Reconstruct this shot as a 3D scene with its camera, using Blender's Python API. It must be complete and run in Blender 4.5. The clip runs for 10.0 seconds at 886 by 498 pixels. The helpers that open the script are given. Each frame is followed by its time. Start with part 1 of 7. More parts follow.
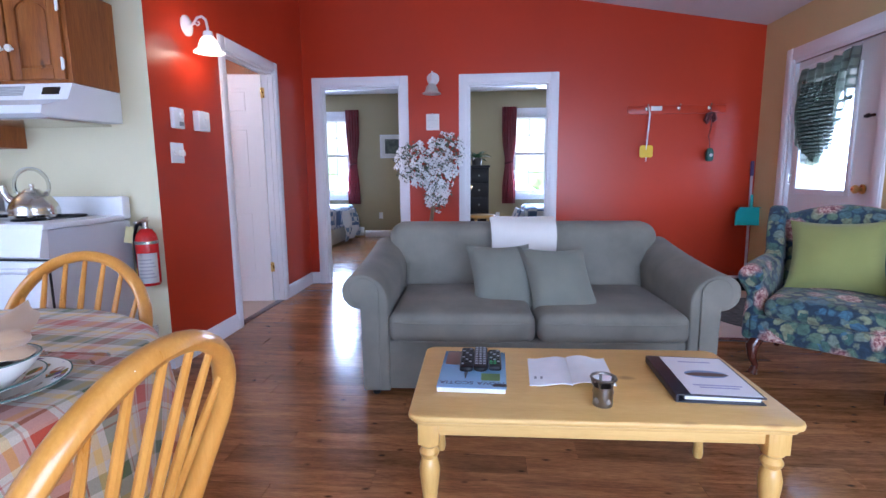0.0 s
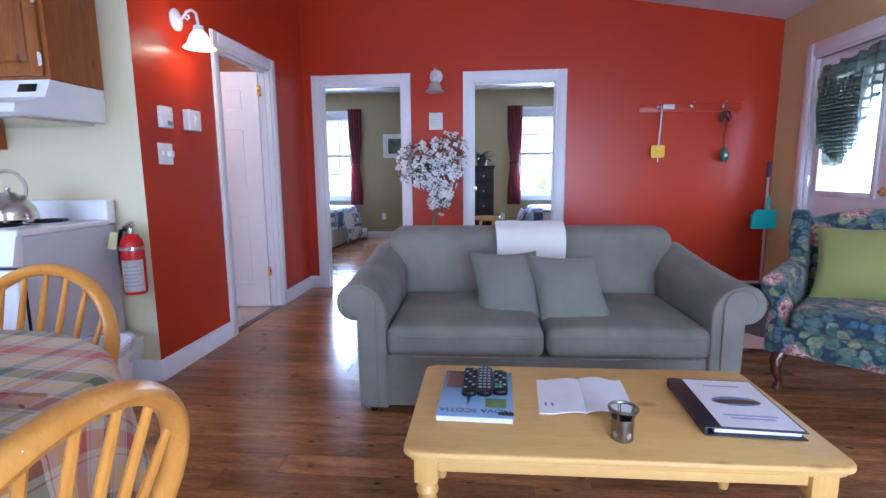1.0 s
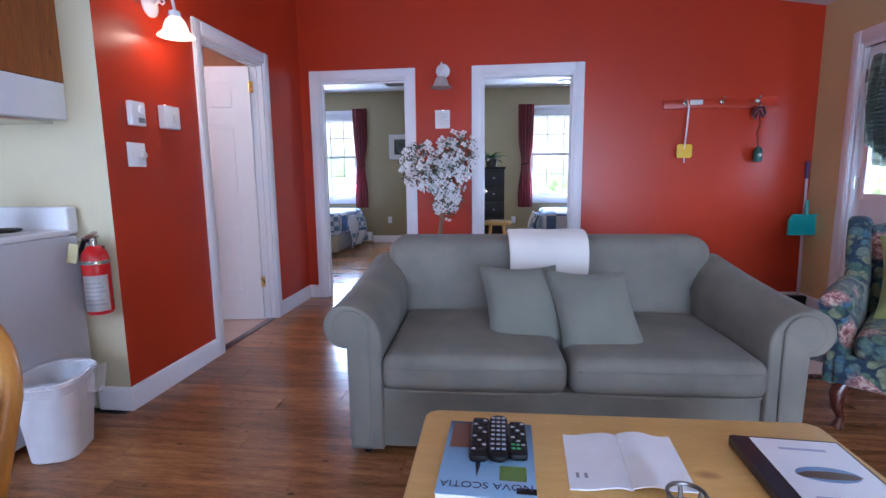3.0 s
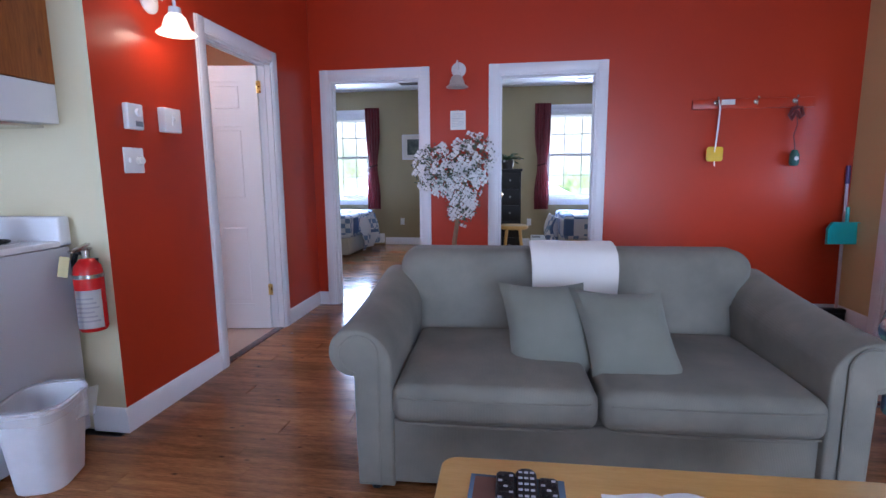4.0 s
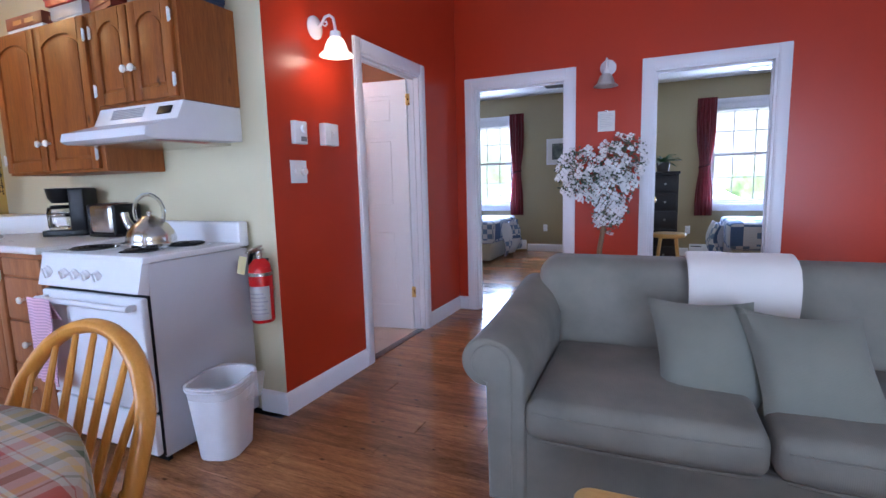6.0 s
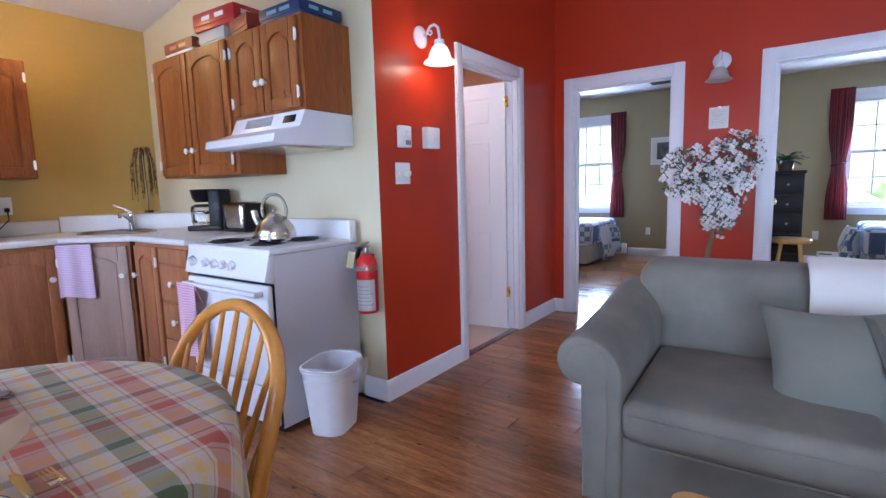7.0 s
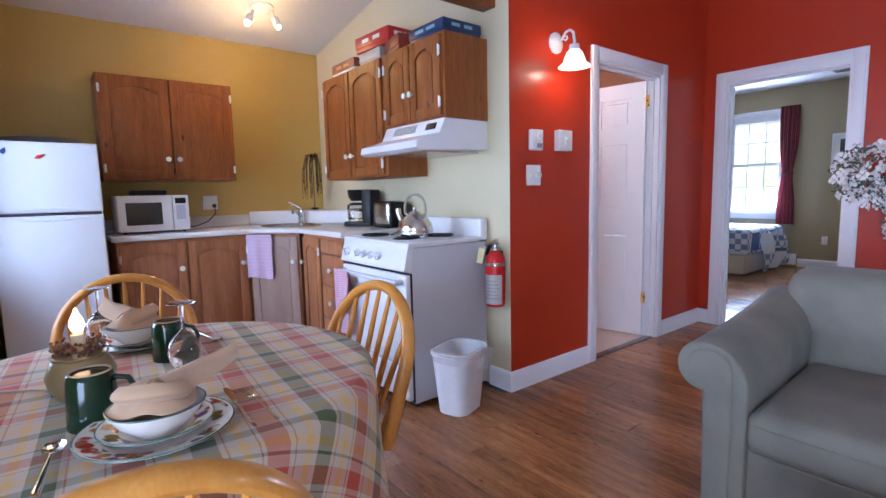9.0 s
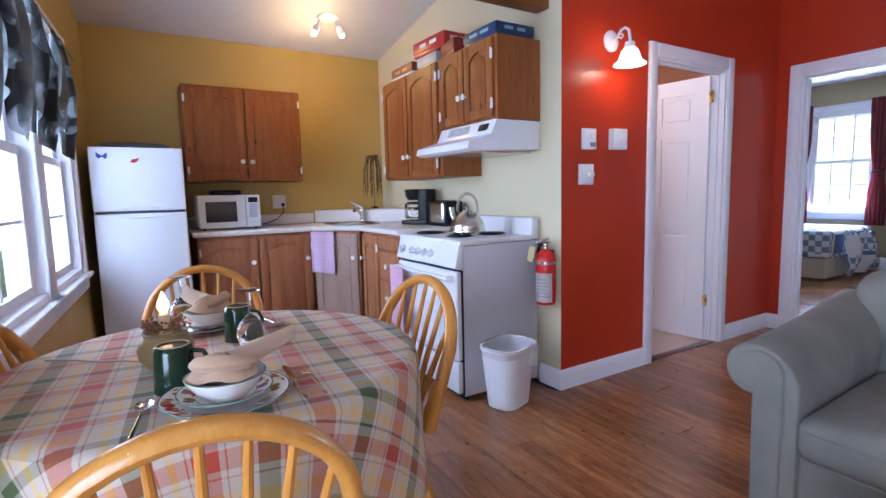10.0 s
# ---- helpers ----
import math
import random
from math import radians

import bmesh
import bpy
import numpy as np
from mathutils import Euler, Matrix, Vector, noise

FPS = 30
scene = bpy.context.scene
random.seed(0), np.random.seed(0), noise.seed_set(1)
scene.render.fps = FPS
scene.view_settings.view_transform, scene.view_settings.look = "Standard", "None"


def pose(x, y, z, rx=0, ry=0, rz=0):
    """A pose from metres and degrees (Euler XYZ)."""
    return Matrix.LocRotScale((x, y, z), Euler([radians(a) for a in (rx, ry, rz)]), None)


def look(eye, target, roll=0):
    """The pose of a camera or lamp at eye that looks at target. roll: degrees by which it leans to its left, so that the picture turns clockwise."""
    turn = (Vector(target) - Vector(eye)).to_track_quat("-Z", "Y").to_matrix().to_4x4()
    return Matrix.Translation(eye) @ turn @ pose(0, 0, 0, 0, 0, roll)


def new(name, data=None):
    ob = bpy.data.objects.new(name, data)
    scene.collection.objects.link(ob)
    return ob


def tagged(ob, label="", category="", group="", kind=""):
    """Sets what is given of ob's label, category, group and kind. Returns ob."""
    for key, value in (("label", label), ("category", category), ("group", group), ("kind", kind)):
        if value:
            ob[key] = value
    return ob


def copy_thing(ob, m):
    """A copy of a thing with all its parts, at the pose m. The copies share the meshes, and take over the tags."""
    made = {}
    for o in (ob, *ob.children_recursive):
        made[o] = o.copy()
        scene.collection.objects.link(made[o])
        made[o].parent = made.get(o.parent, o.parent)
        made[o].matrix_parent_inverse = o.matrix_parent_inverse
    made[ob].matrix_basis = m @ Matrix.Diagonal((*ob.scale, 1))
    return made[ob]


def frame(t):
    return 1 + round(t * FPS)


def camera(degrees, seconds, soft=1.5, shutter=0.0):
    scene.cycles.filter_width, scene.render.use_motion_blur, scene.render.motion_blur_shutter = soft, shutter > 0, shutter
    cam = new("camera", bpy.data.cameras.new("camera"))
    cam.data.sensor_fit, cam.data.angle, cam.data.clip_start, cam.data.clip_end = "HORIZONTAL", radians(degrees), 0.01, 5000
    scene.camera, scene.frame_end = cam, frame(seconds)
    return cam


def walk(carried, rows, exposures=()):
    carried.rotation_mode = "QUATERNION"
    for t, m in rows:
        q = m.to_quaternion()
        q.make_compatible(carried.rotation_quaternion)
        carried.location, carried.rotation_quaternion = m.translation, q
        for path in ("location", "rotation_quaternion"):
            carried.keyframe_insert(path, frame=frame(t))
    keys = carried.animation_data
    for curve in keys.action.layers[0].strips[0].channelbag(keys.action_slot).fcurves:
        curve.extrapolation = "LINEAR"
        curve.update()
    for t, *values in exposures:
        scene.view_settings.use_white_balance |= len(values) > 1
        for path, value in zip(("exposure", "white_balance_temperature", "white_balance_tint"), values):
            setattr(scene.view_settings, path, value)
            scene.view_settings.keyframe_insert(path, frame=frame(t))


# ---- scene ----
cam = camera(83.7, 10.0)
PATH = [
    (0, (0.074, -0.085, 1.13), (-0.1, 1.886, 0.836), -0.5),
    (0.5, (0.073, -0.008, 1.135), (-0.106, 1.961, 0.84), -0.6),
    (1, (0.073, 0.086, 1.145), (-0.12, 2.054, 0.849), -0.5),
    (1.5, (0.084, 0.173, 1.146), (-0.129, 2.14, 0.854), -0.5),
    (2, (0.088, 0.239, 1.147), (-0.126, 2.205, 0.853), -0.6),
    (2.5, (0.08, 0.329, 1.138), (-0.141, 2.295, 0.85), -0.7),
    (4, (0.015, 0.628, 1.198), (-0.264, 2.586, 0.901), -0.5),
    (4.5, (0.013, 0.694, 1.2), (-0.337, 2.642, 0.912), -0.7),
    (5, (0.039, 0.724, 1.207), (-0.449, 2.644, 0.928), -0.8),
    (5.5, (0.035, 0.717, 1.185), (-0.62, 2.588, 0.923), -1.5),
    (6, (0.025, 0.686, 1.198), (-0.804, 2.487, 0.934), -1.5),
    (7.5, (0.079, 0.577, 1.189), (-1.205, 2.092, 0.953), -1.6),
    (8, (0.122, 0.549, 1.187), (-1.262, 1.973, 0.953), -1.4),
    (8.5, (0.151, 0.54, 1.186), (-1.321, 1.874, 0.955), -1.3),
    (9, (0.198, 0.534, 1.184), (-1.36, 1.768, 0.96), -1.3),
    (9.5, (0.268, 0.526, 1.187), (-1.365, 1.659, 0.964), -1.4),
    (10, (0.302, 0.531, 1.183), (-1.398, 1.562, 0.962), -1.4),
]
walk(cam, [(t, look(eye, target, roll)) for t, eye, target, roll in PATH],
     [(0, -0.08, 5400, 18), (2.5, -0.16, 5420, 18), (4, -0.38, 5450, 18), (4.5, -0.42, 5450, 18), (5.5, -0.36, 5450, 18), (7.5, -0.14, 5500, 18), (10, -0.12, 5530, 18)])

# ---- world and light ----
world = bpy.data.worlds.new("sky")
scene.world = world
world.use_nodes = True
wn = world.node_tree.nodes
sky = wn.new("ShaderNodeTexSky")
sky.sky_type, sky.sun_disc = "NISHITA", False
sky.sun_elevation, sky.sun_rotation = radians(48), radians(200)
world.node_tree.links.new(sky.outputs[0], wn["Background"].inputs[0])
wn["Background"].inputs[1].default_value = 0.12


def lamp(name, kind, energy, color, m, size=None, size_y=None, radius=None, angle=None):
    d = bpy.data.lights.new(name, kind)
    d.energy, d.color = energy, color
    if size:
        d.shape, d.size, d.size_y = "RECTANGLE", size, size_y
    if radius:
        d.shadow_soft_size = radius
    if angle:
        d.angle = radians(angle)
    ob = new(name, d)
    ob.matrix_world = m
    return ob


DAY = (0.66, 0.80, 1.0)
RXW = -1.785
lamp("sun", "SUN", 2.0, (1.0, 0.95, 0.88), look((0, 0, 10), (1.2, -3.5, 4.0)), angle=0.6)
# daylight that enters by the windows and the glazed door; the south window is assumed
lamp("window_light_kitchen", "AREA", 64, DAY, look((-2.55, -0.14, 1.45), (-2.4, 3, 1.1)), 1.5, 1.2)
lamp("window_light_bedroom_left", "AREA", 120, DAY, look((-2.83, 8.98, 1.5), (-2.3, 4, 0.6)), 0.7, 1.4)
lamp("window_light_bedroom_right", "AREA", 120, DAY, look((1.0, 8.98, 1.5), (0.5, 4, 0.6)), 0.8, 1.4)
lamp("window_light_entry", "AREA", 26, DAY, look((2.84, 4.0, 1.35), (0, 3.4, 0.8)), 0.55, 0.8)
# unseen source, added to light sofa and coffee table from the south
lamp("assumed_south_light", "AREA", 165, DAY, look((1.2, -1.63, 1.1), (0.9, 3.0, 0.6)), 2.3, 1.6)
lamp("wall_lamp_light", "POINT", 5, (1.0, 0.72, 0.45), Matrix.Translation((RXW + 0.138, 3.0, 1.93)), radius=0.035)
lamp("spot_light_bulb", "POINT", 11, (1.0, 0.62, 0.22), Matrix.Translation((-3.60, 1.80, 2.30)), radius=0.03)
# no fixture: added fill that brightens the bathroom and its open door
lamp("bathroom_fill_light", "POINT", 34, (1.0, 0.90, 0.80), Matrix.Translation((-2.7, 3.5, 2.2)), radius=0.1)

# ---- building blocks ----
def tf(bm, m):
    bmesh.ops.transform(bm, matrix=m, verts=bm.verts)
    return bm


def box(x0, x1, y0, y1, z0, z1, r=0.0, seg=2):
    bm = bmesh.new()
    bmesh.ops.create_cube(bm, size=1)
    tf(bm, Matrix.Translation(((x0 + x1) / 2, (y0 + y1) / 2, (z0 + z1) / 2)) @ Matrix.Diagonal((x1 - x0, y1 - y0, z1 - z0, 1)))
    if r:
        bmesh.ops.bevel(bm, geom=bm.edges[:], offset=r, segments=seg, affect="EDGES", profile=0.5, clamp_overlap=True)
    return bm


def merge(*bms):
    out = bms[0]
    for b in bms[1:]:
        me = bpy.data.meshes.new("tmp")
        b.to_mesh(me)
        out.from_mesh(me)
        bpy.data.meshes.remove(me)
        b.free()
    return out


def lathe(profile, n=24, cx=0.0, cy=0.0):
    bm = bmesh.new()
    rings = []
    for r, z in profile:
        if r < 1e-5:
            rings.append([bm.verts.new((cx, cy, z))])
        else:
            rings.append([bm.verts.new((cx + r * math.cos(2 * math.pi * i / n), cy + r * math.sin(2 * math.pi * i / n), z)) for i in range(n)])
    for a, b in zip(rings, rings[1:]):
        for i in range(n):
            j = (i + 1) % n
            if len(a) == 1 and len(b) == 1:
                continue
            if len(a) == 1:
                bm.faces.new((a[0], b[j], b[i]))
            elif len(b) == 1:
                bm.faces.new((a[i], a[j], b[0]))
            else:
                bm.faces.new((a[i], a[j], b[j], b[i]))
    bmesh.ops.recalc_face_normals(bm, faces=bm.faces)
    return bm


def tube(points, radius, n=8, closed=False, flat=1.0):
    """A round bar along points; radius is one number or one for each point."""
    bm = bmesh.new()
    pts = [Vector(p) for p in points]
    rad = radius if isinstance(radius, (list, tuple)) else [radius] * len(pts)
    up = None
    rings = []
    for i, p in enumerate(pts):
        a = pts[i - 1] if (i or closed) else p
        b = pts[(i + 1) % len(pts)] if (i < len(pts) - 1 or closed) else p
        d = (b - a).normalized()
        if up is None:
            up = d.orthogonal().normalized()
        up = (up - d * up.dot(d)).normalized()
        side = d.cross(up)
        rings.append([bm.verts.new(p + (up * math.cos(2 * math.pi * k / n) + side * math.sin(2 * math.pi * k / n) * flat) * rad[i]) for k in range(n)])
    pairs = list(zip(rings, rings[1:])) + ([(rings[-1], rings[0])] if closed else [])
    for a, b in pairs:
        for k in range(n):
            bm.faces.new((a[k], a[(k + 1) % n], b[(k + 1) % n], b[k]))
    if not closed:
        bm.faces.new(rings[0][::-1])
        bm.faces.new(rings[-1])
    bmesh.ops.recalc_face_normals(bm, faces=bm.faces)
    return bm


def prism(pts, a, b, axis="z", r=0.0, seg=2):
    """A flat outline drawn out from a to b along an axis; the outline lies in the other two axes, in the order x, y, z."""
    bm = bmesh.new()
    def put(u, v, w):
        return {"x": (w, u, v), "y": (u, w, v), "z": (u, v, w)}[axis]
    lo = [bm.verts.new(put(u, v, a)) for u, v in pts]
    hi = [bm.verts.new(put(u, v, b)) for u, v in pts]
    n = len(pts)
    caps = [bm.faces.new(lo), bm.faces.new(hi)]
    for i in range(n):
        bm.faces.new((lo[i], lo[(i + 1) % n], hi[(i + 1) % n], hi[i]))
    bmesh.ops.recalc_face_normals(bm, faces=bm.faces)
    if r:
        es = list({e for f in caps for e in f.edges})
        bmesh.ops.bevel(bm, geom=es, offset=r, segments=seg, affect="EDGES", profile=0.5, clamp_overlap=True)
    return bm


def arc(cx, cy, r, a0, a1, n=10, ry=None):
    ry = r if ry is None else ry
    return [(cx + r * math.cos(radians(a0 + (a1 - a0) * i / n)), cy + ry * math.sin(radians(a0 + (a1 - a0) * i / n))) for i in range(n + 1)]


def rounded(x0, x1, y0, y1, r, n=5):
    return arc(x1 - r, y1 - r, r, 0, 90, n) + arc(x0 + r, y1 - r, r, 90, 180, n) + arc(x0 + r, y0 + r, r, 180, 270, n) + arc(x1 - r, y0 + r, r, 270, 360, n)


def part(name, bm, material, parent=None, label="", smooth=True):
    me = bpy.data.meshes.new(name)
    bm.to_mesh(me)
    bm.free()
    for m in (material if isinstance(material, (list, tuple)) else [material]):
        me.materials.append(m)
    if smooth:
        me.shade_smooth()
        me.set_sharp_from_angle(angle=radians(38))
    ob = new(name, me)
    if parent:
        ob.parent = parent
    if label:
        ob["label"] = label
    return ob


def thing(name, label, category, m=None, group="", kind=""):
    ob = new(name)
    ob.empty_display_size = 0.1
    if m is not None:
        ob.matrix_world = m
    return tagged(ob, label, category, group, kind)


def puff(w, h, d, n=14, power=0.45, pinch=0.11, seed=0):
    """A stuffed pillow, upright in xz, with pinched corners and soft folds."""
    bm = bmesh.new()
    def side(s):
        grid = []
        for j in range(n + 1):
            row = []
            for i in range(n + 1):
                u, v = 2 * i / n - 1, 2 * j / n - 1
                k = max(0.0, (1 - u * u)) ** power * max(0.0, (1 - v * v)) ** power
                sx = 1 - pinch * (1 - abs(v) ** 2) * abs(u) ** 2
                sz = 1 - pinch * (1 - abs(u) ** 2) * abs(v) ** 2
                wob = noise.noise(Vector((u * 1.7 + seed, v * 1.7, s))) * 0.012
                row.append(bm.verts.new((u * w / 2 * sx, s * (k * d / 2 + wob * k), v * h / 2 * sz)))
            grid.append(row)
        for j in range(n):
            for i in range(n):
                bm.faces.new((grid[j][i], grid[j][i + 1], grid[j + 1][i + 1], grid[j + 1][i]))
    side(1), side(-1)
    bmesh.ops.remove_doubles(bm, verts=bm.verts, dist=0.0008)
    bmesh.ops.recalc_face_normals(bm, faces=bm.faces)
    return bm


# ---- materials ----
class Nodes:
    """Small wrapper to wire a node material."""
    def __init__(self, name, rough=0.5, metal=0.0):
        self.mat = bpy.data.materials.new(name)
        self.mat.use_nodes = True
        self.t = self.mat.node_tree
        self.b = self.t.nodes["Principled BSDF"]
        self.b.inputs["Roughness"].default_value, self.b.inputs["Metallic"].default_value = rough, metal
        self.coord = self.t.nodes.new("ShaderNodeTexCoord")

    def n(self, kind, **inputs):
        node = self.t.nodes.new(kind)
        for k, v in inputs.items():
            self.put(node, k.replace("_", " "), v)
        return node

    def put(self, node, key, v):
        s = node.inputs[int(key[1:]) if key[0] == "i" and key[1:].isdigit() else key]
        if isinstance(v, bpy.types.NodeSocket):
            self.t.links.new(v, s)
        else:
            s.default_value = v

    def vec(self, scale=(1, 1, 1), rot=(0, 0, 0), random_shift=False):
        mp = self.n("ShaderNodeMapping", Vector=self.coord.outputs["Object"], Scale=scale, Rotation=rot)
        if random_shift:
            if random_shift == "island":
                self.rand = self.n("ShaderNodeNewGeometry").outputs["Random Per Island"]
            else:
                self.rand = self.n("ShaderNodeObjectInfo").outputs["Random"]
            mul = self.n("ShaderNodeMath", i0=self.rand, i1=37.0)
            mul.operation = "MULTIPLY"
            comb = self.n("ShaderNodeCombineXYZ", X=mul.outputs[0], Y=mul.outputs[0], Z=mul.outputs[0])
            self.put(mp, "Location", comb.outputs[0])
        return mp.outputs[0]

    def noise(self, vec, scale, detail=4.0, rough=0.55):
        return self.n("ShaderNodeTexNoise", Vector=vec, Scale=scale, Detail=detail, Roughness=rough).outputs["Fac"]

    def ramp(self, fac, stops):
        r = self.n("ShaderNodeValToRGB", Fac=fac)
        e = r.color_ramp.elements
        while len(e) < len(stops):
            e.new(0.5)
        for el, (p, c) in zip(e, stops):
            el.position, el.color = p, (*c, 1)
        return r.outputs[0]

    def mix(self, fac, a, b, mode="MIX"):
        m = self.t.nodes.new("ShaderNodeMix")
        m.data_type, m.blend_type = "RGBA", mode
        for key, v in ((0, fac), (6, a), (7, b)):
            if isinstance(v, bpy.types.NodeSocket):
                self.t.links.new(v, m.inputs[key])
            else:
                m.inputs[key].default_value = v if key == 0 else (*v, 1)
        return m.outputs[2]

    def color(self, v):
        self.put(self.b, "Base Color", v if isinstance(v, bpy.types.NodeSocket) else (*v, 1))

    def bump(self, height, strength=0.2, distance=0.002):
        bp = self.n("ShaderNodeBump", Height=height, Strength=strength, Distance=distance)
        self.put(self.b, "Normal", bp.outputs[0])

    def rough(self, fac, lo, hi):
        m = self.n("ShaderNodeMapRange", Value=fac, To_Min=lo, To_Max=hi)
        self.put(self.b, "Roughness", m.outputs[0])


def shade(c, k):
    return tuple(min(1.0, v * k) for v in c)


def paint(name, c, rough=0.5, spread=0.06, bump=0.08, size=180.0, coat=0.0):
    s = Nodes(name, rough)
    v = s.vec()
    big = s.noise(v, 1.3, 5)
    s.color(s.ramp(big, [(0.25, shade(c, 1 - spread)), (0.75, shade(c, 1 + spread))]))
    s.bump(s.noise(v, size, 3), bump, 0.001)
    s.rough(s.noise(v, 5, 4), max(0.02, rough - 0.07), rough + 0.07)
    s.put(s.b, "Coat Weight", coat)
    return s.mat


def wood(name, dark, light, stretch=(1, 12, 12), scale=3.0, rough=0.4, knots=0.0, knot_color=(0.06, 0.02, 0.01), bump=0.12, coat=0.0, shift=True, ring=0.55, tone=0.0):
    s = Nodes(name, rough)
    v = s.vec(stretch, random_shift=shift)
    g = s.noise(v, scale, 6, 0.6)
    fine = s.noise(v, scale * 7, 4, 0.7)
    both = s.n("ShaderNodeMix", Factor=ring)
    s.put(both, "i2", fine), s.put(both, "i3", g)
    col = s.ramp(both.outputs[0], [(0.3, dark), (0.52, tuple((a + b) / 2 for a, b in zip(dark, light))), (0.72, light)])
    if knots:
        kv = s.vec((1 + 0.15 * stretch[0], 1 + 0.15 * stretch[1], 1 + 0.15 * stretch[2]), random_shift=shift)
        vor = s.n("ShaderNodeTexVoronoi", Vector=kv, Scale=knots)
        col = s.mix(s.ramp(vor.outputs["Distance"], [(0.045, (0.85,) * 3), (0.13, (0,) * 3)]), col, knot_color)
    if tone:
        mr = s.n("ShaderNodeMapRange", Value=s.rand, To_Min=1 - tone, To_Max=1 + tone)
        hs = s.n("ShaderNodeHueSaturation", Color=col, Value=mr.outputs[0])
        col = hs.outputs[0]
    s.color(col)
    s.bump(fine, bump, 0.001)
    s.rough(g, max(0.03, rough - 0.08), rough + 0.1)
    s.put(s.b, "Coat Weight", coat)
    s.put(s.b, "Coat Roughness", 0.15)
    s.put(s.b, "Specular IOR Level", 0.35)
    return s.mat


def cloth(name, c, spread=0.12, weave=900.0, rough=0.9, sheen=0.3, c2=None, wales=0.0, axis="X"):
    s = Nodes(name, rough)
    v = s.vec()
    big = s.noise(v, 3.5, 5)
    col = s.ramp(big, [(0.3, shade(c, 1 - spread)), (0.7, c2 or shade(c, 1 + spread))])
    s.color(col)
    h = s.noise(v, weave, 2)
    if wales:
        w = s.n("ShaderNodeTexWave", Vector=v, Scale=wales, Distortion=0.6)
        w.bands_direction = axis
        h = s.mix(0.5, w.outputs["Color"], h)
    s.bump(h, 0.35, 0.002)
    s.put(s.b, "Sheen Weight", sheen)
    return s.mat


def plain(name, c, rough=0.5, metal=0.0, emit=0.0, spread=0.03):
    s = Nodes(name, rough, metal)
    v = s.vec()
    s.color(s.ramp(s.noise(v, 14, 3), [(0.3, shade(c, 1 - spread)), (0.7, shade(c, 1 + spread))]))
    s.rough(s.noise(v, 40, 4), max(0.02, rough - 0.05), min(1, rough + 0.06))
    if emit:
        s.put(s.b, "Emission Color", (*c, 1)), s.put(s.b, "Emission Strength", emit)
    return s.mat


RED = paint("red_wall_paint", (0.45, 0.036, 0.010), 0.31, 0.05, 0.06)
RED.node_tree.nodes["Principled BSDF"].inputs["Specular IOR Level"].default_value = 0.36
CREAM = paint("cream_wall_paint", (0.60, 0.53, 0.35), 0.5, 0.04)
# the cream paint again, with the kitchen lamp's yellow cast put into the colour
LAMPCREAM = paint("lamplit_cream_wall_paint", (0.52, 0.345, 0.088), 0.5, 0.05)
# same cream paint; the weaker light on the east wall is in this tone
DIMCREAM = paint("dim_cream_wall_paint", (0.60, 0.44, 0.21), 0.5, 0.05)
KHAKI = paint("khaki_wall_paint", (0.36, 0.30, 0.17), 0.6, 0.04)
CEILING = paint("ceiling_paint", (0.64, 0.62, 0.62), 0.8, 0.03, 0.3, 90)
TRIM = paint("white_trim_paint", (0.80, 0.79, 0.82), 0.35, 0.02, 0.03)
DOORWHITE = paint("white_door_paint", (0.80, 0.78, 0.79), 0.42, 0.02, 0.05)
BATHWALL = paint("bathroom_wall_paint", (0.40, 0.17, 0.08), 0.5)
PLANK = wood("laminate_plank", (0.085, 0.030, 0.011), (0.54, 0.235, 0.09), (1.2, 9, 1), 2.4, 0.17, 5.5, (0.022, 0.008, 0.004), 0.05, 0.0, tone=0.22)
PLANKS = wood("laminate_planks", (0.085, 0.030, 0.011), (0.54, 0.235, 0.09), (1.2, 9, 1), 2.4, 0.17, 5.5, (0.022, 0.008, 0.004), 0.05, 0.0, "island", tone=0.22)
PINE = wood("amber_pine", (0.15, 0.038, 0.007), (0.39, 0.125, 0.024), (9, 9, 0.9), 2.0, 0.45, 3.6, (0.05, 0.012, 0.004), 0.1, 0.05)
PINEBASE = wood("faded_pine", (0.23, 0.078, 0.030), (0.50, 0.215, 0.09), (9, 9, 0.9), 2.0, 0.42, 2.0, (0.08, 0.025, 0.01), 0.1, 0.1)
PINEPALE = wood("washed_pine", (0.34, 0.22, 0.17), (0.46, 0.32, 0.25), (9, 9, 0.9), 2.0, 0.45, 0.0)
HONEY = wood("honey_pine", (0.64, 0.36, 0.10), (0.80, 0.53, 0.20), (1.0, 7, 9), 2.6, 0.36, 2.6, (0.34, 0.14, 0.04), 0.05, 0.0)
HONEYLEG = wood("honey_pine_leg", (0.63, 0.34, 0.085), (0.80, 0.51, 0.17), (9, 9, 1), 2.2, 0.3, 0.0, bump=0.05, coat=0.4)
OAK = wood("golden_oak", (0.51, 0.20, 0.03), (0.69, 0.335, 0.07), (9, 9, 1.2), 3.0, 0.3, 0.0, bump=0.08, coat=0.4)
MAHOG = wood("dark_cherry", (0.05, 0.012, 0.008), (0.11, 0.03, 0.017), (9, 9, 1), 3, 0.25, 0.0, coat=0.5)
ESPRESSO = wood("espresso_wood", (0.008, 0.006, 0.006), (0.02, 0.014, 0.012), (2, 9, 9), 3, 0.5, 0.0)
SOFACLOTH = cloth("grey_green_twill", (0.172, 0.166, 0.138), 0.20, 300, 0.9, 0.05, c2=(0.228, 0.212, 0.174), wales=60.0, axis="X")
PILLOWCLOTH = cloth("grey_green_corduroy", (0.160, 0.162, 0.132), 0.14, 500, 0.92, 0.15, wales=75.0, axis="Z")
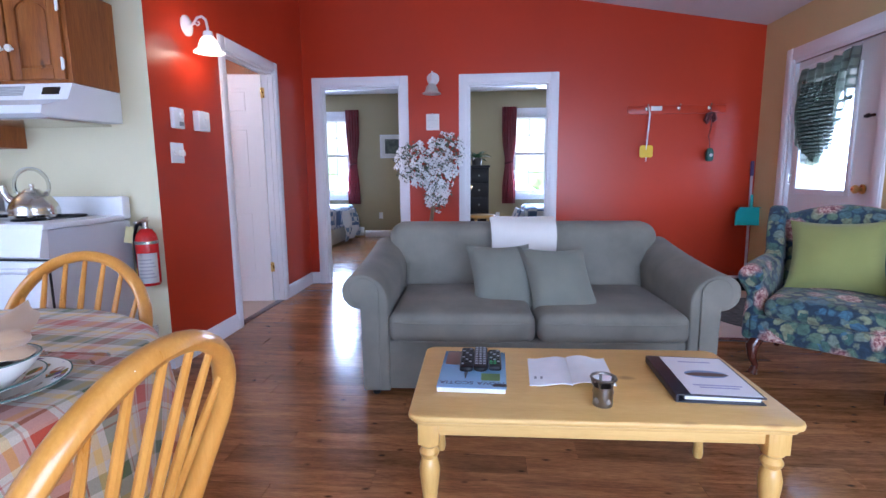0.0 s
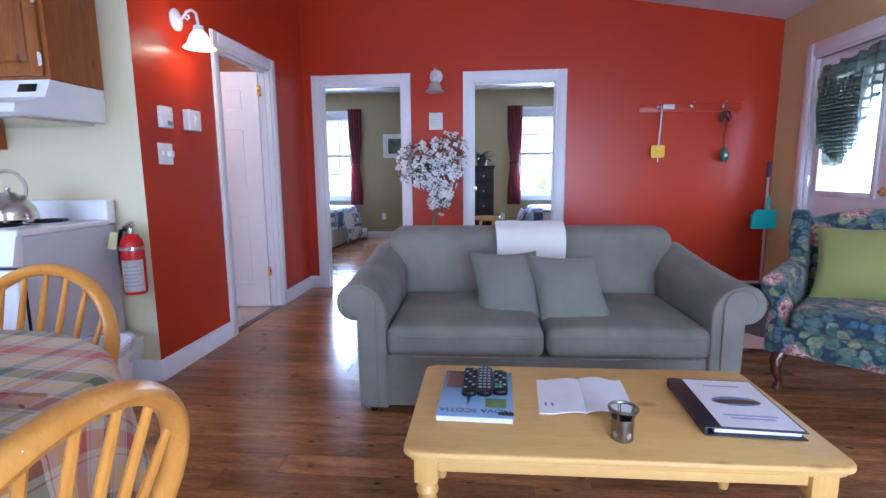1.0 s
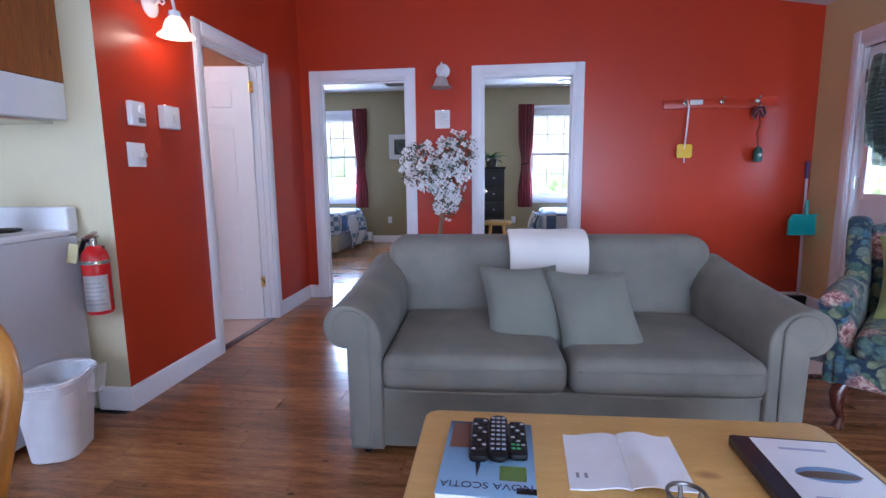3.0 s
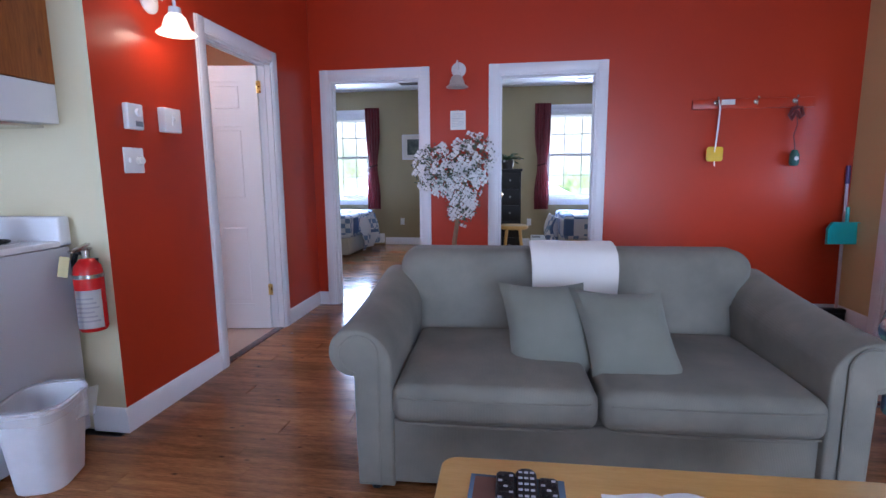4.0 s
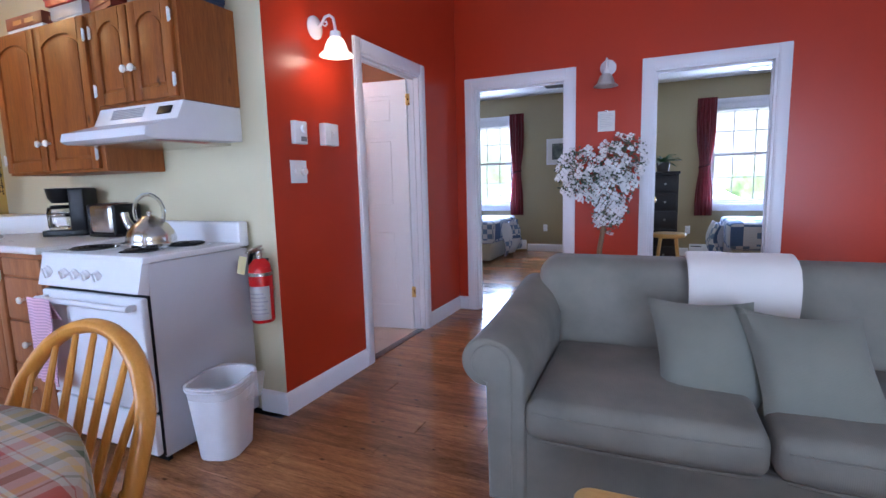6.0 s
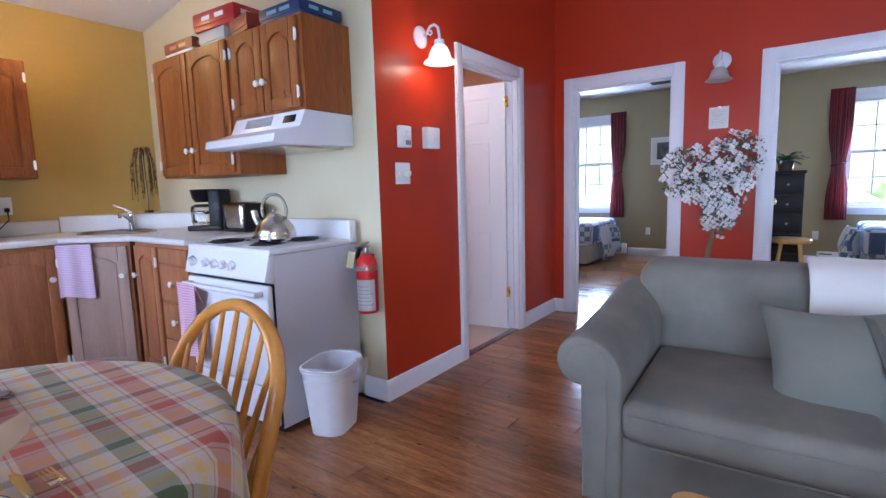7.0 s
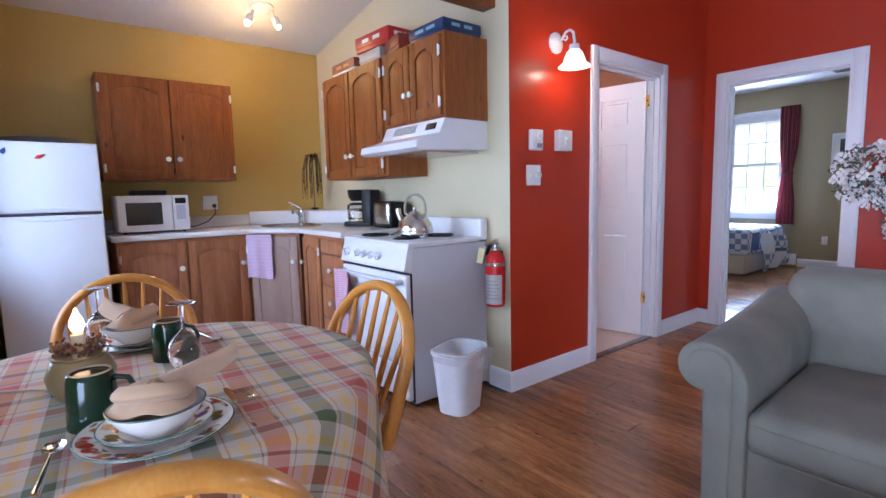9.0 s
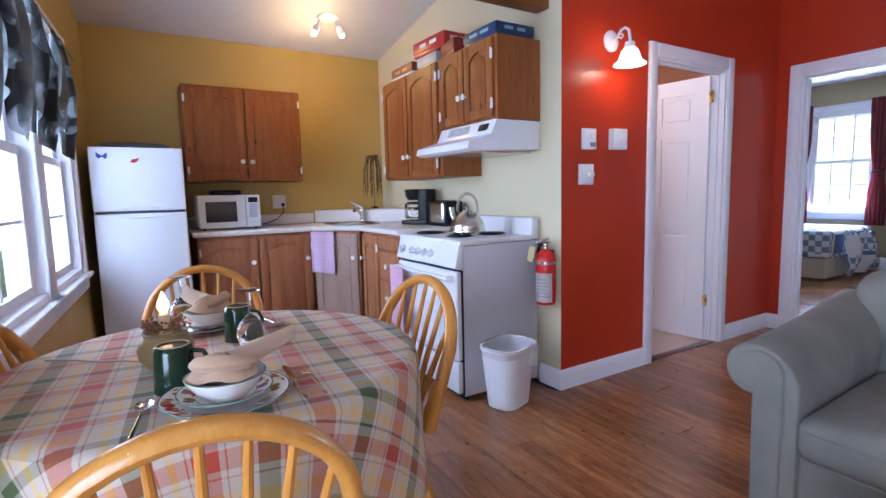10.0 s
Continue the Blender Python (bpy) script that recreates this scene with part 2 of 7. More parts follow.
WHITECLOTH = cloth("white_fleece", (0.70, 0.66, 0.62), 0.05, 260, 0.95, 0.5)
GREENCLOTH = cloth("olive_linen", (0.27, 0.28, 0.085), 0.08, 600, 0.9, 0.3)
ENAMEL = plain("white_enamel", (0.78, 0.78, 0.80), 0.22, spread=0.01)
FRIDGEWHITE = paint("white_fridge_shell", (0.76, 0.77, 0.80), 0.33, 0.01, 0.12, 420)
LAMINATE = paint("speckled_white_laminate", (0.72, 0.70, 0.68), 0.3, 0.03, 0.02)
PLASTIC = plain("white_plastic", (0.80, 0.80, 0.80), 0.4)
BLACK = plain("black_plastic", (0.006, 0.006, 0.007), 0.36)
BLACK.node_tree.nodes["Principled BSDF"].inputs["Specular IOR Level"].default_value = 0.3
# white enamel with the shade on the stove's side put into its colour
SHADEDENAMEL = paint("shaded_stove_side", (0.56, 0.56, 0.60), 0.4, 0.02, 0.04)
STEEL = plain("brushed_steel", (0.62, 0.60, 0.57), 0.24, 1.0)
CHROME = plain("chrome", (0.75, 0.75, 0.76), 0.1, 1.0)
BRASS = plain("brass", (0.75, 0.50, 0.17), 0.28, 1.0)
PEWTER = plain("pewter", (0.24, 0.225, 0.21), 0.32, 1.0)
CERAMIC = plain("white_ceramic", (0.80, 0.78, 0.73), 0.15)
EXTRED = plain("red_enamel", (0.55, 0.012, 0.012), 0.25)


def glass_mat(name, rough=0.0, ior=1.45, tint=(1, 1, 1)):
    s = Nodes(name, rough)
    s.b.inputs["Transmission Weight"].default_value = 1.0
    s.b.inputs["IOR"].default_value = ior
    s.color(tint)
    return s.mat


GLASS = glass_mat("window_glass", 0.0, 1.05)
CRYSTAL = glass_mat("clear_glass", 0.0, 1.45)

# ---- structure ----
WX, EX, BY, KY, RX = -4.236, 2.652, 4.98, 2.60, -1.785
FY = -1.70
RIDGE, RIDGE_Z, SLOPE = -0.79, 3.05, 0.166


def ceil_z(x):
    return RIDGE_Z - SLOPE * abs(x - RIDGE)


def wall(name, mats, axis, a, b, u0, u1, top, holes=(), faces=None, label=""):
    """A wall from u0 to u1 along the axis, between a and b across it, with holes (u0, u1, z0, z1). faces: normal test for the second paint."""
    bm = bmesh.new()
    cuts = sorted({u0, u1, *[h[0] for h in holes], *[h[1] for h in holes], *([RIDGE] if axis == "x" and u0 < RIDGE < u1 else [])})
    for p, q in zip(cuts, cuts[1:]):
        spans, z = [], 0.0
        for h in sorted((h for h in holes if h[0] <= p and q <= h[1]), key=lambda h: h[2]):
            if h[2] > z:
                spans.append((z, h[2], h[2]))
            z = h[3]
        spans.append((z, top(p), top(q)))
        for lo, hp, hq in spans:
            vs = []
            for u, hi in ((p, hp), (q, hq)):
                for w in (a, b):
                    for zz in (lo, hi):
                        vs.append(bm.verts.new((u, w, zz) if axis == "x" else (w, u, zz)))
            for f in ((0, 1, 3, 2), (4, 6, 7, 5), (0, 4, 5, 1), (2, 3, 7, 6), (0, 2, 6, 4), (1, 5, 7, 3)):
                bm.faces.new([vs[i] for i in f])
    bmesh.ops.remove_doubles(bm, verts=bm.verts, dist=0.0005)
    bmesh.ops.recalc_face_normals(bm, faces=bm.faces)
    bm.normal_update()
    if faces:
        for f in bm.faces:
            if faces(f.normal):
                f.material_index = 1
    return tagged(part(name, bm, mats, smooth=False), label, "wall", kind="structure")


def flat(z):
    return lambda u: z


DL, DR, DH = (-1.61, -0.79), (-0.12, 0.69), 2.03      # bedroom openings
BD = (3.435, 4.245)                                    # bathroom opening along y
wall("wall_north", [RED, KHAKI], "x", BY, BY + 0.11, RX - 0.1, EX, lambda x: ceil_z(x) + 0.05, [(*DL, 0, DH), (*DR, 0, DH)], lambda n: n.y > 0.9, "red painted wall with two bedroom doorways")
wall("wall_bathroom", [RED, CREAM, BATHWALL], "y", RX - 0.1, RX, KY, BY, flat(3.0), [(*BD, 0, DH)], lambda n: n.y < -0.9, "red painted wall with the bathroom doorway")
wall("wall_kitchen_north", [CREAM, BATHWALL], "x", KY, KY + 0.1, WX - 0.1, RX - 0.1, lambda x: ceil_z(x) + 0.05, (), lambda n: n.y > 0.9, "cream painted kitchen wall behind the stove")
wall("wall_west", [LAMPCREAM], "y", WX - 0.12, WX, -0.1, KY, flat(2.53), (), None, "cream kitchen wall, toned yellow for the lamplight")
wall("wall_east", [DIMCREAM], "y", EX, EX + 0.13, FY, BY + 0.11, flat(2.53), [(3.50, 4.50, 0, 2.06)], None, "cream wall with the entry door, toned tan for its weaker light")
# the window opening here is added, to let the south light in
wall("wall_south", [CREAM], "x", FY - 0.12, FY, -0.65, EX + 0.13, lambda x: ceil_z(x) + 0.05, [(0.0, 2.4, 0.25, 2.15)], None, "plain cream wall with an assumed wide window")
wall("wall_jog", [CREAM], "y", -0.75, -0.65, FY, 0.0, flat(3.1), (), None, "short cream return wall")

# kitchen window wall: leans a little out of square
WIN_M = Matrix.Translation((WX, 0.245, 0)) @ pose(0, 0, 0, 0, 0, -2.8)
KW = (0.86, 2.66, 0.76, 2.06)
w = wall("wall_window", [LAMPCREAM], "x", -0.14, 0.0, -0.1, 3.6, lambda u: ceil_z(WX + u) + 0.05, [KW], None, "cream kitchen wall with the window")
w.matrix_world = WIN_M

# bedrooms and bathroom beyond
FAR = 9.04
wall("wall_bedroom_north", [KHAKI], "x", FAR, FAR + 0.12, WX - 0.12, EX + 0.13, flat(2.66), [(-3.22, -2.44, 0.79, 2.22), (0.53, 1.42, 0.79, 2.22)], None, "khaki bedroom wall with two windows")
wall("wall_bedroom_partition", [KHAKI], "y", -0.50, -0.40, BY + 0.11, FAR, flat(2.66), (), None, "khaki partition between the bedrooms")
wall("wall_bedroom_west", [KHAKI], "y", WX - 0.12, WX, KY + 0.1, FAR, flat(2.66), (), None, "khaki bedroom side wall")
wall("wall_bedroom_east", [KHAKI], "y", EX, EX + 0.12, BY + 0.11, FAR, flat(2.66), (), None, "khaki bedroom side wall")
wall("wall_bathroom_north", [BATHWALL, KHAKI], "x", BY, BY + 0.11, WX, RX - 0.1, flat(2.66), (), lambda n: n.y > 0.9, "brown bathroom wall")
tagged(part("ceiling_bedroom", box(WX - 0.1, EX + 0.1, BY + 0.11, FAR, 2.60, 2.68), CEILING, smooth=False), "white bedroom ceiling", "ceiling", kind="structure")
tagged(part("ceiling_bathroom", box(WX, RX - 0.1, KY + 0.1, BY, 2.46, 2.53), CEILING, smooth=False), "white bathroom ceiling", "ceiling", kind="structure")


def slab(x0, x1):
    return prism([(x0, ceil_z(x0)), (x1, ceil_z(x1)), (x1, ceil_z(x1) + 0.1), (x0, ceil_z(x0) + 0.1)], FY - 0.12, BY + 0.1, "y")


tagged(part("ceiling", merge(slab(WX - 0.1, RIDGE), slab(RIDGE, EX + 0.1)), CEILING, smooth=False), "white vaulted ceiling over kitchen and living room", "ceiling", kind="structure")

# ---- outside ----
# the backdrop glows by itself: washed-out daylight is put into its emission colour
s = Nodes("glowing_trees_backdrop", 1.0)
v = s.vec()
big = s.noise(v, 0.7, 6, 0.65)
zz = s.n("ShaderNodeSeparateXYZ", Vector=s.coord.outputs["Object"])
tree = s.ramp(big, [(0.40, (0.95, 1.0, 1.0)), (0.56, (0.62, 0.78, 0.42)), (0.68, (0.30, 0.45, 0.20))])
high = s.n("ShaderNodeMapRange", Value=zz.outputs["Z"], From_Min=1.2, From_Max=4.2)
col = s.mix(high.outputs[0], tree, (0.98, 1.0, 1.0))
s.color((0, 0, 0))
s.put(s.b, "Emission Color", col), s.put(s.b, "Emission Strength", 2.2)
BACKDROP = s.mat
s = Nodes("lawn", 0.9)
s.color(s.ramp(s.noise(s.vec(), 2.5, 6), [(0.3, (0.05, 0.09, 0.02)), (0.7, (0.12, 0.18, 0.05))]))
LAWN = s.mat
tagged(part("ground", box(-60, 60, -60, 60, -0.6, -0.5), LAWN, smooth=False), "grassy ground outside the cottage", "ground", kind="structure")
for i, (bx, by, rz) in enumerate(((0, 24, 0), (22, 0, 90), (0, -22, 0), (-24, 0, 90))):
    ob = tagged(part("backdrop", box(-24, 24, -0.05, 0.05, -0.5, 9), BACKDROP, smooth=False), "glowing backdrop of trees and washed-out sky far outside", "backdrop", kind="structure")
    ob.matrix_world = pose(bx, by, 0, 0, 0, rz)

# ---- trim ----
def casing(name, axis, at, out, u0, u1, z1, w=0.082, z0=0.0, sill=False):
    """Moulded door or window trim round an opening on the face at `at`; out is +1 or -1, the side that the trim stands on."""
    bms = []
    def bar(p, q, lo, hi):
        for k0, k1, d in ((0.0, 1.0, 0.014), (0.12, 0.82, 0.019)):
            du, dz = (q - p), (hi - lo)
            if du < dz:
                a0, a1, b0, b1 = p + du * k0, p + du * k1, lo, hi
            else:
                a0, a1, b0, b1 = p, q, lo + dz * k0, lo + dz * k1
            lo_w, hi_w = sorted((at, at + out * d))
            bms.append(box(a0, a1, lo_w, hi_w, b0, b1, 0.003) if axis == "x" else box(lo_w, hi_w, a0, a1, b0, b1, 0.003))
    bar(u0 - w, u0, z0, z1 + w)
    bar(u1, u1 + w, z0, z1 + w)
    bar(u0, u1, z1, z1 + w)
    if sill:
        bar(u0 - w, u1 + w, z0 - w, z0)
    return part(name, merge(*bms), TRIM)


def jamb(name, axis, a, b, u0, u1, z1, t=0.018):
    bms = []
    for p, q, lo, hi in ((u0, u0 + t, 0, z1), (u1 - t, u1, 0, z1), (u0 + t, u1 - t, z1 - t, z1)):
        bms.append(box(p, q, a, b, lo, hi) if axis == "x" else box(a, b, p, q, lo, hi))
        m0, m1 = a + (b - a) * 0.42, a + (b - a) * 0.62
        s = 0.012
        if q - p < 0.05:
            p2, q2 = (q, q + s) if p == u0 else (p - s, p)
            bms.append(box(p2, q2, m0, m1, lo, hi - t) if axis == "x" else box(m0, m1, p2, q2, lo, hi - t))
        else:
            bms.append(box(p, q, m0, m1, lo - s, lo) if axis == "x" else box(m0, m1, p, q, lo - s, lo))
    return part(name, merge(*bms), TRIM, smooth=False)


for nm, (u0, u1) in (("door_trim_left", DL), ("door_trim_right", DR)):
    t = tagged(casing("trim", "x", BY, -1, u0, u1, DH), "white moulded door casing", "trim", kind="structure")
    jamb("jamb", "x", BY - 0.002, BY + 0.112, u0, u1, DH).parent = t
    casing("casing", "x", BY + 0.11, 1, u0, u1, DH).parent = t
t = tagged(casing("trim", "y", RX, 1, *BD, DH), "white moulded bathroom door casing", "trim", kind="structure")
jamb("jamb", "y", RX - 0.102, RX + 0.002, *BD, DH).parent = t
t = tagged(casing("trim", "y", EX, -1, 3.50, 4.50, 2.06, 0.10), "white casing of the entry door", "trim", kind="structure")
jamb("jamb", "y", EX - 0.002, EX + 0.13, 3.50, 4.50, 2.06, 0.025).parent = t


def base(axis, at, out, u0, u1, m=None):
    pts = [(0, 0), (0.015, 0), (0.015, 0.085), (0.011, 0.1), (0.006, 0.115), (0, 0.12)]
    pts = [(at + out * d, z) for d, z in pts]
    if axis == "x":
        bm = prism(pts, u0, u1, "x")
    else:
        bm = prism(pts, u0, u1, "y")
    ob = tagged(part("baseboard", bm, TRIM), "white moulded baseboard", "baseboard", kind="structure")
    if m is not None:
        ob.matrix_world = m
    return ob


base("x", BY, -1, RX, DL[0] - 0.084)
base("x", BY, -1, DL[1] + 0.084, DR[0] - 0.084)
base("x", BY, -1, DR[1] + 0.084, EX)
base("y", RX, 1, KY - 0.015, BD[0] - 0.084)
base("y", RX, 1, BD[1] + 0.084, BY)
base("x", KY, -1, -1.955, RX)
base("y", EX, -1, 4.602, BY - 0.016)
base("y", EX, -1, FY, 3.398)
base("x", FAR, -1, -2.2, -0.5)
base("x", FAR, -1, WX, -3.0)
base("x", FAR, -1, -0.4, 0.3)
base("x", FAR, -1, 0.62, EX)
base("x", 0.0, 1, 0.8, 3.6, WIN_M)


# ---- windows ----
def sash_window(name, u0, u1, z0, z1, cols, rows, label, depth=0.12, mid=None):
    """A double-hung window in local x/z, wall face at y 0 and the room at -y."""
    ob = thing(name, label, "window", kind="structure")
    t = 0.03
    f = merge(box(u0, u0 + t, 0, depth, z0, z1), box(u1 - t, u1, 0, depth, z0, z1), box(u0 + t, u1 - t, 0, depth, z1 - t, z1), box(u0 + t, u1 - t, 0, depth, z0, z0 + t))
    part("window_frame", f, TRIM, ob, smooth=False)
    part("window_sill", merge(box(u0 - 0.09, u1 + 0.09, -0.045, 0.02, z0 - 0.022, z0, 0.006), box(u0 - 0.08, u1 + 0.08, -0.017, -0.001, z0 - 0.10, z0 - 0.023, 0.004)), TRIM, ob)
    c = casing("casing", "x", 0, -1, u0, u1, z1, 0.08, z0)
    c.parent = ob
    mid = (z0 + z1) / 2 if mid is None else mid
    for k, (lo, hi, yy) in enumerate(((z0 + t, mid + 0.02, 0.045), (mid - 0.02, z1 - t, 0.075))):
        b, a0, a1 = 0.042, u0 + t, u1 - t
        fr = [box(a0, a0 + b, yy, yy + 0.03, lo, hi), box(a1 - b, a1, yy, yy + 0.03, lo, hi), box(a0 + b, a1 - b, yy, yy + 0.03, lo, lo + b), box(a0 + b, a1 - b, yy, yy + 0.03, hi - b, hi)]
        for i in range(1, cols):
            x = a0 + (a1 - a0) * i / cols
            fr.append(box(x - 0.007, x + 0.007, yy + 0.010, yy + 0.022, lo + b, hi - b))
        for j in range(1, rows):
            z = lo + (hi - lo) * j / rows
            fr.append(box(a0 + b, a1 - b, yy + 0.011, yy + 0.021, z - 0.007, z + 0.007))
        sash = part("sash", merge(*fr), TRIM, ob, smooth=False)
        pane = part("pane", box(a0 + b - 0.004, a1 - b + 0.004, yy + 0.014, yy + 0.018, lo + b - 0.004, hi - b + 0.004), GLASS, sash, smooth=False)
        pane.visible_shadow = False
    return ob


wl = sash_window("window_1", -3.22, -2.44, 0.79, 2.22, 3, 2, "white double-hung bedroom window with grilles")
wl.matrix_world = Matrix.Translation((0, FAR, 0))
wr = sash_window("window_2", 0.53, 1.42, 0.79, 2.22, 3, 2, "white double-hung bedroom window with grilles")
wr.matrix_world = Matrix.Translation((0, FAR, 0))
wk = sash_window("window_3", -KW[1], -1.78, KW[2], KW[3], 2, 2, "white kitchen window with grilles and a deep sill", 0.14)
wk.matrix_world = WIN_M @ pose(0, 0, 0, 0, 0, 180)
wk2 = sash_window("window_4", -1.74, -KW[0], KW[2], KW[3], 2, 2, "white kitchen window with grilles and a deep sill", 0.14)
wk2.matrix_world = WIN_M @ pose(0, 0, 0, 0, 0, 180)
# unseen window, added to give the south light an opening
ws = sash_window("window_5", -2.4, 0.0, 0.25, 2.15, 4, 2, "wide white window, unseen, assumed for the living room's daylight")
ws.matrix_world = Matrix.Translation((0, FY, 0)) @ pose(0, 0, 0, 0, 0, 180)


# ---- doors ----
def panel_door(bm_w, bm_h, thick, panels):
    """A moulded panel door: a slab with raised fields in sunk beds, on both faces. Local x from 0, y 0 to thick."""
    bms = []
    xs, zs = sorted({0, bm_w, *[p[0] for p in panels], *[p[1] for p in panels]}), sorted({0, bm_h, *[p[2] for p in panels], *[p[3] for p in panels]})
    for a, b in zip(xs, xs[1:]):
        for c, d in zip(zs, zs[1:]):
            inside = any(p[0] <= a and b <= p[1] and p[2] <= c and d <= p[3] for p in panels)
            bms.append(box(a, b, 0.008 if inside else 0, thick - (0.008 if inside else 0), c, d))
    for p in panels:
        bms.append(box(p[0] + 0.03, p[1] - 0.03, 0.003, thick - 0.003, p[2] + 0.03, p[3] - 0.03, 0.005))
    return merge(*bms)


bath_door = thing("door_1", "open white six-panel bathroom door with brass hinges", "door", pose(-1.878, BD[1] - 0.022, 0.008, 0, 0, 180 + 9), kind="structure")
PW = [(0.11, 0.355), (0.435, 0.68)]
part("leaf", panel_door(0.775, 1.995, 0.035, [(a, b, lo, hi) for a, b in PW for lo, hi in ((0.2, 0.83), (1.0, 1.56), (1.66, 1.88))]), DOORWHITE, bath_door, smooth=False)
for z in (0.27, 1.80):
    part("hinge", merge(box(-0.003, -0.0005, 0.002, 0.034, z, z + 0.085), tube([(-0.004, 0.040, z), (-0.004, 0.040, z + 0.085)], 0.007), box(-0.03, -0.004, 0.0355, 0.038, z, z + 0.085)), BRASS, bath_door, "brass hinge")
part("door_handle", merge(tf(lathe([(0, 0), (0.025, 0), (0.025, 0.006), (0.01, 0.012), (0.01, 0.03), (0.027, 0.045), (0.027, 0.06), (0, 0.068)]), pose(0.715, 0.035, 0.98, -90))), BRASS, bath_door, "round brass knob")

entry = thing("door_2", "white entry door with a large glazed light, closed", "door", pose(EX + 0.03, 4.474, 0.01, 0, 0, -90), kind="structure")
# local x runs from the hinges towards the lock, local y into the wall
GW = (0.10, 0.70, 0.975, 1.86)
lw = 0.948
part("leaf", merge(box(0, GW[0], 0, 0.044, 0, 2.02), box(GW[1], lw, 0, 0.044, 0, 2.02), box(GW[0], GW[1], 0, 0.044, 0, GW[2]), box(GW[0], GW[1], 0, 0.044, GW[3], 2.02), box(0.12, 0.40, -0.004, 0, 0.2, 0.80, 0.003), box(0.52, 0.80, -0.004, 0, 0.2, 0.80, 0.003)), DOORWHITE, entry, smooth=False)
fr = part("glazing_frame", merge(box(GW[0] - 0.03, GW[0] + 0.012, -0.014, 0, GW[2] - 0.03, GW[3] + 0.03, 0.004), box(GW[1] - 0.012, GW[1] + 0.03, -0.014, 0, GW[2] - 0.03, GW[3] + 0.03, 0.004), box(GW[0] + 0.012, GW[1] - 0.012, -0.014, 0, GW[2] - 0.03, GW[2] + 0.012, 0.004), box(GW[0] + 0.012, GW[1] - 0.012, -0.014, 0, GW[3] - 0.012, GW[3] + 0.03, 0.004)), TRIM, entry)
pane = part("pane", box(GW[0], GW[1], 0.018, 0.024, GW[2], GW[3]), GLASS, entry, smooth=False)
pane.visible_shadow = False
part("door_handle", tf(lathe([(0, 0), (0.034, 0), (0.034, 0.006), (0.013, 0.012), (0.012, 0.03), (0.028, 0.042), (0.03, 0.055), (0.02, 0.066), (0, 0.068)]), pose(0.855, -0.001, 1.0, 90)), BRASS, entry, "round brass knob")
part("latch", merge(box(0.80, 0.9, -0.012, -0.001, 1.49, 1.51, 0.003), box(0.83, 0.86, -0.02, -0.012, 1.485, 1.515, 0.003)), BLACK, entry, "black slide latch")
for z in (0.25, 1.02, 1.78):
    part("hinge", merge(box(0.0, 0.03, -0.003, -0.0005, z, z + 0.09), tube([(-0.006, -0.007, z), (-0.006, -0.007, z + 0.09)], 0.006)), STEEL, entry, "steel hinge")
tagged(part("trim", box(EX - 0.004, EX + 0.02, 3.527, 4.473, 2.03, 2.034), MAHOG, smooth=False), "dark weather strip above the entry door", "trim", kind="structure")

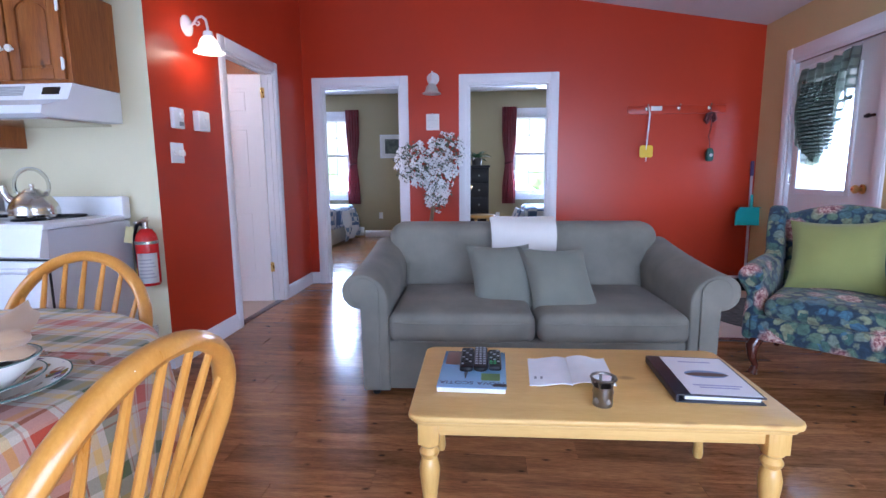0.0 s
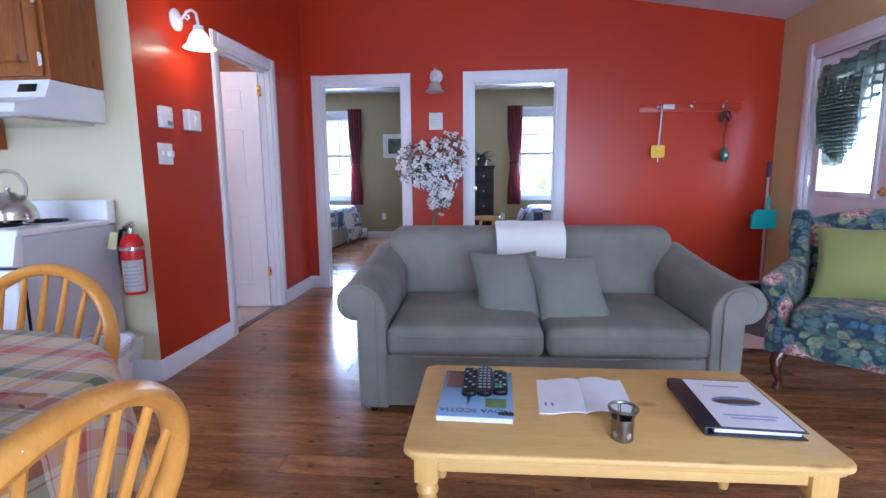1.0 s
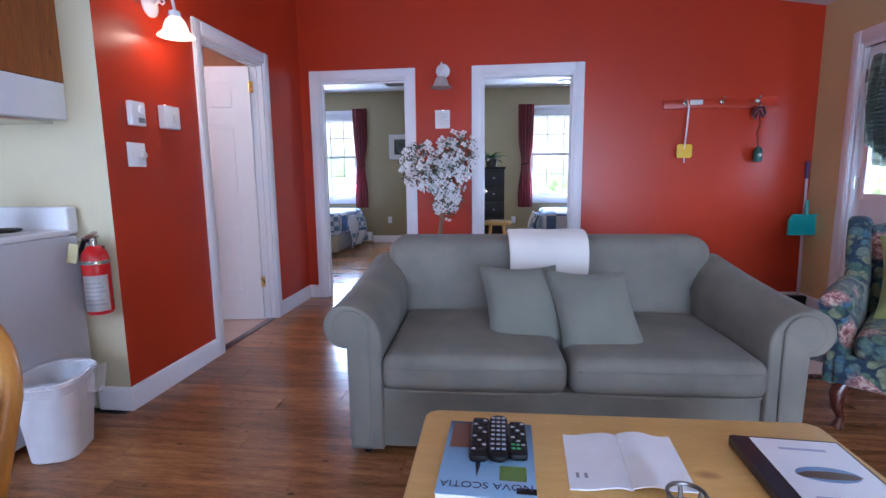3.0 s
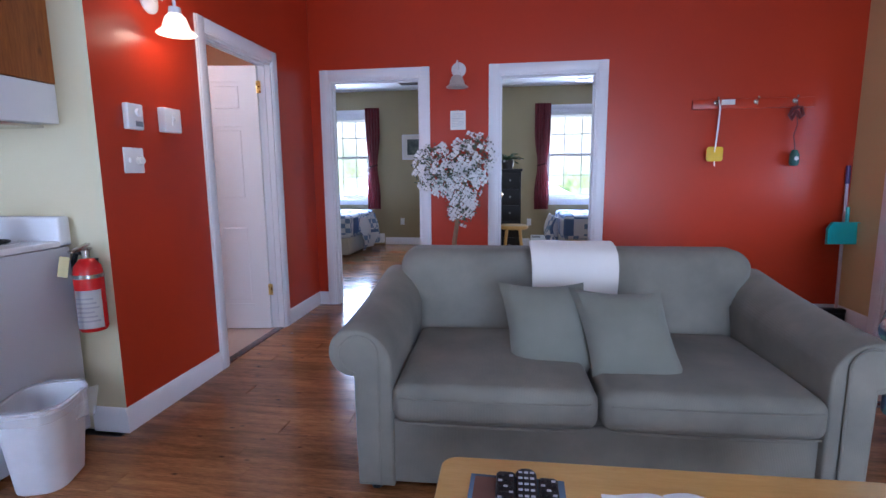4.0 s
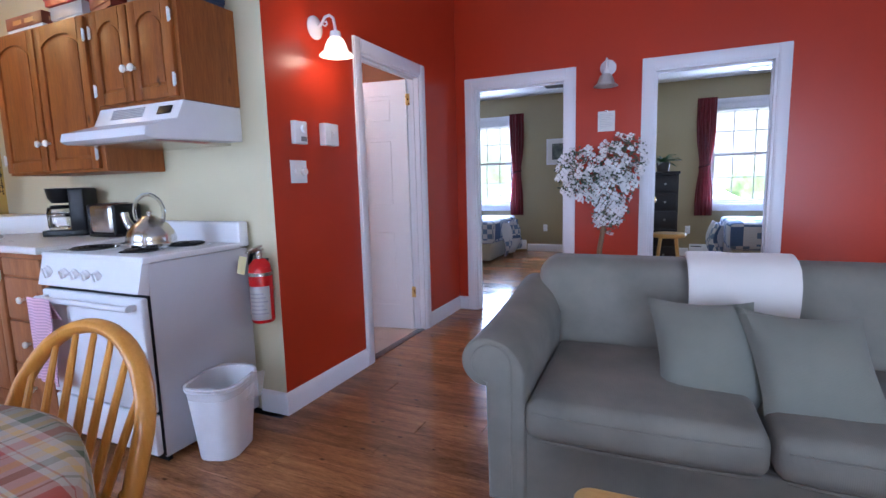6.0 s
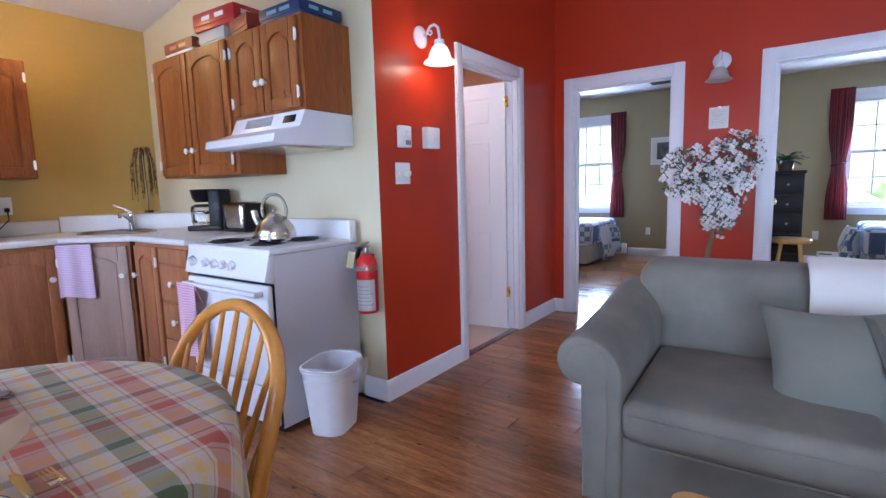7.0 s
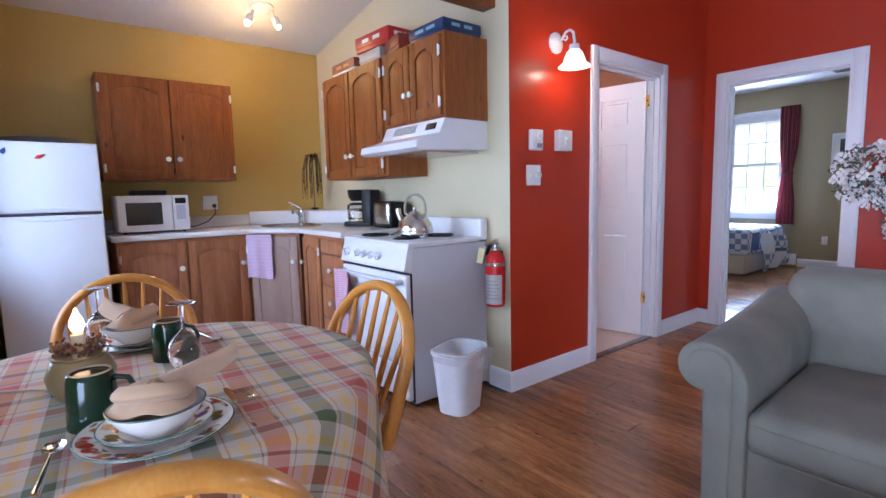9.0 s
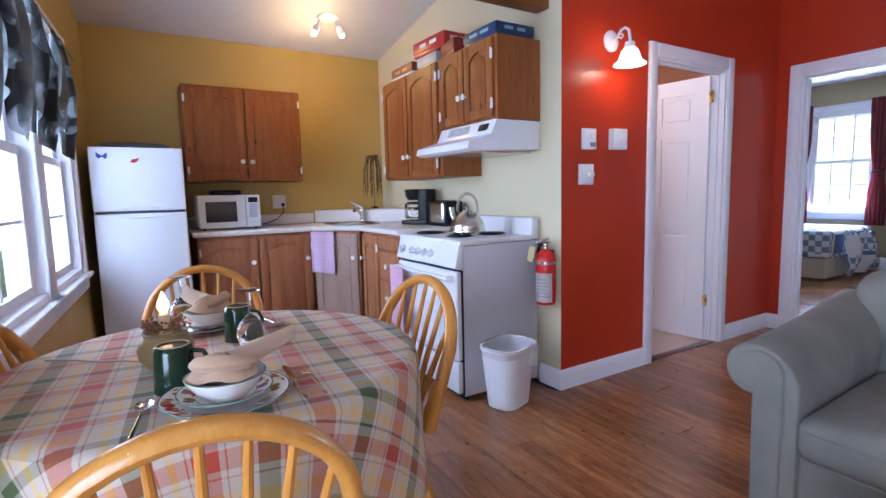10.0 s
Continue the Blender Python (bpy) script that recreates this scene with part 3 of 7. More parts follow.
# ---- living room ----
def sofa():
    SX, SY = 0.325, 2.325
    sf = thing("sofa", "grey-green fabric two-seat sofa with rolled arms", "sofa", pose(SX, SY, 0, 0, 0, 1.8))
    hw = 0.880
    part("base", box(-hw + 0.12, hw - 0.12, 0.05, 0.98, 0.03, 0.30, 0.02, 3), SOFACLOTH, sf)
    part("front_rail", box(-hw + 0.125, hw - 0.125, 0.03, 0.06, 0.03, 0.292, 0.012, 3), SOFACLOTH, sf)
    # back: wide rounded shoulders, leaning
    pts = [(-hw + 0.12, 0.28), (hw - 0.12, 0.28), (hw - 0.12, 0.56), (hw - 0.035, 0.62)] + arc(hw - 0.11, 0.745, 0.09, -20, 90, 8) + arc(-hw + 0.11, 0.745, 0.09, 90, 200, 8) + [(-hw + 0.035, 0.62), (-hw + 0.12, 0.56)]
    bk = prism(pts, 0, 0.26, "y", 0.075, 5)
    tf(bk, Matrix.Translation((0, 0.64, 0)))
    for vt in bk.verts:
        vt.co.z -= 0.012
        vt.co.y += (vt.co.z - 0.28) * 0.22 + (0.02 * math.sin((vt.co.z - 0.3) * 5) if vt.co.y < 0.75 else 0)
    part("backrest", bk, SOFACLOTH, sf)
    for side in (-1, 1):
        # rolled arm: a scroll that overhangs the upright outer side and falls away to the seat
        prof = [(0.0, 0.03), (0.137, 0.03), (0.137, 0.50)] + arc(-0.01, 0.50, 0.147, 6, 90, 9, 0.143) + arc(-0.01, 0.553, 0.09, 100, 276, 16)
        am = prism(prof, 0.0, 0.88, "y", 0.012, 3)
        long_edges = [e for e in am.edges if abs(e.verts[0].co.y - e.verts[1].co.y) > 0.5]
        bmesh.ops.subdivide_edges(am, edges=long_edges, cuts=7, use_grid_fill=True)
        for vt in am.verts:
            if vt.co.z > 0.3:
                vt.co.z += 0.075 * (vt.co.y / 0.88) ** 1.7 * (vt.co.z - 0.3) / 0.3
        rim = [(0.010, 0.05), (0.088, 0.05), (0.088, 0.55)] + arc(0.018, 0.553, 0.070, 8, 258, 18)
        am2 = prism(rim, -0.014, 0.002, "y", 0.007, 3)
        welt = tube([(u, -0.009, w_) for u, w_ in rim], 0.0055, 6, closed=True)
        M = Matrix.Translation((-hw, 0, 0)) if side < 0 else Matrix.Translation((hw, 0, 0)) @ Matrix.Diagonal((-1, 1, 1, 1))
        tf(am, M), tf(am2, M), tf(welt, M)
        if side > 0:
            bmesh.ops.reverse_faces(am, faces=am.faces), bmesh.ops.reverse_faces(am2, faces=am2.faces)
        a = part("armrest", am, SOFACLOTH, sf)
        part("arm_panel", am2, SOFACLOTH, a)
        part("piping", welt, SOFACLOTH, a)
        x0, x1 = (-hw + 0.137, -0.004) if side < 0 else (0.004, hw - 0.137)
        cu = box(x0, x1, -0.03, 0.70, 0.30, 0.445, 0.045, 5)
        bmesh.ops.subdivide_edges(cu, edges=[e for e in cu.edges if e.calc_length() > 0.2], cuts=5, use_grid_fill=True)
        for vt in cu.verts:
            u, w2 = (vt.co.x - x0) / (x1 - x0), (vt.co.y + 0.03) / 0.73
            if vt.co.z > 0.4:
                vt.co.z += 0.022 * max(0, 4 * u * (1 - u)) ** 0.6 * max(0, 4 * w2 * (1 - w2)) ** 0.6 + 0.006 * noise.noise(vt.co * 4)
            if vt.co.y < 0.02:
                vt.co.y -= 0.012 * max(0, 4 * u * (1 - u)) ** 0.6
        c = part("seat_cushion", cu, SOFACLOTH, sf)
        for zz in (0.312, 0.405):
            part("piping", tube([(x0 + 0.03, -0.028, zz)] + [(x0 + (x1 - x0) * k / 8, -0.038 - 0.011 * math.sin(math.pi * k / 8), zz) for k in range(1, 8)] + [(x1 - 0.03, -0.028, zz)], 0.005, 6), SOFACLOTH, c)
    for x in (-hw + 0.06, hw - 0.06):
        for y in (0.05, 0.9):
            part("leg", lathe([(0, 0), (0.02, 0), (0.025, 0.032), (0, 0.032)], 12, x, y), BLACK, sf)
    return sf


sofa()


def throw_pillow(x, y, z, rx, ry, rz, w, h, seed, slump, label):
    bm = puff(w, h, 0.17, seed=seed)
    for vt in bm.verts:
        vt.co.x -= slump * vt.co.z
    p = part("throw_pillow", bm, PILLOWCLOTH)
    p.matrix_world = pose(x, y, z, rx, ry, rz)
    tagged(p, label, "pillow", "pillows on the sofa")


throw_pillow(0.165, 2.668, 0.556, -25, 0, 4, 0.365, 0.40, 1, 0.12, "small grey-green throw pillow leaning on the sofa back")
throw_pillow(0.468, 2.582, 0.556, -31, 1, -4, 0.365, 0.40, 2, 0.26, "large grey-green corduroy throw pillow in front of another")


def blanket():
    bm = bmesh.new()
    prof = [(-0.075, 0.60), (-0.082, 0.68), (-0.075, 0.76), (-0.05, 0.825), (0.0, 0.855), (0.08, 0.862), (0.16, 0.855), (0.20, 0.82), (0.215, 0.75), (0.22, 0.66)]
    rows = []
    n = 12
    for k in range(n + 1):
        u = k / n
        row = []
        for i, (y, z) in enumerate(prof):
            wob = 0.006 * noise.noise(Vector((u * 4, i * 0.4, 2)))
            x = 0.125 + 0.41 * u + 0.012 * (i - 4) * (u - 0.3) * 0.4 + 0.006 * math.sin(i)
            row.append(bm.verts.new((x - 0.025, 3.07 + y + wob + (z - 0.6) * 0.12 - 0.03, z + wob)))
        rows.append(row)
    for a, b in zip(rows, rows[1:]):
        for i in range(len(prof) - 1):
            bm.faces.new((a[i], a[i + 1], b[i + 1], b[i]))
    bmesh.ops.recalc_face_normals(bm, faces=bm.faces)
    bmesh.ops.solidify(bm, geom=bm.faces[:], thickness=0.011)
    bmesh.ops.bevel(bm, geom=[e for e in bm.edges if e.calc_face_angle(0) > 1], offset=0.005, segments=2, affect="EDGES")
    tagged(part("blanket", bm, WHITECLOTH), "folded white fleece throw draped over the sofa back", "blanket")


blanket()


def coffee_table():
    ct = thing("coffee_table", "honey pine coffee table with turned legs", "table", pose(0.412, 1.602, 0, 0, 0, 1.0))
    hx, hy, h = 0.578, 0.310, 0.42
    top = merge(prism(rounded(-hx, hx, -hy, hy, 0.045, 6), h - 0.02, h, "z", 0.007, 3), prism(rounded(-hx + 0.012, hx - 0.012, -hy + 0.012, hy - 0.012, 0.04, 6), h - 0.034, h - 0.019, "z", 0.005, 2))
    part("tabletop", top, HONEY, ct)
    ax, ay = hx - 0.055, hy - 0.07
    for s in (-1, 1):
        part("apron", box(-ax + 0.03, ax - 0.03, s * ay - 0.011, s * ay + 0.011, h - 0.088, h - 0.034, 0.003), HONEY, ct)
        part("apron", box(s * ax - 0.011, s * ax + 0.011, -ay + 0.03, ay - 0.03, h - 0.088, h - 0.034, 0.003), HONEY, ct)
    prof = [(0, 0), (0.016, 0), (0.02, 0.02), (0.017, 0.06), (0.024, 0.12), (0.032, 0.19), (0.033, 0.215), (0.027, 0.245), (0.022, 0.252), (0.03, 0.262), (0.032, 0.272), (0.026, 0.282), (0.022, 0.288), (0.033, 0.30), (0.033, 0.31), (0, 0.312)]
    for sx in (-1, 1):
        for sy in (-1, 1):
            x, y = sx * (ax - 0.005), sy * (ay - 0.005)
            part("leg", merge(lathe(prof, 20, x, y), box(x - 0.033, x + 0.033, y - 0.033, y + 0.033, 0.305, h - 0.034, 0.004)), HONEYLEG, ct)
    return ct


coffee_table()


# ---- dining set ----
def windsor_chair():
    """A bow-back chair, seat centre over the origin, facing -y... the back is at +y."""
    ch = thing("dining_chair", "golden oak bow-back spindle chair", "chair", group="chairs round the dining table")
    seat_pts = [(x, y) for x, y in arc(0, 0.02, 0.205, 20, 160, 12, 0.19) + arc(0, -0.03, 0.225, 185, 355, 16, 0.185)]
    st = prism(seat_pts, 0.425, 0.46, "z", 0.012, 3)
    part("seat", st, OAK, ch)
    W, Z0, ZT = 0.223, 0.455, 0.884
    rake, rise = 0.154, 0.204
    def bow(a):
        # from the right foot of the bow round to the left
        c, s = math.cos(a), math.sin(a)
        z = Z0 + rise + (ZT - Z0 - rise) * s if s > 0 else Z0
        return (W * c, 0.15 + rake * (z - Z0) / (ZT - Z0), z)
    pts = [(W * 0.86, 0.15, Z0 - 0.01), (W * 0.95, 0.15 + rake * 0.25, Z0 + 0.11)] + [bow(math.pi * k / 22) for k in range(23)] + [(-W * 0.95, 0.15 + rake * 0.25, Z0 + 0.11), (-W * 0.86, 0.15, Z0 - 0.01)]
    part("bow", tube(pts, 0.022, 12, flat=0.78), OAK, ch)
    for k in range(7):
        u = (k - 3) / 3.0
        xb, xt = u * 0.14, u * 0.186
        zt = Z0 + rise + (ZT - Z0 - rise) * math.sqrt(max(0, 1 - (xt / W) ** 2)) - 0.01
        yb = 0.172 - 0.035 * u * u
        yt = 0.15 + rake * (zt - Z0) / (ZT - Z0)
        p = [Vector((xb, yb, Z0 - 0.005)).lerp(Vector((xt, yt, zt)), j / 4) for j in range(5)]
        part("spindle", tube(p, [0.0075, 0.0095, 0.0098, 0.0085, 0.0065], 8), OAK, ch)
    legs = []
    for sx in (-1, 1):
        for sy in (-1, 1):
            a, b = Vector((sx * 0.14, sy * 0.125, 0.43)), Vector((sx * 0.20, sy * 0.20 + (0.02 if sy > 0 else 0), 0.0))
            p = [a.lerp(b, j / 8) for j in range(9)]
            part("leg", tube(p, [0.014, 0.016, 0.020, 0.016, 0.018, 0.02, 0.018, 0.014, 0.012], 10), OAK, ch)
            legs.append((a, b))
    mids = []
    for s in (0, 2):
        p, q = legs[s][0].lerp(legs[s][1], 0.55), legs[s + 1][0].lerp(legs[s + 1][1], 0.55)
        part("stretcher", tube([p.lerp(q, j / 4) for j in range(5)], [0.008, 0.011, 0.014, 0.011, 0.008], 8), OAK, ch)
        mids.append(p.lerp(q, 0.5))
    part("stretcher", tube([mids[0].lerp(mids[1], j / 4) for j in range(5)], [0.008, 0.011, 0.013, 0.011, 0.008], 8), OAK, ch)
    return ch


TC = Vector((-1.15, 0.69, 0))


def chair_at(ob, apex, heading):
    """Stand a chair so that the top of its bow is over apex; heading: degrees of the way from the seat to the back, from +y."""
    m = pose(0, 0, 0, 0, 0, heading)
    off = m @ Vector((0, 0.304, 0))
    return Matrix.Translation((apex[0] - off.x, apex[1] - off.y, 0)) @ m


first = windsor_chair()
first.matrix_world = chair_at(first, (-0.391, 0.571), -93.8)
for apex, hd in (((-1.208, 1.379), 3.7), ((-2.08, 0.741), 84), ((-1.35, 0.13), 172)):
    copy_thing(first, chair_at(first, apex, hd))

for k, a in enumerate((1.10, 1.17, 1.23)):
    z_ = 0.659 + 0.225 * math.sin(a)
    mk = tf(lathe([(0, 0), (1, 0.0), (0.8, 0.0012), (0, 0.0015)], 9), pose(0.223 * math.cos(a), 0.15 + 0.154 * (z_ - 0.455) / 0.429 + 0.0165, z_ + 0.004, -90, 0, 0) @ pose(0, 0, 0, 0, 0, 25 + 30 * k) @ Matrix.Diagonal((0.010 - 0.002 * k, 0.0045, 1, 1)))
    part("scuff_mark", mk, CERAMIC, first, "pale worn chip in the varnish")


def dining_table():
    dt = thing("dining_table", "round wooden dining table under a cloth", "table", pose(TC.x, TC.y, 0))
    part("tabletop", lathe([(0, 0.725), (0.50, 0.725), (0.515, 0.735), (0.515, 0.748), (0.505, 0.755), (0, 0.755)], 48), OAK, dt)
    part("pedestal", lathe([(0, 0.06), (0.09, 0.06), (0.09, 0.1), (0.05, 0.16), (0.045, 0.3), (0.07, 0.42), (0.05, 0.55), (0.09, 0.7), (0.16, 0.724), (0, 0.724)], 24), OAK, dt)
    for k in range(4):
        part("foot", tf(tube([(0.05, 0, 0.12), (0.18, 0, 0.1), (0.3, 0, 0.05), (0.36, 0, 0.025)], [0.04, 0.035, 0.028, 0.025], 8), pose(0, 0, 0, 0, 0, 45 + 90 * k)), OAK, dt)


dining_table()


def plaid():
    s = Nodes("plaid_cotton", 0.85)
    uv = s.n("ShaderNodeUVMap")
    sep = s.n("ShaderNodeSeparateXYZ", Vector=uv.outputs[0])
    def bands(val, shift, stops):
        sh = s.n("ShaderNodeMath", i0=val, i1=shift)
        m = s.n("ShaderNodeMath", i0=sh.outputs[0], i1=0.222)
        m.operation = "DIVIDE"
        fr = s.n("ShaderNodeMath", i0=m.outputs[0])
        fr.operation = "FRACT"
        r = s.n("ShaderNodeValToRGB", Fac=fr.outputs[0])
        r.color_ramp.interpolation = "CONSTANT"
        e = r.color_ramp.elements
        while len(e) < len(stops):
            e.new(0.5)
        for el, (p, c) in zip(e, stops):
            el.position, el.color = p, (*c, 1)
        return r.outputs[0]
    W_, G, R, Y, T = (0.50, 0.425, 0.34), (0.055, 0.085, 0.022), (0.42, 0.055, 0.022), (0.62, 0.40, 0.13), (0.40, 0.12, 0.08)
    warp = [(0.0, R), (0.20, W_), (0.25, T), (0.265, W_), (0.36, Y), (0.43, W_), (0.50, G), (0.68, W_), (0.72, T), (0.735, W_), (0.82, Y), (0.88, W_), (0.95, T), (0.965, W_)]
    weft = [(0.0, R), (0.15, W_), (0.20, T), (0.215, W_), (0.33, Y), (0.44, W_), (0.52, G), (0.64, W_), (0.76, Y), (0.84, W_), (0.88, G), (0.91, W_)]
    a, b = bands(sep.outputs["X"], 0.129, weft), bands(sep.outputs["Y"], 0.077, warp)
    col = s.mix(0.56, a, b)
    fine = s.noise(s.vec(), 500, 2)
    s.color(s.mix(0.10, col, s.ramp(fine, [(0.3, (0.2, 0.2, 0.2)), (0.7, (1, 1, 1))]), "OVERLAY"))
    s.bump(fine, 0.3, 0.001)
    s.put(s.b, "Sheen Weight", 0.2)
    return s.mat


def tablecloth():
    bm = bmesh.new()
    uvl = bm.loops.layers.uv.new("UVMap")
    n, R = 120, 0.522
    rings, uvs = [], []
    spec = [(0.0, None), (0.15, None), (0.3, None), (0.42, None), (0.49, None), (0.515, None)] + [(R + 0.012, 0.012), (R + 0.018, 0.04), (R + 0.02, 0.09), (R + 0.02, 0.15), (R + 0.02, 0.21), (R + 0.02, 0.27), (R + 0.02, 0.32)]
    for r, drop in spec:
        ring, uv = [], []
        for i in range(n):
            a = 2 * math.pi * i / n
            if drop is None:
                x, y, z = r * math.cos(a), r * math.sin(a), 0.7595 + 0.0012 * noise.noise(Vector((math.cos(a) * r * 9, math.sin(a) * r * 9, 0)))
                flat_r = r
            else:
                k = min(1, drop / 0.30)
                wave = math.sin(a * 9 + 1.3 * math.sin(a * 2 + 0.5)) * 0.6 + 0.5 * noise.noise(Vector((math.cos(a) * 3.1, math.sin(a) * 3.1, 4)))
                rr = r + k * (0.028 + 0.045 * wave)
                x, y, z = rr * math.cos(a), rr * math.sin(a), 0.758 - drop - 0.012 * k * math.sin(a * 4 + 1)
                flat_r = R + drop
            ring.append(bm.verts.new((x, y, z)))
            uv.append((flat_r * math.cos(a), flat_r * math.sin(a)))
        rings.append(ring), uvs.append(uv)
    for j in range(1, len(rings) - 1):
        for i in range(n):
            k = (i + 1) % n
            f = bm.faces.new((rings[j][i], rings[j][k], rings[j + 1][k], rings[j + 1][i]))
            for lp, t in zip(f.loops, (uvs[j][i], uvs[j][k], uvs[j + 1][k], uvs[j + 1][i])):
                lp[uvl].uv = t
    c = bm.verts.new((0, 0, 0.7595))
    for i in range(n):
        k = (i + 1) % n
        f = bm.faces.new((c, rings[1][i], rings[1][k]))
        for lp, t in zip(f.loops, ((0, 0), uvs[1][i], uvs[1][k])):
            lp[uvl].uv = t
    for vt in rings[0]:
        bm.verts.remove(vt)
    bmesh.ops.recalc_face_normals(bm, faces=bm.faces)
    ob = tagged(part("tablecloth", bm, plaid()), "red, green and cream plaid tablecloth on the round table", "tablecloth")
    ob.matrix_world = pose(TC.x, TC.y, 0, 0, 0, -4.7)


tablecloth()

# ---- kitchen blocks ----
STX0, STX1, STY = -2.68, -1.955, 1.985
CT = 0.945


def stove():
    st = thing("stove", "white electric range with four coil burners", "stove", pose(0, 0, 0))
    part("body", box(STX0, STX1, STY + 0.041, KY - 0.03, 0.03, 0.895, 0.006), SHADEDENAMEL, st)
    # black strip that stands in for the shade in the gap behind the door
    part("gap_shade", box(STX0 + 0.006, STX1 - 0.003, STY + 0.033, STY + 0.042, 0.04, 0.758), BLACK, st, smooth=False)
    part("cooktop", box(STX0 - 0.004, STX1 + 0.004, STY + 0.02, KY - 0.075, 0.896, 0.925, 0.008, 3), ENAMEL, st)
    part("backguard", box(STX0, STX1, KY - 0.075, KY - 0.012, 0.90, 1.03, 0.012, 3), ENAMEL, st)
    part("kick_plate", box(STX0 + 0.02, STX1 - 0.02, STY + 0.06, STY + 0.08, 0.0, 0.06), BLACK, st)
    # sloping control panel
    cp = prism([(STY + 0.04, 0.76), (STY - 0.012, 0.775), (STY + 0.02, 0.905), (STY + 0.06, 0.918)], STX0 + 0.001, STX1 - 0.001, "x", 0.006)
    c = part("control_panel", cp, ENAMEL, st)
    for k, x in enumerate((0.08, 0.21, 0.29, 0.37, 0.45)):
        m = Matrix.Translation((STX0 + x, STY + 0.004, 0.838)) @ pose(0, 0, 0, 104)
        r = 0.03 if k == 0 else 0.024
        part("knob", tf(merge(lathe([(0, 0), (r, 0), (r, 0.006), (r * 0.8, 0.012), (r * 0.75, 0.022), (0, 0.024)], 20), box(-0.004, 0.004, -r * 0.8, r * 0.8, 0.02, 0.03, 0.002)), m), ENAMEL, c)
    d = part("oven_door", box(STX0 + 0.004, STX1 - 0.004, STY, STY + 0.034, 0.245, 0.752, 0.01, 3), ENAMEL, st)
    part("door_handle", merge(tube([(STX0 + 0.03, STY - 0.04, 0.715), (STX1 - 0.03, STY - 0.04, 0.715)], 0.013, 10), box(STX0 + 0.035, STX0 + 0.06, STY - 0.04, STY + 0.002, 0.703, 0.727, 0.003), box(STX1 - 0.06, STX1 - 0.035, STY - 0.04, STY + 0.002, 0.703, 0.727, 0.003)), ENAMEL, d)
    part("drawer", box(STX0 + 0.004, STX1 - 0.004, STY + 0.002, STY + 0.034, 0.05, 0.235, 0.01, 3), ENAMEL, st)
    for x, y, r in ((0.19, 0.15, 0.095), (0.54, 0.15, 0.075), (0.19, 0.38, 0.075), (0.54, 0.38, 0.095)):
        cx, cy = STX0 + x, STY + y
        b = part("burner", lathe([(0, 0.926), (r + 0.012, 0.926), (r + 0.016, 0.931), (r + 0.004, 0.9305), (r - 0.01, 0.927), (0, 0.9265)], 32, cx, cy), CHROME, st)
        sp = []
        for k in range(90):
            a = k * 0.28
            sp.append((cx + (0.018 + (r - 0.02) * k / 89) * math.cos(a), cy + (0.018 + (r - 0.02) * k / 89) * math.sin(a), 0.936))
        part("coil", tube(sp, 0.0055, 6), BLACK, b)
    return st


stove()


def fridge():
    x0, x1, y0, y1, h = WX + 0.06, -3.50, 0.275, 0.80, 1.53
    f = thing("refrigerator", "white two-door refrigerator with magnets on its door", "refrigerator")
    part("body", box(x0, x1 - 0.055, y0, y1, 0.03, h - 0.01, 0.008), FRIDGEWHITE, f)
    for nm, lo, hi in (("fridge_door", 0.06, 1.105), ("freezer_door", 1.122, h)):
        pts = rounded(0, y1 - y0, lo, hi, 0.012, 3)
        dm = prism([(y0 + u, w_) for u, w_ in pts], x1 - 0.05, x1 + 0.005, "x", 0.012, 3)
        bmesh.ops.subdivide_edges(dm, edges=[e for e in dm.edges if e.calc_length() > 0.3], cuts=8, use_grid_fill=True)
        d = part(nm, dm, FRIDGEWHITE, f)
        zc = 1.085 if lo < 1 else 1.14
        part("grip", prism([(y0 + 0.10, zc)] + [(y0 + 0.10 + 0.34 * k / 8, zc + (0.014 if lo > 1 else -0.014) * math.sin(math.pi * k / 8)) for k in range(1, 8)] + [(y0 + 0.44, zc)], x1 + 0.004, x1 + 0.016, "x", 0.003), FRIDGEWHITE, d)
    part("gasket", box(x1 - 0.05, x1 - 0.012, y0 + 0.01, y1 - 0.01, 1.104, 1.123), plain("dark_gasket", (0.05, 0.05, 0.06), 0.6), f)
    for yy in (y0 + 0.05, y1 - 0.05):
        part("foot", lathe([(0, 0), (0.02, 0), (0.02, 0.032), (0, 0.032)], 12, x1 - 0.1, yy), BLACK, f)
    return x1


fridge()

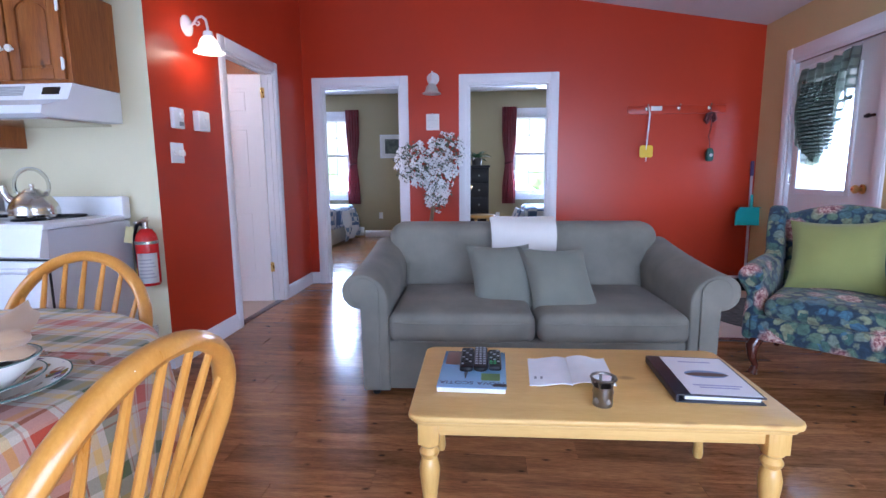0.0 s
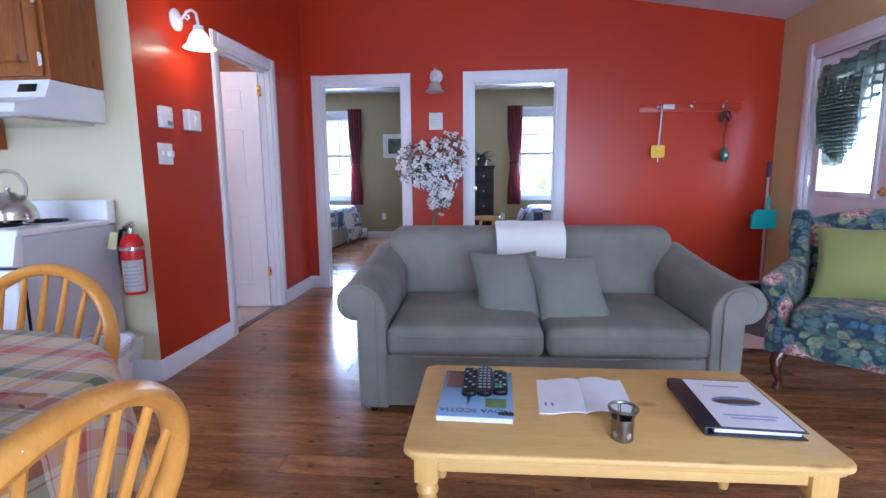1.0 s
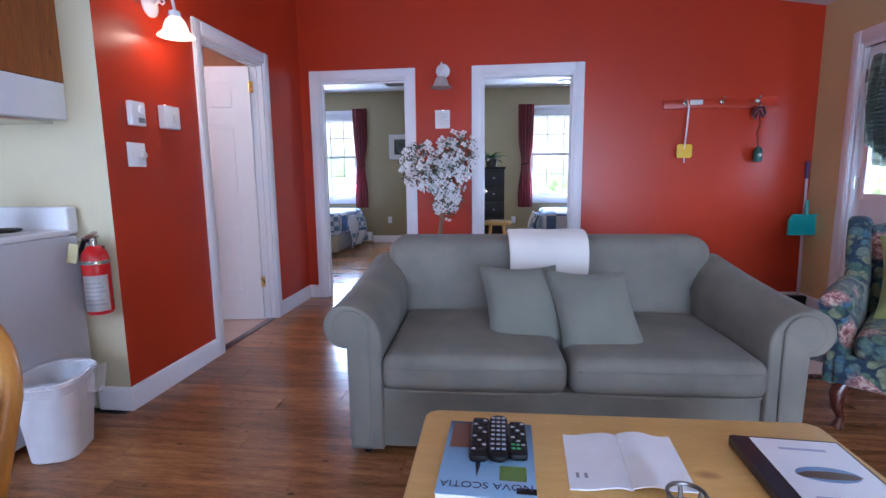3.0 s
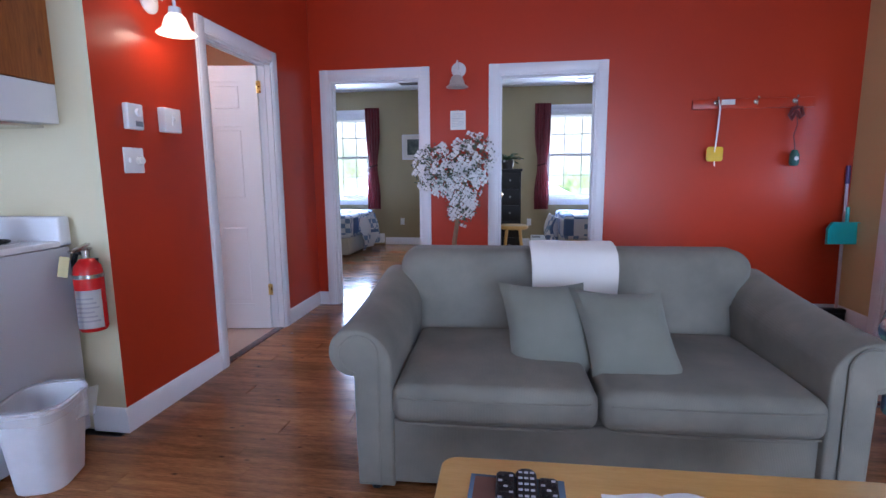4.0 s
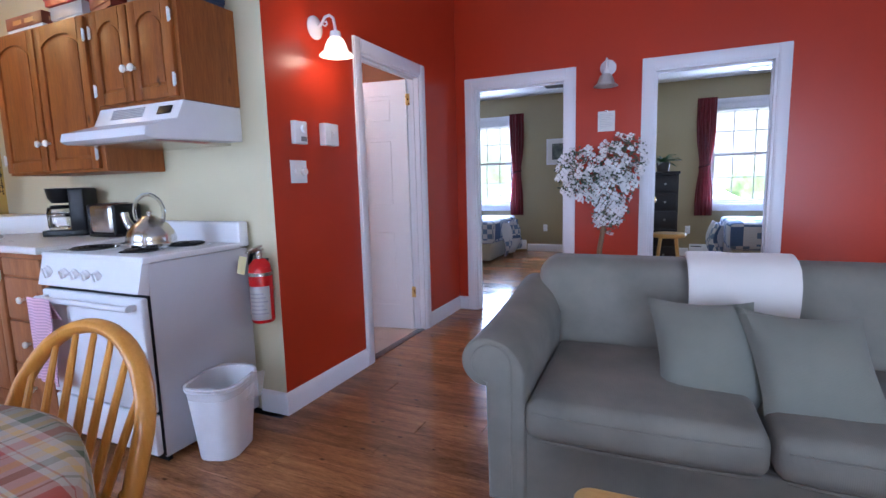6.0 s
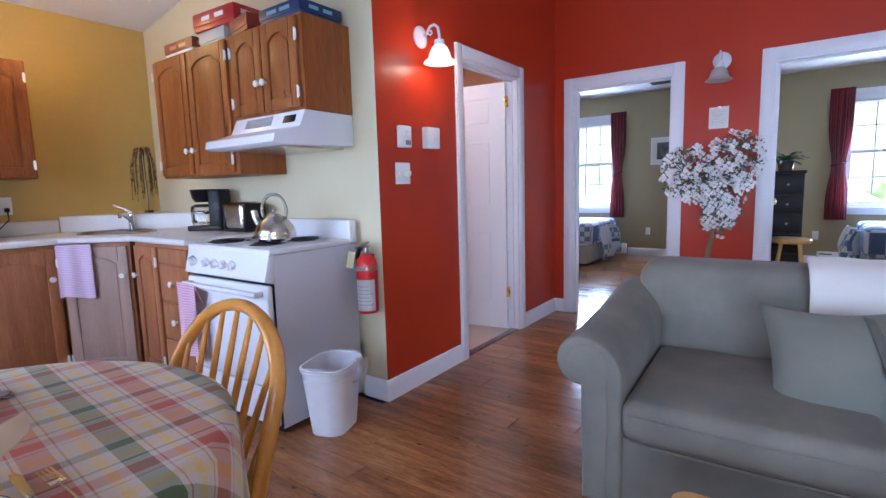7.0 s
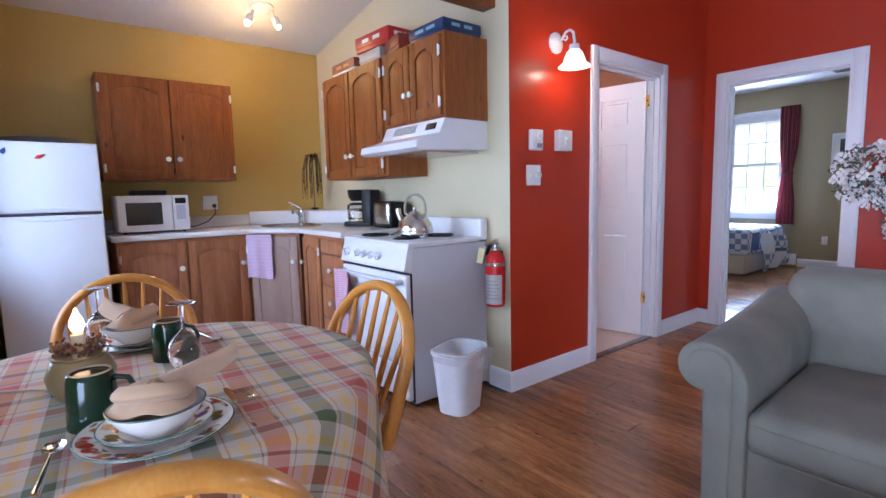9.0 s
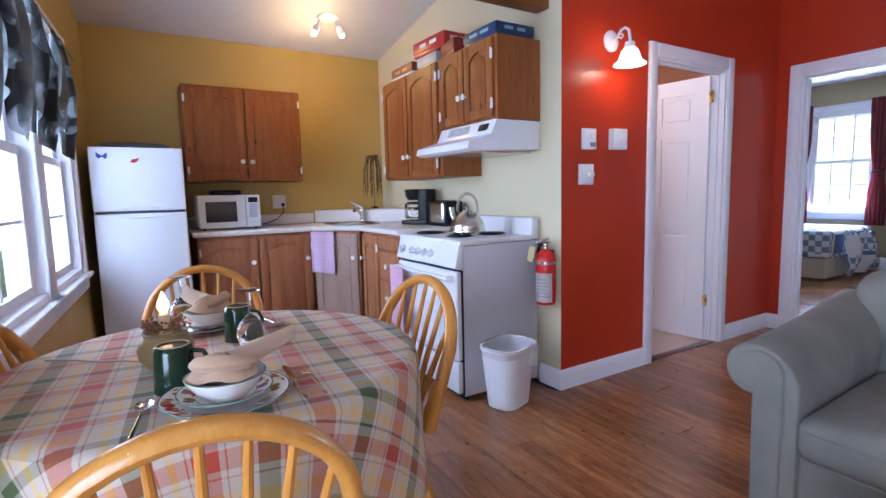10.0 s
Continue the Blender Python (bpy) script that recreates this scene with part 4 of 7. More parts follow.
# ---- kitchen cabinets ----
def arch_door(x0, x1, z0, z1, arched=True, rise=0.045, sw=0.055, thick=0.02):
    """A door with an arched sunk panel, front at y -thick, local x/z."""
    y1, y0, ym = 0.0, -thick, -thick * 0.5
    bms = [box(x0 + 0.004, x1 - 0.004, ym, y1, z0 + 0.004, z1 - 0.004)]
    bms.append(box(x0, x0 + sw, y0, y1, z0, z1, 0.004))
    bms.append(box(x1 - sw, x1, y0, y1, z0, z1, 0.004))
    bms.append(box(x0 + sw, x1 - sw, y0, y1, z0, z0 + sw, 0.004))
    zs = z1 - sw - (rise if arched else 0)
    a, b = x0 + sw, x1 - sw
    n = 12
    curve = [(a + (b - a) * k / n, zs + (rise * math.sin(math.pi * k / n) ** 0.7 if arched else 0)) for k in range(n + 1)]
    bms.append(prism([(b, z1), (a, z1)] + curve, y0, y1, "y"))
    g = 0.014
    inner = [(b - g, z0 + sw + g), (a + g, z0 + sw + g)] + [(a + g + (b - a - 2 * g) * k / n, zs - g + (rise * math.sin(math.pi * k / n) ** 0.7 if arched else 0)) for k in range(n + 1)]
    bms.append(prism(inner, y0 + 0.004, ym, "y", 0.0035, 2))
    return merge(*bms)


KNOB = [(0, 0), (0.007, 0), (0.007, 0.012), (0.015, 0.016), (0.019, 0.022), (0.016, 0.03), (0, 0.033)]


def cabinet(name, label, m, w, z0, z1, d, doors, mat, drawers=(), group=""):
    """Local x 0..w, front frame at y 0, body back to y d. doors: (x0, x1, z0, z1, knob x, knob z, hinge side -1/1, material)."""
    c = thing(name, label, "cabinet", m, group)
    part("body", box(0, w, 0.0, d, z0, z1, 0.002), mat, c, smooth=False)
    for x0, x1, a, b, kx, kz, hs, dm in doors:
        dr = part("cabinet_door", arch_door(x0, x1, a, b), dm, c)
        part("knob", tf(lathe(KNOB, 16), pose(kx, -0.02, kz, 90)), CERAMIC, dr, "white ceramic knob")
        hx = x0 if hs < 0 else x1
        for hz in (a + 0.07, b - 0.09):
            part("hinge", merge(box(hx - 0.008, hx + 0.008, -0.026, -0.018, hz - 0.025, hz + 0.025, 0.003), tube([(hx, -0.026, hz - 0.03), (hx, -0.026, hz + 0.03)], 0.005)), PLASTIC, dr, "white hinge")
    for x0, x1, a, b, knob in drawers:
        dr = part("drawer", box(x0, x1, -0.02, 0, a, b, 0.004), mat, c)
        if knob:
            part("knob", tf(lathe(KNOB, 16), pose((x0 + x1) / 2, -0.02, (a + b) / 2, 90)), CERAMIC, dr, "white ceramic knob")
    return c


west = lambda y: pose(-3.94, y, 0, 0, 0, 90)
cabinet("wall_cabinet", "amber knotty pine wall cabinet with two arched doors", west(0.85), 0.878, 1.322, 2.05, -WX - 3.94 - 0.002, [(0.014, 0.432, 1.336, 2.036, 0.402, 1.475, -1, PINE), (0.446, 0.864, 1.336, 2.036, 0.476, 1.475, 1, PINE)], PINE, group="kitchen wall cabinets")
cabinet("wall_cabinet", "tall amber pine wall cabinet with two arched doors", pose(-3.44, 2.28, 0), 0.882, 1.302, 2.06, KY - 2.282, [(0.014, 0.415, 1.316, 2.046, 0.385, 1.46, -1, PINE), (0.43, 0.85, 1.316, 2.046, 0.46, 1.46, 1, PINE)], PINE, group="kitchen wall cabinets")
cabinet("wall_cabinet", "short amber pine cabinet above the range hood", pose(-2.556, 2.28, 0), 0.60, 1.60, 2.06, KY - 2.282, [(0.014, 0.285, 1.614, 2.046, 0.262, 1.76, -1, PINE), (0.295, 0.575, 1.614, 2.046, 0.318, 1.76, 1, PINE)], PINE, group="kitchen wall cabinets")
CZ = 0.908
cabinet("base_cabinet", "pine base cabinet with two arched doors", pose(-3.67, 0.86, 0, 0, 0, 90), 0.84, 0.0, CZ, -WX - 3.67 - 0.002, [(0.014, 0.41, 0.11, 0.885, 0.375, 0.70, -1, PINEBASE), (0.425, 0.826, 0.11, 0.885, 0.79, 0.70, 1, PINEBASE)], PINEBASE, group="kitchen base cabinets")
cabinet("base_cabinet", "pale washed-pine corner sink cabinet", pose(-3.665, 1.712, 0, 0, 0, 45), 0.40, 0.0, CZ, 0.32, [(0.016, 0.385, 0.11, 0.885, 0.355, 0.70, -1, PINEPALE)], PINEBASE, group="kitchen base cabinets")
cabinet("base_cabinet", "pine base cabinet with one arched door and four drawers", pose(-3.365, 2.02, 0), 0.68, 0.0, CZ, KY - 2.022, [(0.014, 0.30, 0.11, 0.885, 0.045, 0.70, 1, PINEBASE)], PINEBASE, [(0.33, 0.66, 0.80, 0.885, False), (0.33, 0.66, 0.575, 0.785, True), (0.33, 0.66, 0.345, 0.56, True), (0.33, 0.66, 0.11, 0.33, True)], group="kitchen base cabinets")

outline = [(WX + 0.002, 0.835), (-3.64, 0.835), (-3.64, 1.70), (-3.355, 1.985), (-2.686, 1.985), (-2.686, KY - 0.002), (WX + 0.002, KY - 0.002)]
ctop = thing("countertop", "white laminate countertop with rounded front edge", "countertop")
part("slab", prism(outline, CZ + 0.002, 0.948, "z", 0.012, 4), LAMINATE, ctop)
part("backsplash", box(WX + 0.002, WX + 0.02, 0.84, 1.89, 0.949, 1.04, 0.004), LAMINATE, ctop)
part("backsplash", box(-3.53, -2.69, KY - 0.02, KY - 0.002, 0.949, 1.04, 0.004), LAMINATE, ctop)
part("corner_ledge", prism([(WX + 0.004, 1.90), (-3.54, KY - 0.004), (WX + 0.004, KY - 0.004)], 0.949, 1.062, "z", 0.006), LAMINATE, ctop)

sk = thing("sink", "oval stainless steel sink in the corner counter", "sink", pose(-3.70, 2.06, 0.949, 0, 0, 45))
part("rim", merge(*[tube([(0.235 * math.cos(2 * math.pi * k / 40), 0.16 * math.sin(2 * math.pi * k / 40), 0.004) for k in range(40)], 0.009, 8, closed=True)]), STEEL, sk)
part("bowl", tf(lathe([(0, 0.0015), (0.7, 0.0018), (0.92, 0.004), (1.0, 0.007)], 40), Matrix.Diagonal((0.235, 0.16, 1, 1))), STEEL, sk)
fc = thing("faucet", "chrome single-lever kitchen faucet", "faucet", pose(-3.86, 2.22, 0.949, 0, 0, 45))
part("base_plate", prism(rounded(-0.10, 0.10, -0.025, 0.025, 0.02), 0, 0.012, "z", 0.003), CHROME, fc)
part("body", lathe([(0, 0.01), (0.024, 0.01), (0.022, 0.09), (0.025, 0.10), (0.022, 0.12), (0, 0.125)], 20), CHROME, fc)
part("spout", tube([(0, 0, 0.06), (0, -0.05, 0.085), (0, -0.13, 0.115), (0, -0.17, 0.12), (0, -0.18, 0.10)], 0.011, 10), CHROME, fc)
part("lever", tube([(0, 0, 0.125), (-0.03, -0.01, 0.15), (-0.10, -0.03, 0.185)], [0.012, 0.009, 0.008], 8), CHROME, fc)


def towel(name, label, m, w, h, color, stripes, cat="towel"):
    s = Nodes(name + "_cotton", 0.95)
    wv = s.n("ShaderNodeTexWave", Vector=s.vec(), Scale=stripes, Distortion=0.2)
    wv.bands_direction = "Z"
    s.color(s.ramp(wv.outputs["Color"], [(0.3, color), (0.7, shade(color, 1.35))]))
    s.bump(s.noise(s.vec(), 500, 2), 0.4)
    bm = bmesh.new()
    rows = []
    for j in range(13):
        z = -h * j / 12
        rows.append([bm.verts.new((w * (i / 10 - 0.5) * (1 + 0.05 * j / 12), 0.012 * math.sin(i * 1.1 + 0.5) * (0.3 + j / 14) - 0.008, z + 0.01 * math.sin(i * 0.6) * j / 12)) for i in range(11)])
    rows.insert(0, [bm.verts.new((v.co.x, 0.03, -0.10)) for v in rows[0]])
    for a, b in zip(rows, rows[1:]):
        for i in range(10):
            bm.faces.new((a[i], a[i + 1], b[i + 1], b[i]))
    bmesh.ops.recalc_face_normals(bm, faces=bm.faces)
    bmesh.ops.solidify(bm, geom=bm.faces[:], thickness=0.004)
    ob = tagged(part("dish_towel", bm, s.mat), label, cat, "dish towels")
    ob.matrix_world = m


towel("pink", "pink dish towel hanging over the sink cabinet door", pose(-3.575, 1.756, 0.905, 0, 0, 45), 0.20, 0.33, (0.55, 0.40, 0.52), 30)
towel("striped", "pink striped dish towel hanging on the oven handle", pose(-2.575, STY - 0.062, 0.728), 0.19, 0.40, (0.55, 0.34, 0.42), 22)

# range hood
hd = thing("range_hood", "white range hood with a vent grille and dark switch", "range hood")
part("body", prism([(KY - 0.002, 1.598), (2.275, 1.598), (2.235, 1.515), (2.085, 1.468), (2.075, 1.43), (2.10, 1.418), (KY - 0.002, 1.432)], -2.554, -1.957, "x", 0.006), ENAMEL, hd)
slope_m = Matrix.Translation((-2.30, 2.2525, 1.558)) @ pose(0, 0, 0, -25)
for k in range(6):
    part("vent_slat", tf(box(-0.13, 0.10, -0.003, 0.001, -0.022 + k * 0.009, -0.018 + k * 0.009), slope_m), plain("grey_vent", (0.35, 0.35, 0.36), 0.5) if k == 0 else bpy.data.materials["grey_vent"], hd)
part("switch", tf(box(0.20, 0.29, -0.004, 0.002, -0.02, 0.02, 0.002), slope_m), BLACK, hd)
part("filter", box(-2.50, -2.0, 2.15, 2.56, 1.412, 1.424), STEEL, hd)

# counter appliances
mw = thing("microwave", "white countertop microwave with a dark window", "microwave", pose(-3.80, 0.895, 0.95, 0, 0, 90))
part("body", box(0, 0.445, 0.012, 0.36, 0.012, 0.265, 0.01, 3), ENAMEL, mw)
dr = part("door", box(0.002, 0.335, -0.008, 0.014, 0.014, 0.263, 0.008, 3), ENAMEL, mw)
part("door_window", box(0.05, 0.27, -0.011, -0.006, 0.06, 0.215, 0.004), plain("microwave_glass", (0.045, 0.04, 0.038), 0.12), dr)
cpn = part("control_panel", box(0.338, 0.443, -0.006, 0.014, 0.014, 0.263, 0.006), ENAMEL, mw)
part("display", box(0.355, 0.425, -0.009, -0.005, 0.205, 0.245, 0.003), BLACK, cpn)
part("keypad", box(0.36, 0.42, -0.008, -0.005, 0.09, 0.195, 0.002), plain("grey_keypad", (0.50, 0.52, 0.60), 0.4), cpn)
for k in range(4):
    part("foot", box(0.03 + 0.37 * (k % 2), 0.05 + 0.37 * (k % 2), 0.03 + 0.28 * (k // 2), 0.05 + 0.28 * (k // 2), 0, 0.014), BLACK, mw)
tagged(part("tray", prism(rounded(-4.08, -3.86, 1.0, 1.22, 0.03), 1.217, 1.252, "z", 0.01), BLACK), "low black tray on top of the microwave", "tray")

cm = thing("coffee_maker", "black drip coffee maker with glass carafe", "coffee maker", pose(-3.20, 2.44, 0.95, 0, 0, -56) @ Matrix.Scale(0.95, 4))
part("base", prism(rounded(-0.085, 0.085, -0.14, 0.12, 0.03), 0, 0.035, "z", 0.006), BLACK, cm)
part("tower", box(-0.085, 0.085, 0.03, 0.12, 0.03, 0.29, 0.012, 3), BLACK, cm)
part("filter_basket", lathe([(0, 0.20), (0.055, 0.20), (0.075, 0.23), (0.085, 0.29), (0, 0.292)], 24, 0, -0.04), BLACK, cm)
cf = part("carafe", lathe([(0, 0.038), (0.06, 0.038), (0.07, 0.06), (0.07, 0.12), (0.05, 0.165), (0.052, 0.17), (0.047, 0.17), (0.066, 0.12), (0.066, 0.062), (0, 0.045)], 24, 0, -0.06), CRYSTAL, cm)
part("lid", lathe([(0, 0.168), (0.054, 0.168), (0.05, 0.185), (0, 0.19)], 20, 0, -0.06), BLACK, cf)
part("band", lathe([(0.071, 0.115), (0.073, 0.118), (0.073, 0.13), (0.068, 0.135)], 24, 0, -0.06), STEEL, cf)
part("handle", tube([(-0.03, -0.115, 0.165), (-0.045, -0.15, 0.165), (-0.05, -0.16, 0.13), (-0.045, -0.15, 0.08), (-0.03, -0.12, 0.07)], 0.009, 8), BLACK, cf)

ts = thing("toaster", "brushed steel two-slot toaster with black ends", "toaster", pose(-2.84, 2.465, 0.95))
part("body", box(-0.10, 0.10, -0.085, 0.085, 0.015, 0.185, 0.03, 5), STEEL, ts)
part("end_cap", merge(box(0.095, 0.125, -0.08, 0.08, 0.012, 0.18, 0.02, 4), box(0.12, 0.135, -0.02, 0.02, 0.11, 0.125, 0.004)), BLACK, ts)
part("end_cap", box(-0.125, -0.095, -0.08, 0.08, 0.012, 0.18, 0.02, 4), BLACK, ts)
part("base", box(-0.115, 0.115, -0.08, 0.08, 0.0, 0.016, 0.004), BLACK, ts)
for y in (-0.03, 0.03):
    part("slot", box(-0.075, 0.075, y - 0.012, y + 0.012, 0.183, 0.187), BLACK, ts)

kt = thing("kettle", "brushed steel whistling kettle with an arched handle", "kettle", pose(-2.20, 2.228, 0.942, 0, 0, 18))
part("body", lathe([(0, 0), (0.098, 0), (0.108, 0.012), (0.105, 0.022), (0.108, 0.03), (0.098, 0.065), (0.075, 0.10), (0.045, 0.122), (0.04, 0.127), (0, 0.128)], 36), STEEL, kt)
part("lid", lathe([(0, 0.126), (0.04, 0.126), (0.03, 0.138), (0.008, 0.142), (0.012, 0.152), (0.012, 0.16), (0, 0.165)], 24), STEEL, kt)
part("spout", tube([(-0.075, 0, 0.07), (-0.105, 0, 0.095), (-0.12, 0, 0.12), (-0.128, 0, 0.155)], [0.026, 0.02, 0.017, 0.018], 12), STEEL, kt)
part("handle", tube([(0.075 * math.cos(radians(a)), 0, 0.155 + 0.085 * math.sin(radians(a))) for a in range(-35, 216, 14)], 0.0085, 10), glass_mat("frosted_handle", 0.25, 1.3, (0.8, 0.8, 0.8)), kt)
for sx in (-1, 1):
    part("bracket", tube([(sx * 0.055, 0, 0.105), (sx * 0.062, 0, 0.125)], 0.008), STEEL, kt)

ot = thing("outlet", "white double wall outlet with a black plug and cord", "outlet", pose(WX + 0.001, 1.59, 1.15, 0, 0, 90))
part("plate", box(-0.058, 0.058, -0.007, 0, -0.058, 0.058, 0.003), PLASTIC, ot)
part("plug", box(0.012, 0.038, -0.035, -0.006, -0.04, -0.012, 0.005), BLACK, ot)
part("cord", tube([(0.025, -0.03, -0.035), (0.02, -0.06, -0.09), (-0.04, -0.07, -0.15), (-0.14, -0.07, -0.185), (-0.24, -0.06, -0.19)], 0.004, 6), BLACK, ot)

# wire tree
wt = thing("wire_tree", "weeping wire tree with small dark leaves on a block", "decoration", pose(-3.99, 2.40, 1.064))
part("block", box(-0.035, 0.035, -0.02, 0.02, 0, 0.02, 0.003), MAHOG, wt)
DARKLEAF = plain("dark_leaf", (0.05, 0.04, 0.02), 0.6)
part("stem", tube([(0, 0, 0.02), (0.004, 0, 0.2), (-0.004, 0, 0.38), (0, 0, 0.48)], 0.005, 6), MAHOG, wt)
rng = random.Random(4)
lv = bmesh.new()
for k in range(26):
    a = rng.uniform(0, 6.28)
    r = rng.uniform(0.03, 0.10)
    pts = [(0, 0, 0.46 + rng.uniform(-0.03, 0.03)), (r * 0.6 * math.cos(a), r * 0.6 * math.sin(a), 0.51 - r * 0.3), (r * math.cos(a), r * math.sin(a), 0.44 - r), (r * 1.05 * math.cos(a), r * 1.05 * math.sin(a), rng.uniform(0.08, 0.26))]
    part("branch", tube(pts, 0.0016, 4), MAHOG, wt)
    for j in range(24):
        f = j / 24
        i = 1 if f < 0.3 else 2
        p = Vector(pts[i]).lerp(Vector(pts[i + 1]), rng.random())
        n_ = Vector((rng.uniform(-1, 1), rng.uniform(-1, 1), rng.uniform(-1, 1))).normalized()
        t_ = n_.orthogonal().normalized()
        b_ = n_.cross(t_)
        w_ = 0.0085
        vs = [lv.verts.new(p + t_ * w_ * c + b_ * w_ * 0.6 * d) for c, d in ((1, 0), (0, 1), (-1, 0), (0, -1))]
        lv.faces.new(vs)
tagged(part("leaf", lv, DARKLEAF, wt, smooth=False), kind="stuff")

# boxes on the cabinets
def carton(label, x0, x1, y0, y1, z0, z1, side, topc, rz=0.0, stripe=None):
    cx, cy = (x0 + x1) / 2, (y0 + y1) / 2
    c = thing("game_box", label, "box", pose(cx, cy, z0, 0, 0, rz), "boxes on the cabinets")
    w, d, h = (x1 - x0) / 2, (y1 - y0) / 2, z1 - z0
    part("base", box(-w + 0.004, w - 0.004, -d + 0.004, d - 0.004, 0, h * 0.5, 0.002), side, c)
    part("lid", box(-w, w, -d, d, h * 0.28, h, 0.002), topc, c)
    if stripe:
        for k in (-0.35, 0.3):
            part("print", box(w * k - 0.04, w * k + 0.04, -d - 0.001, -d + 0.001, h * 0.5, h * 0.75), stripe, c, smooth=False)
            part("print", box(w - 0.001, w + 0.001, d * k - 0.03, d * k + 0.03, h * 0.5, h * 0.75), stripe, c, smooth=False)


PAPER = plain("white_card", (0.75, 0.73, 0.70), 0.6)
carton("flat brown and white game box on the cabinet", -3.33, -2.99, 2.30, 2.50, 2.062, 2.15, PAPER, plain("brown_card", (0.22, 0.06, 0.03), 0.4), 0, plain("orange_print", (0.55, 0.28, 0.1), 0.4))
carton("silver cardboard box under a red game box", -2.93, -2.66, 2.31, 2.5, 2.062, 2.148, plain("silver_card", (0.45, 0.42, 0.38), 0.35), bpy.data.materials["silver_card"])
carton("red game box with pale printing", -2.95, -2.56, 2.30, 2.54, 2.150, 2.25, plain("red_card", (0.42, 0.02, 0.018), 0.35), bpy.data.materials["red_card"], 3, PAPER)
carton("small dark red box leaning beside the others", -2.60, -2.36, 2.29, 2.42, 2.062, 2.15, plain("maroon_card", (0.20, 0.025, 0.015), 0.35), bpy.data.materials["maroon_card"], -12)
carton("flat dark blue game box with pale printing", -2.30, -1.975, 2.29, 2.57, 2.062, 2.135, plain("navy_card", (0.012, 0.03, 0.09), 0.35), bpy.data.materials["navy_card"], 0, plain("pale_blue_print", (0.2, 0.4, 0.5), 0.4))

# ceiling spots
sp = thing("ceiling_light", "white two-spot ceiling light, lit", "lamp", Matrix.Translation((-3.62, 1.90, ceil_z(-3.62))) @ pose(0, 0, 0, 0, -9.4, 0))
part("base", lathe([(0, 0), (0.085, 0), (0.085, -0.012), (0.05, -0.03), (0, -0.034)], 28), ENAMEL, sp)
GLOW = plain("lit_bulb", (1.0, 0.82, 0.55), 0.4, emit=9)
for (dx, dy), tilt in (((-0.015, -0.06), (28, 8)), ((0.03, 0.06), (-26, 22))):
    m = Matrix.Translation((dx, dy, -0.03)) @ pose(0, 0, 0, -tilt[0], tilt[1], 0)
    h = part("spot_head", tf(lathe([(0, 0.005), (0.012, 0), (0.012, -0.035), (0.026, -0.045), (0.028, -0.10), (0.025, -0.10), (0.022, -0.05), (0, -0.048)], 20), m), ENAMEL, sp)
    part("bulb", tf(lathe([(0, -0.05), (0.018, -0.06), (0.023, -0.11), (0.014, -0.128), (0, -0.132)], 16), m), GLOW, h)

tagged(part("beam", box(-1.985, -1.885, 0.15, KY, 2.215, 2.36, 0.004), PINE), "amber pine tie beam above the kitchen", "beam", kind="structure")

# fridge top and magnets
ty = thing("serving_tray", "round metal tray lying on the refrigerator", "tray", pose(-3.78, 0.53, 1.532))
part("dish", lathe([(0, 0), (0.17, 0), (0.205, 0.026), (0.215, 0.034), (0.205, 0.038), (0.17, 0.014), (0, 0.012)], 40), PEWTER, ty)
for nm, lab, y, z, col, pts in (("magnet", "blue butterfly magnet on the freezer door", 0.347, 1.474, (0.04, 0.09, 0.30), [(0, 0), (0.028, 0.02), (0.03, -0.005), (0.018, -0.02), (0, -0.008), (-0.018, -0.02), (-0.03, -0.005), (-0.028, 0.02)]), ("magnet", "red bird magnet on the freezer door", 0.52, 1.446, (0.6, 0.03, 0.02), [(-0.025, -0.012), (0.0, -0.014), (0.02, 0.0), (0.028, 0.015), (0.01, 0.012), (-0.012, 0.006)])):
    tagged(part(nm, prism([(y + a, z + b) for a, b in pts], -3.494, -3.488, "x", 0.0015), plain(nm + str(y), col, 0.4)), lab, "magnet", "fridge magnets")


# ---- red wall fittings ----
def on_red(y, z):
    return pose(RX + 0.001, y, z, 0, 0, 90)


th = thing("thermostat", "white wall thermostat with dial and small display", "thermostat", on_red(2.805, 1.482))
part("case", box(-0.05, 0.05, -0.03, 0, -0.06, 0.06, 0.006, 3), PLASTIC, th)
part("dial", tf(lathe([(0, 0), (0.02, 0), (0.018, 0.012), (0, 0.014)], 20), pose(0.015, -0.03, 0.02, 90)), PLASTIC, th)
part("display", box(-0.005, 0.04, -0.032, -0.029, -0.045, -0.02), plain("lcd_grey", (0.22, 0.23, 0.25), 0.3), th)
tw = thing("timer_switch", "white boxed wall switch standing proud of the wall", "switch", on_red(3.05, 1.488))
part("case", box(-0.062, 0.062, -0.045, 0, -0.062, 0.062, 0.006, 3), PLASTIC, tw)
part("toggle", merge(box(-0.012, 0.012, -0.05, -0.044, -0.03, 0.03, 0.002), box(-0.006, 0.006, -0.06, -0.048, 0.004, 0.016, 0.002)), PLASTIC, tw)
dm = thing("dimmer_switch", "white wall plate with a round dimmer knob", "switch", on_red(2.795, 1.278))
part("plate", box(-0.062, 0.062, -0.008, 0, -0.06, 0.06, 0.003), PLASTIC, dm)
part("toggle", box(-0.035, -0.02, -0.018, -0.006, -0.01, 0.012, 0.002), PLASTIC, dm)
part("knob", tf(lathe([(0, 0), (0.02, 0), (0.018, 0.02), (0, 0.022)], 20), pose(0.03, -0.008, 0, 90)), CERAMIC, dm)


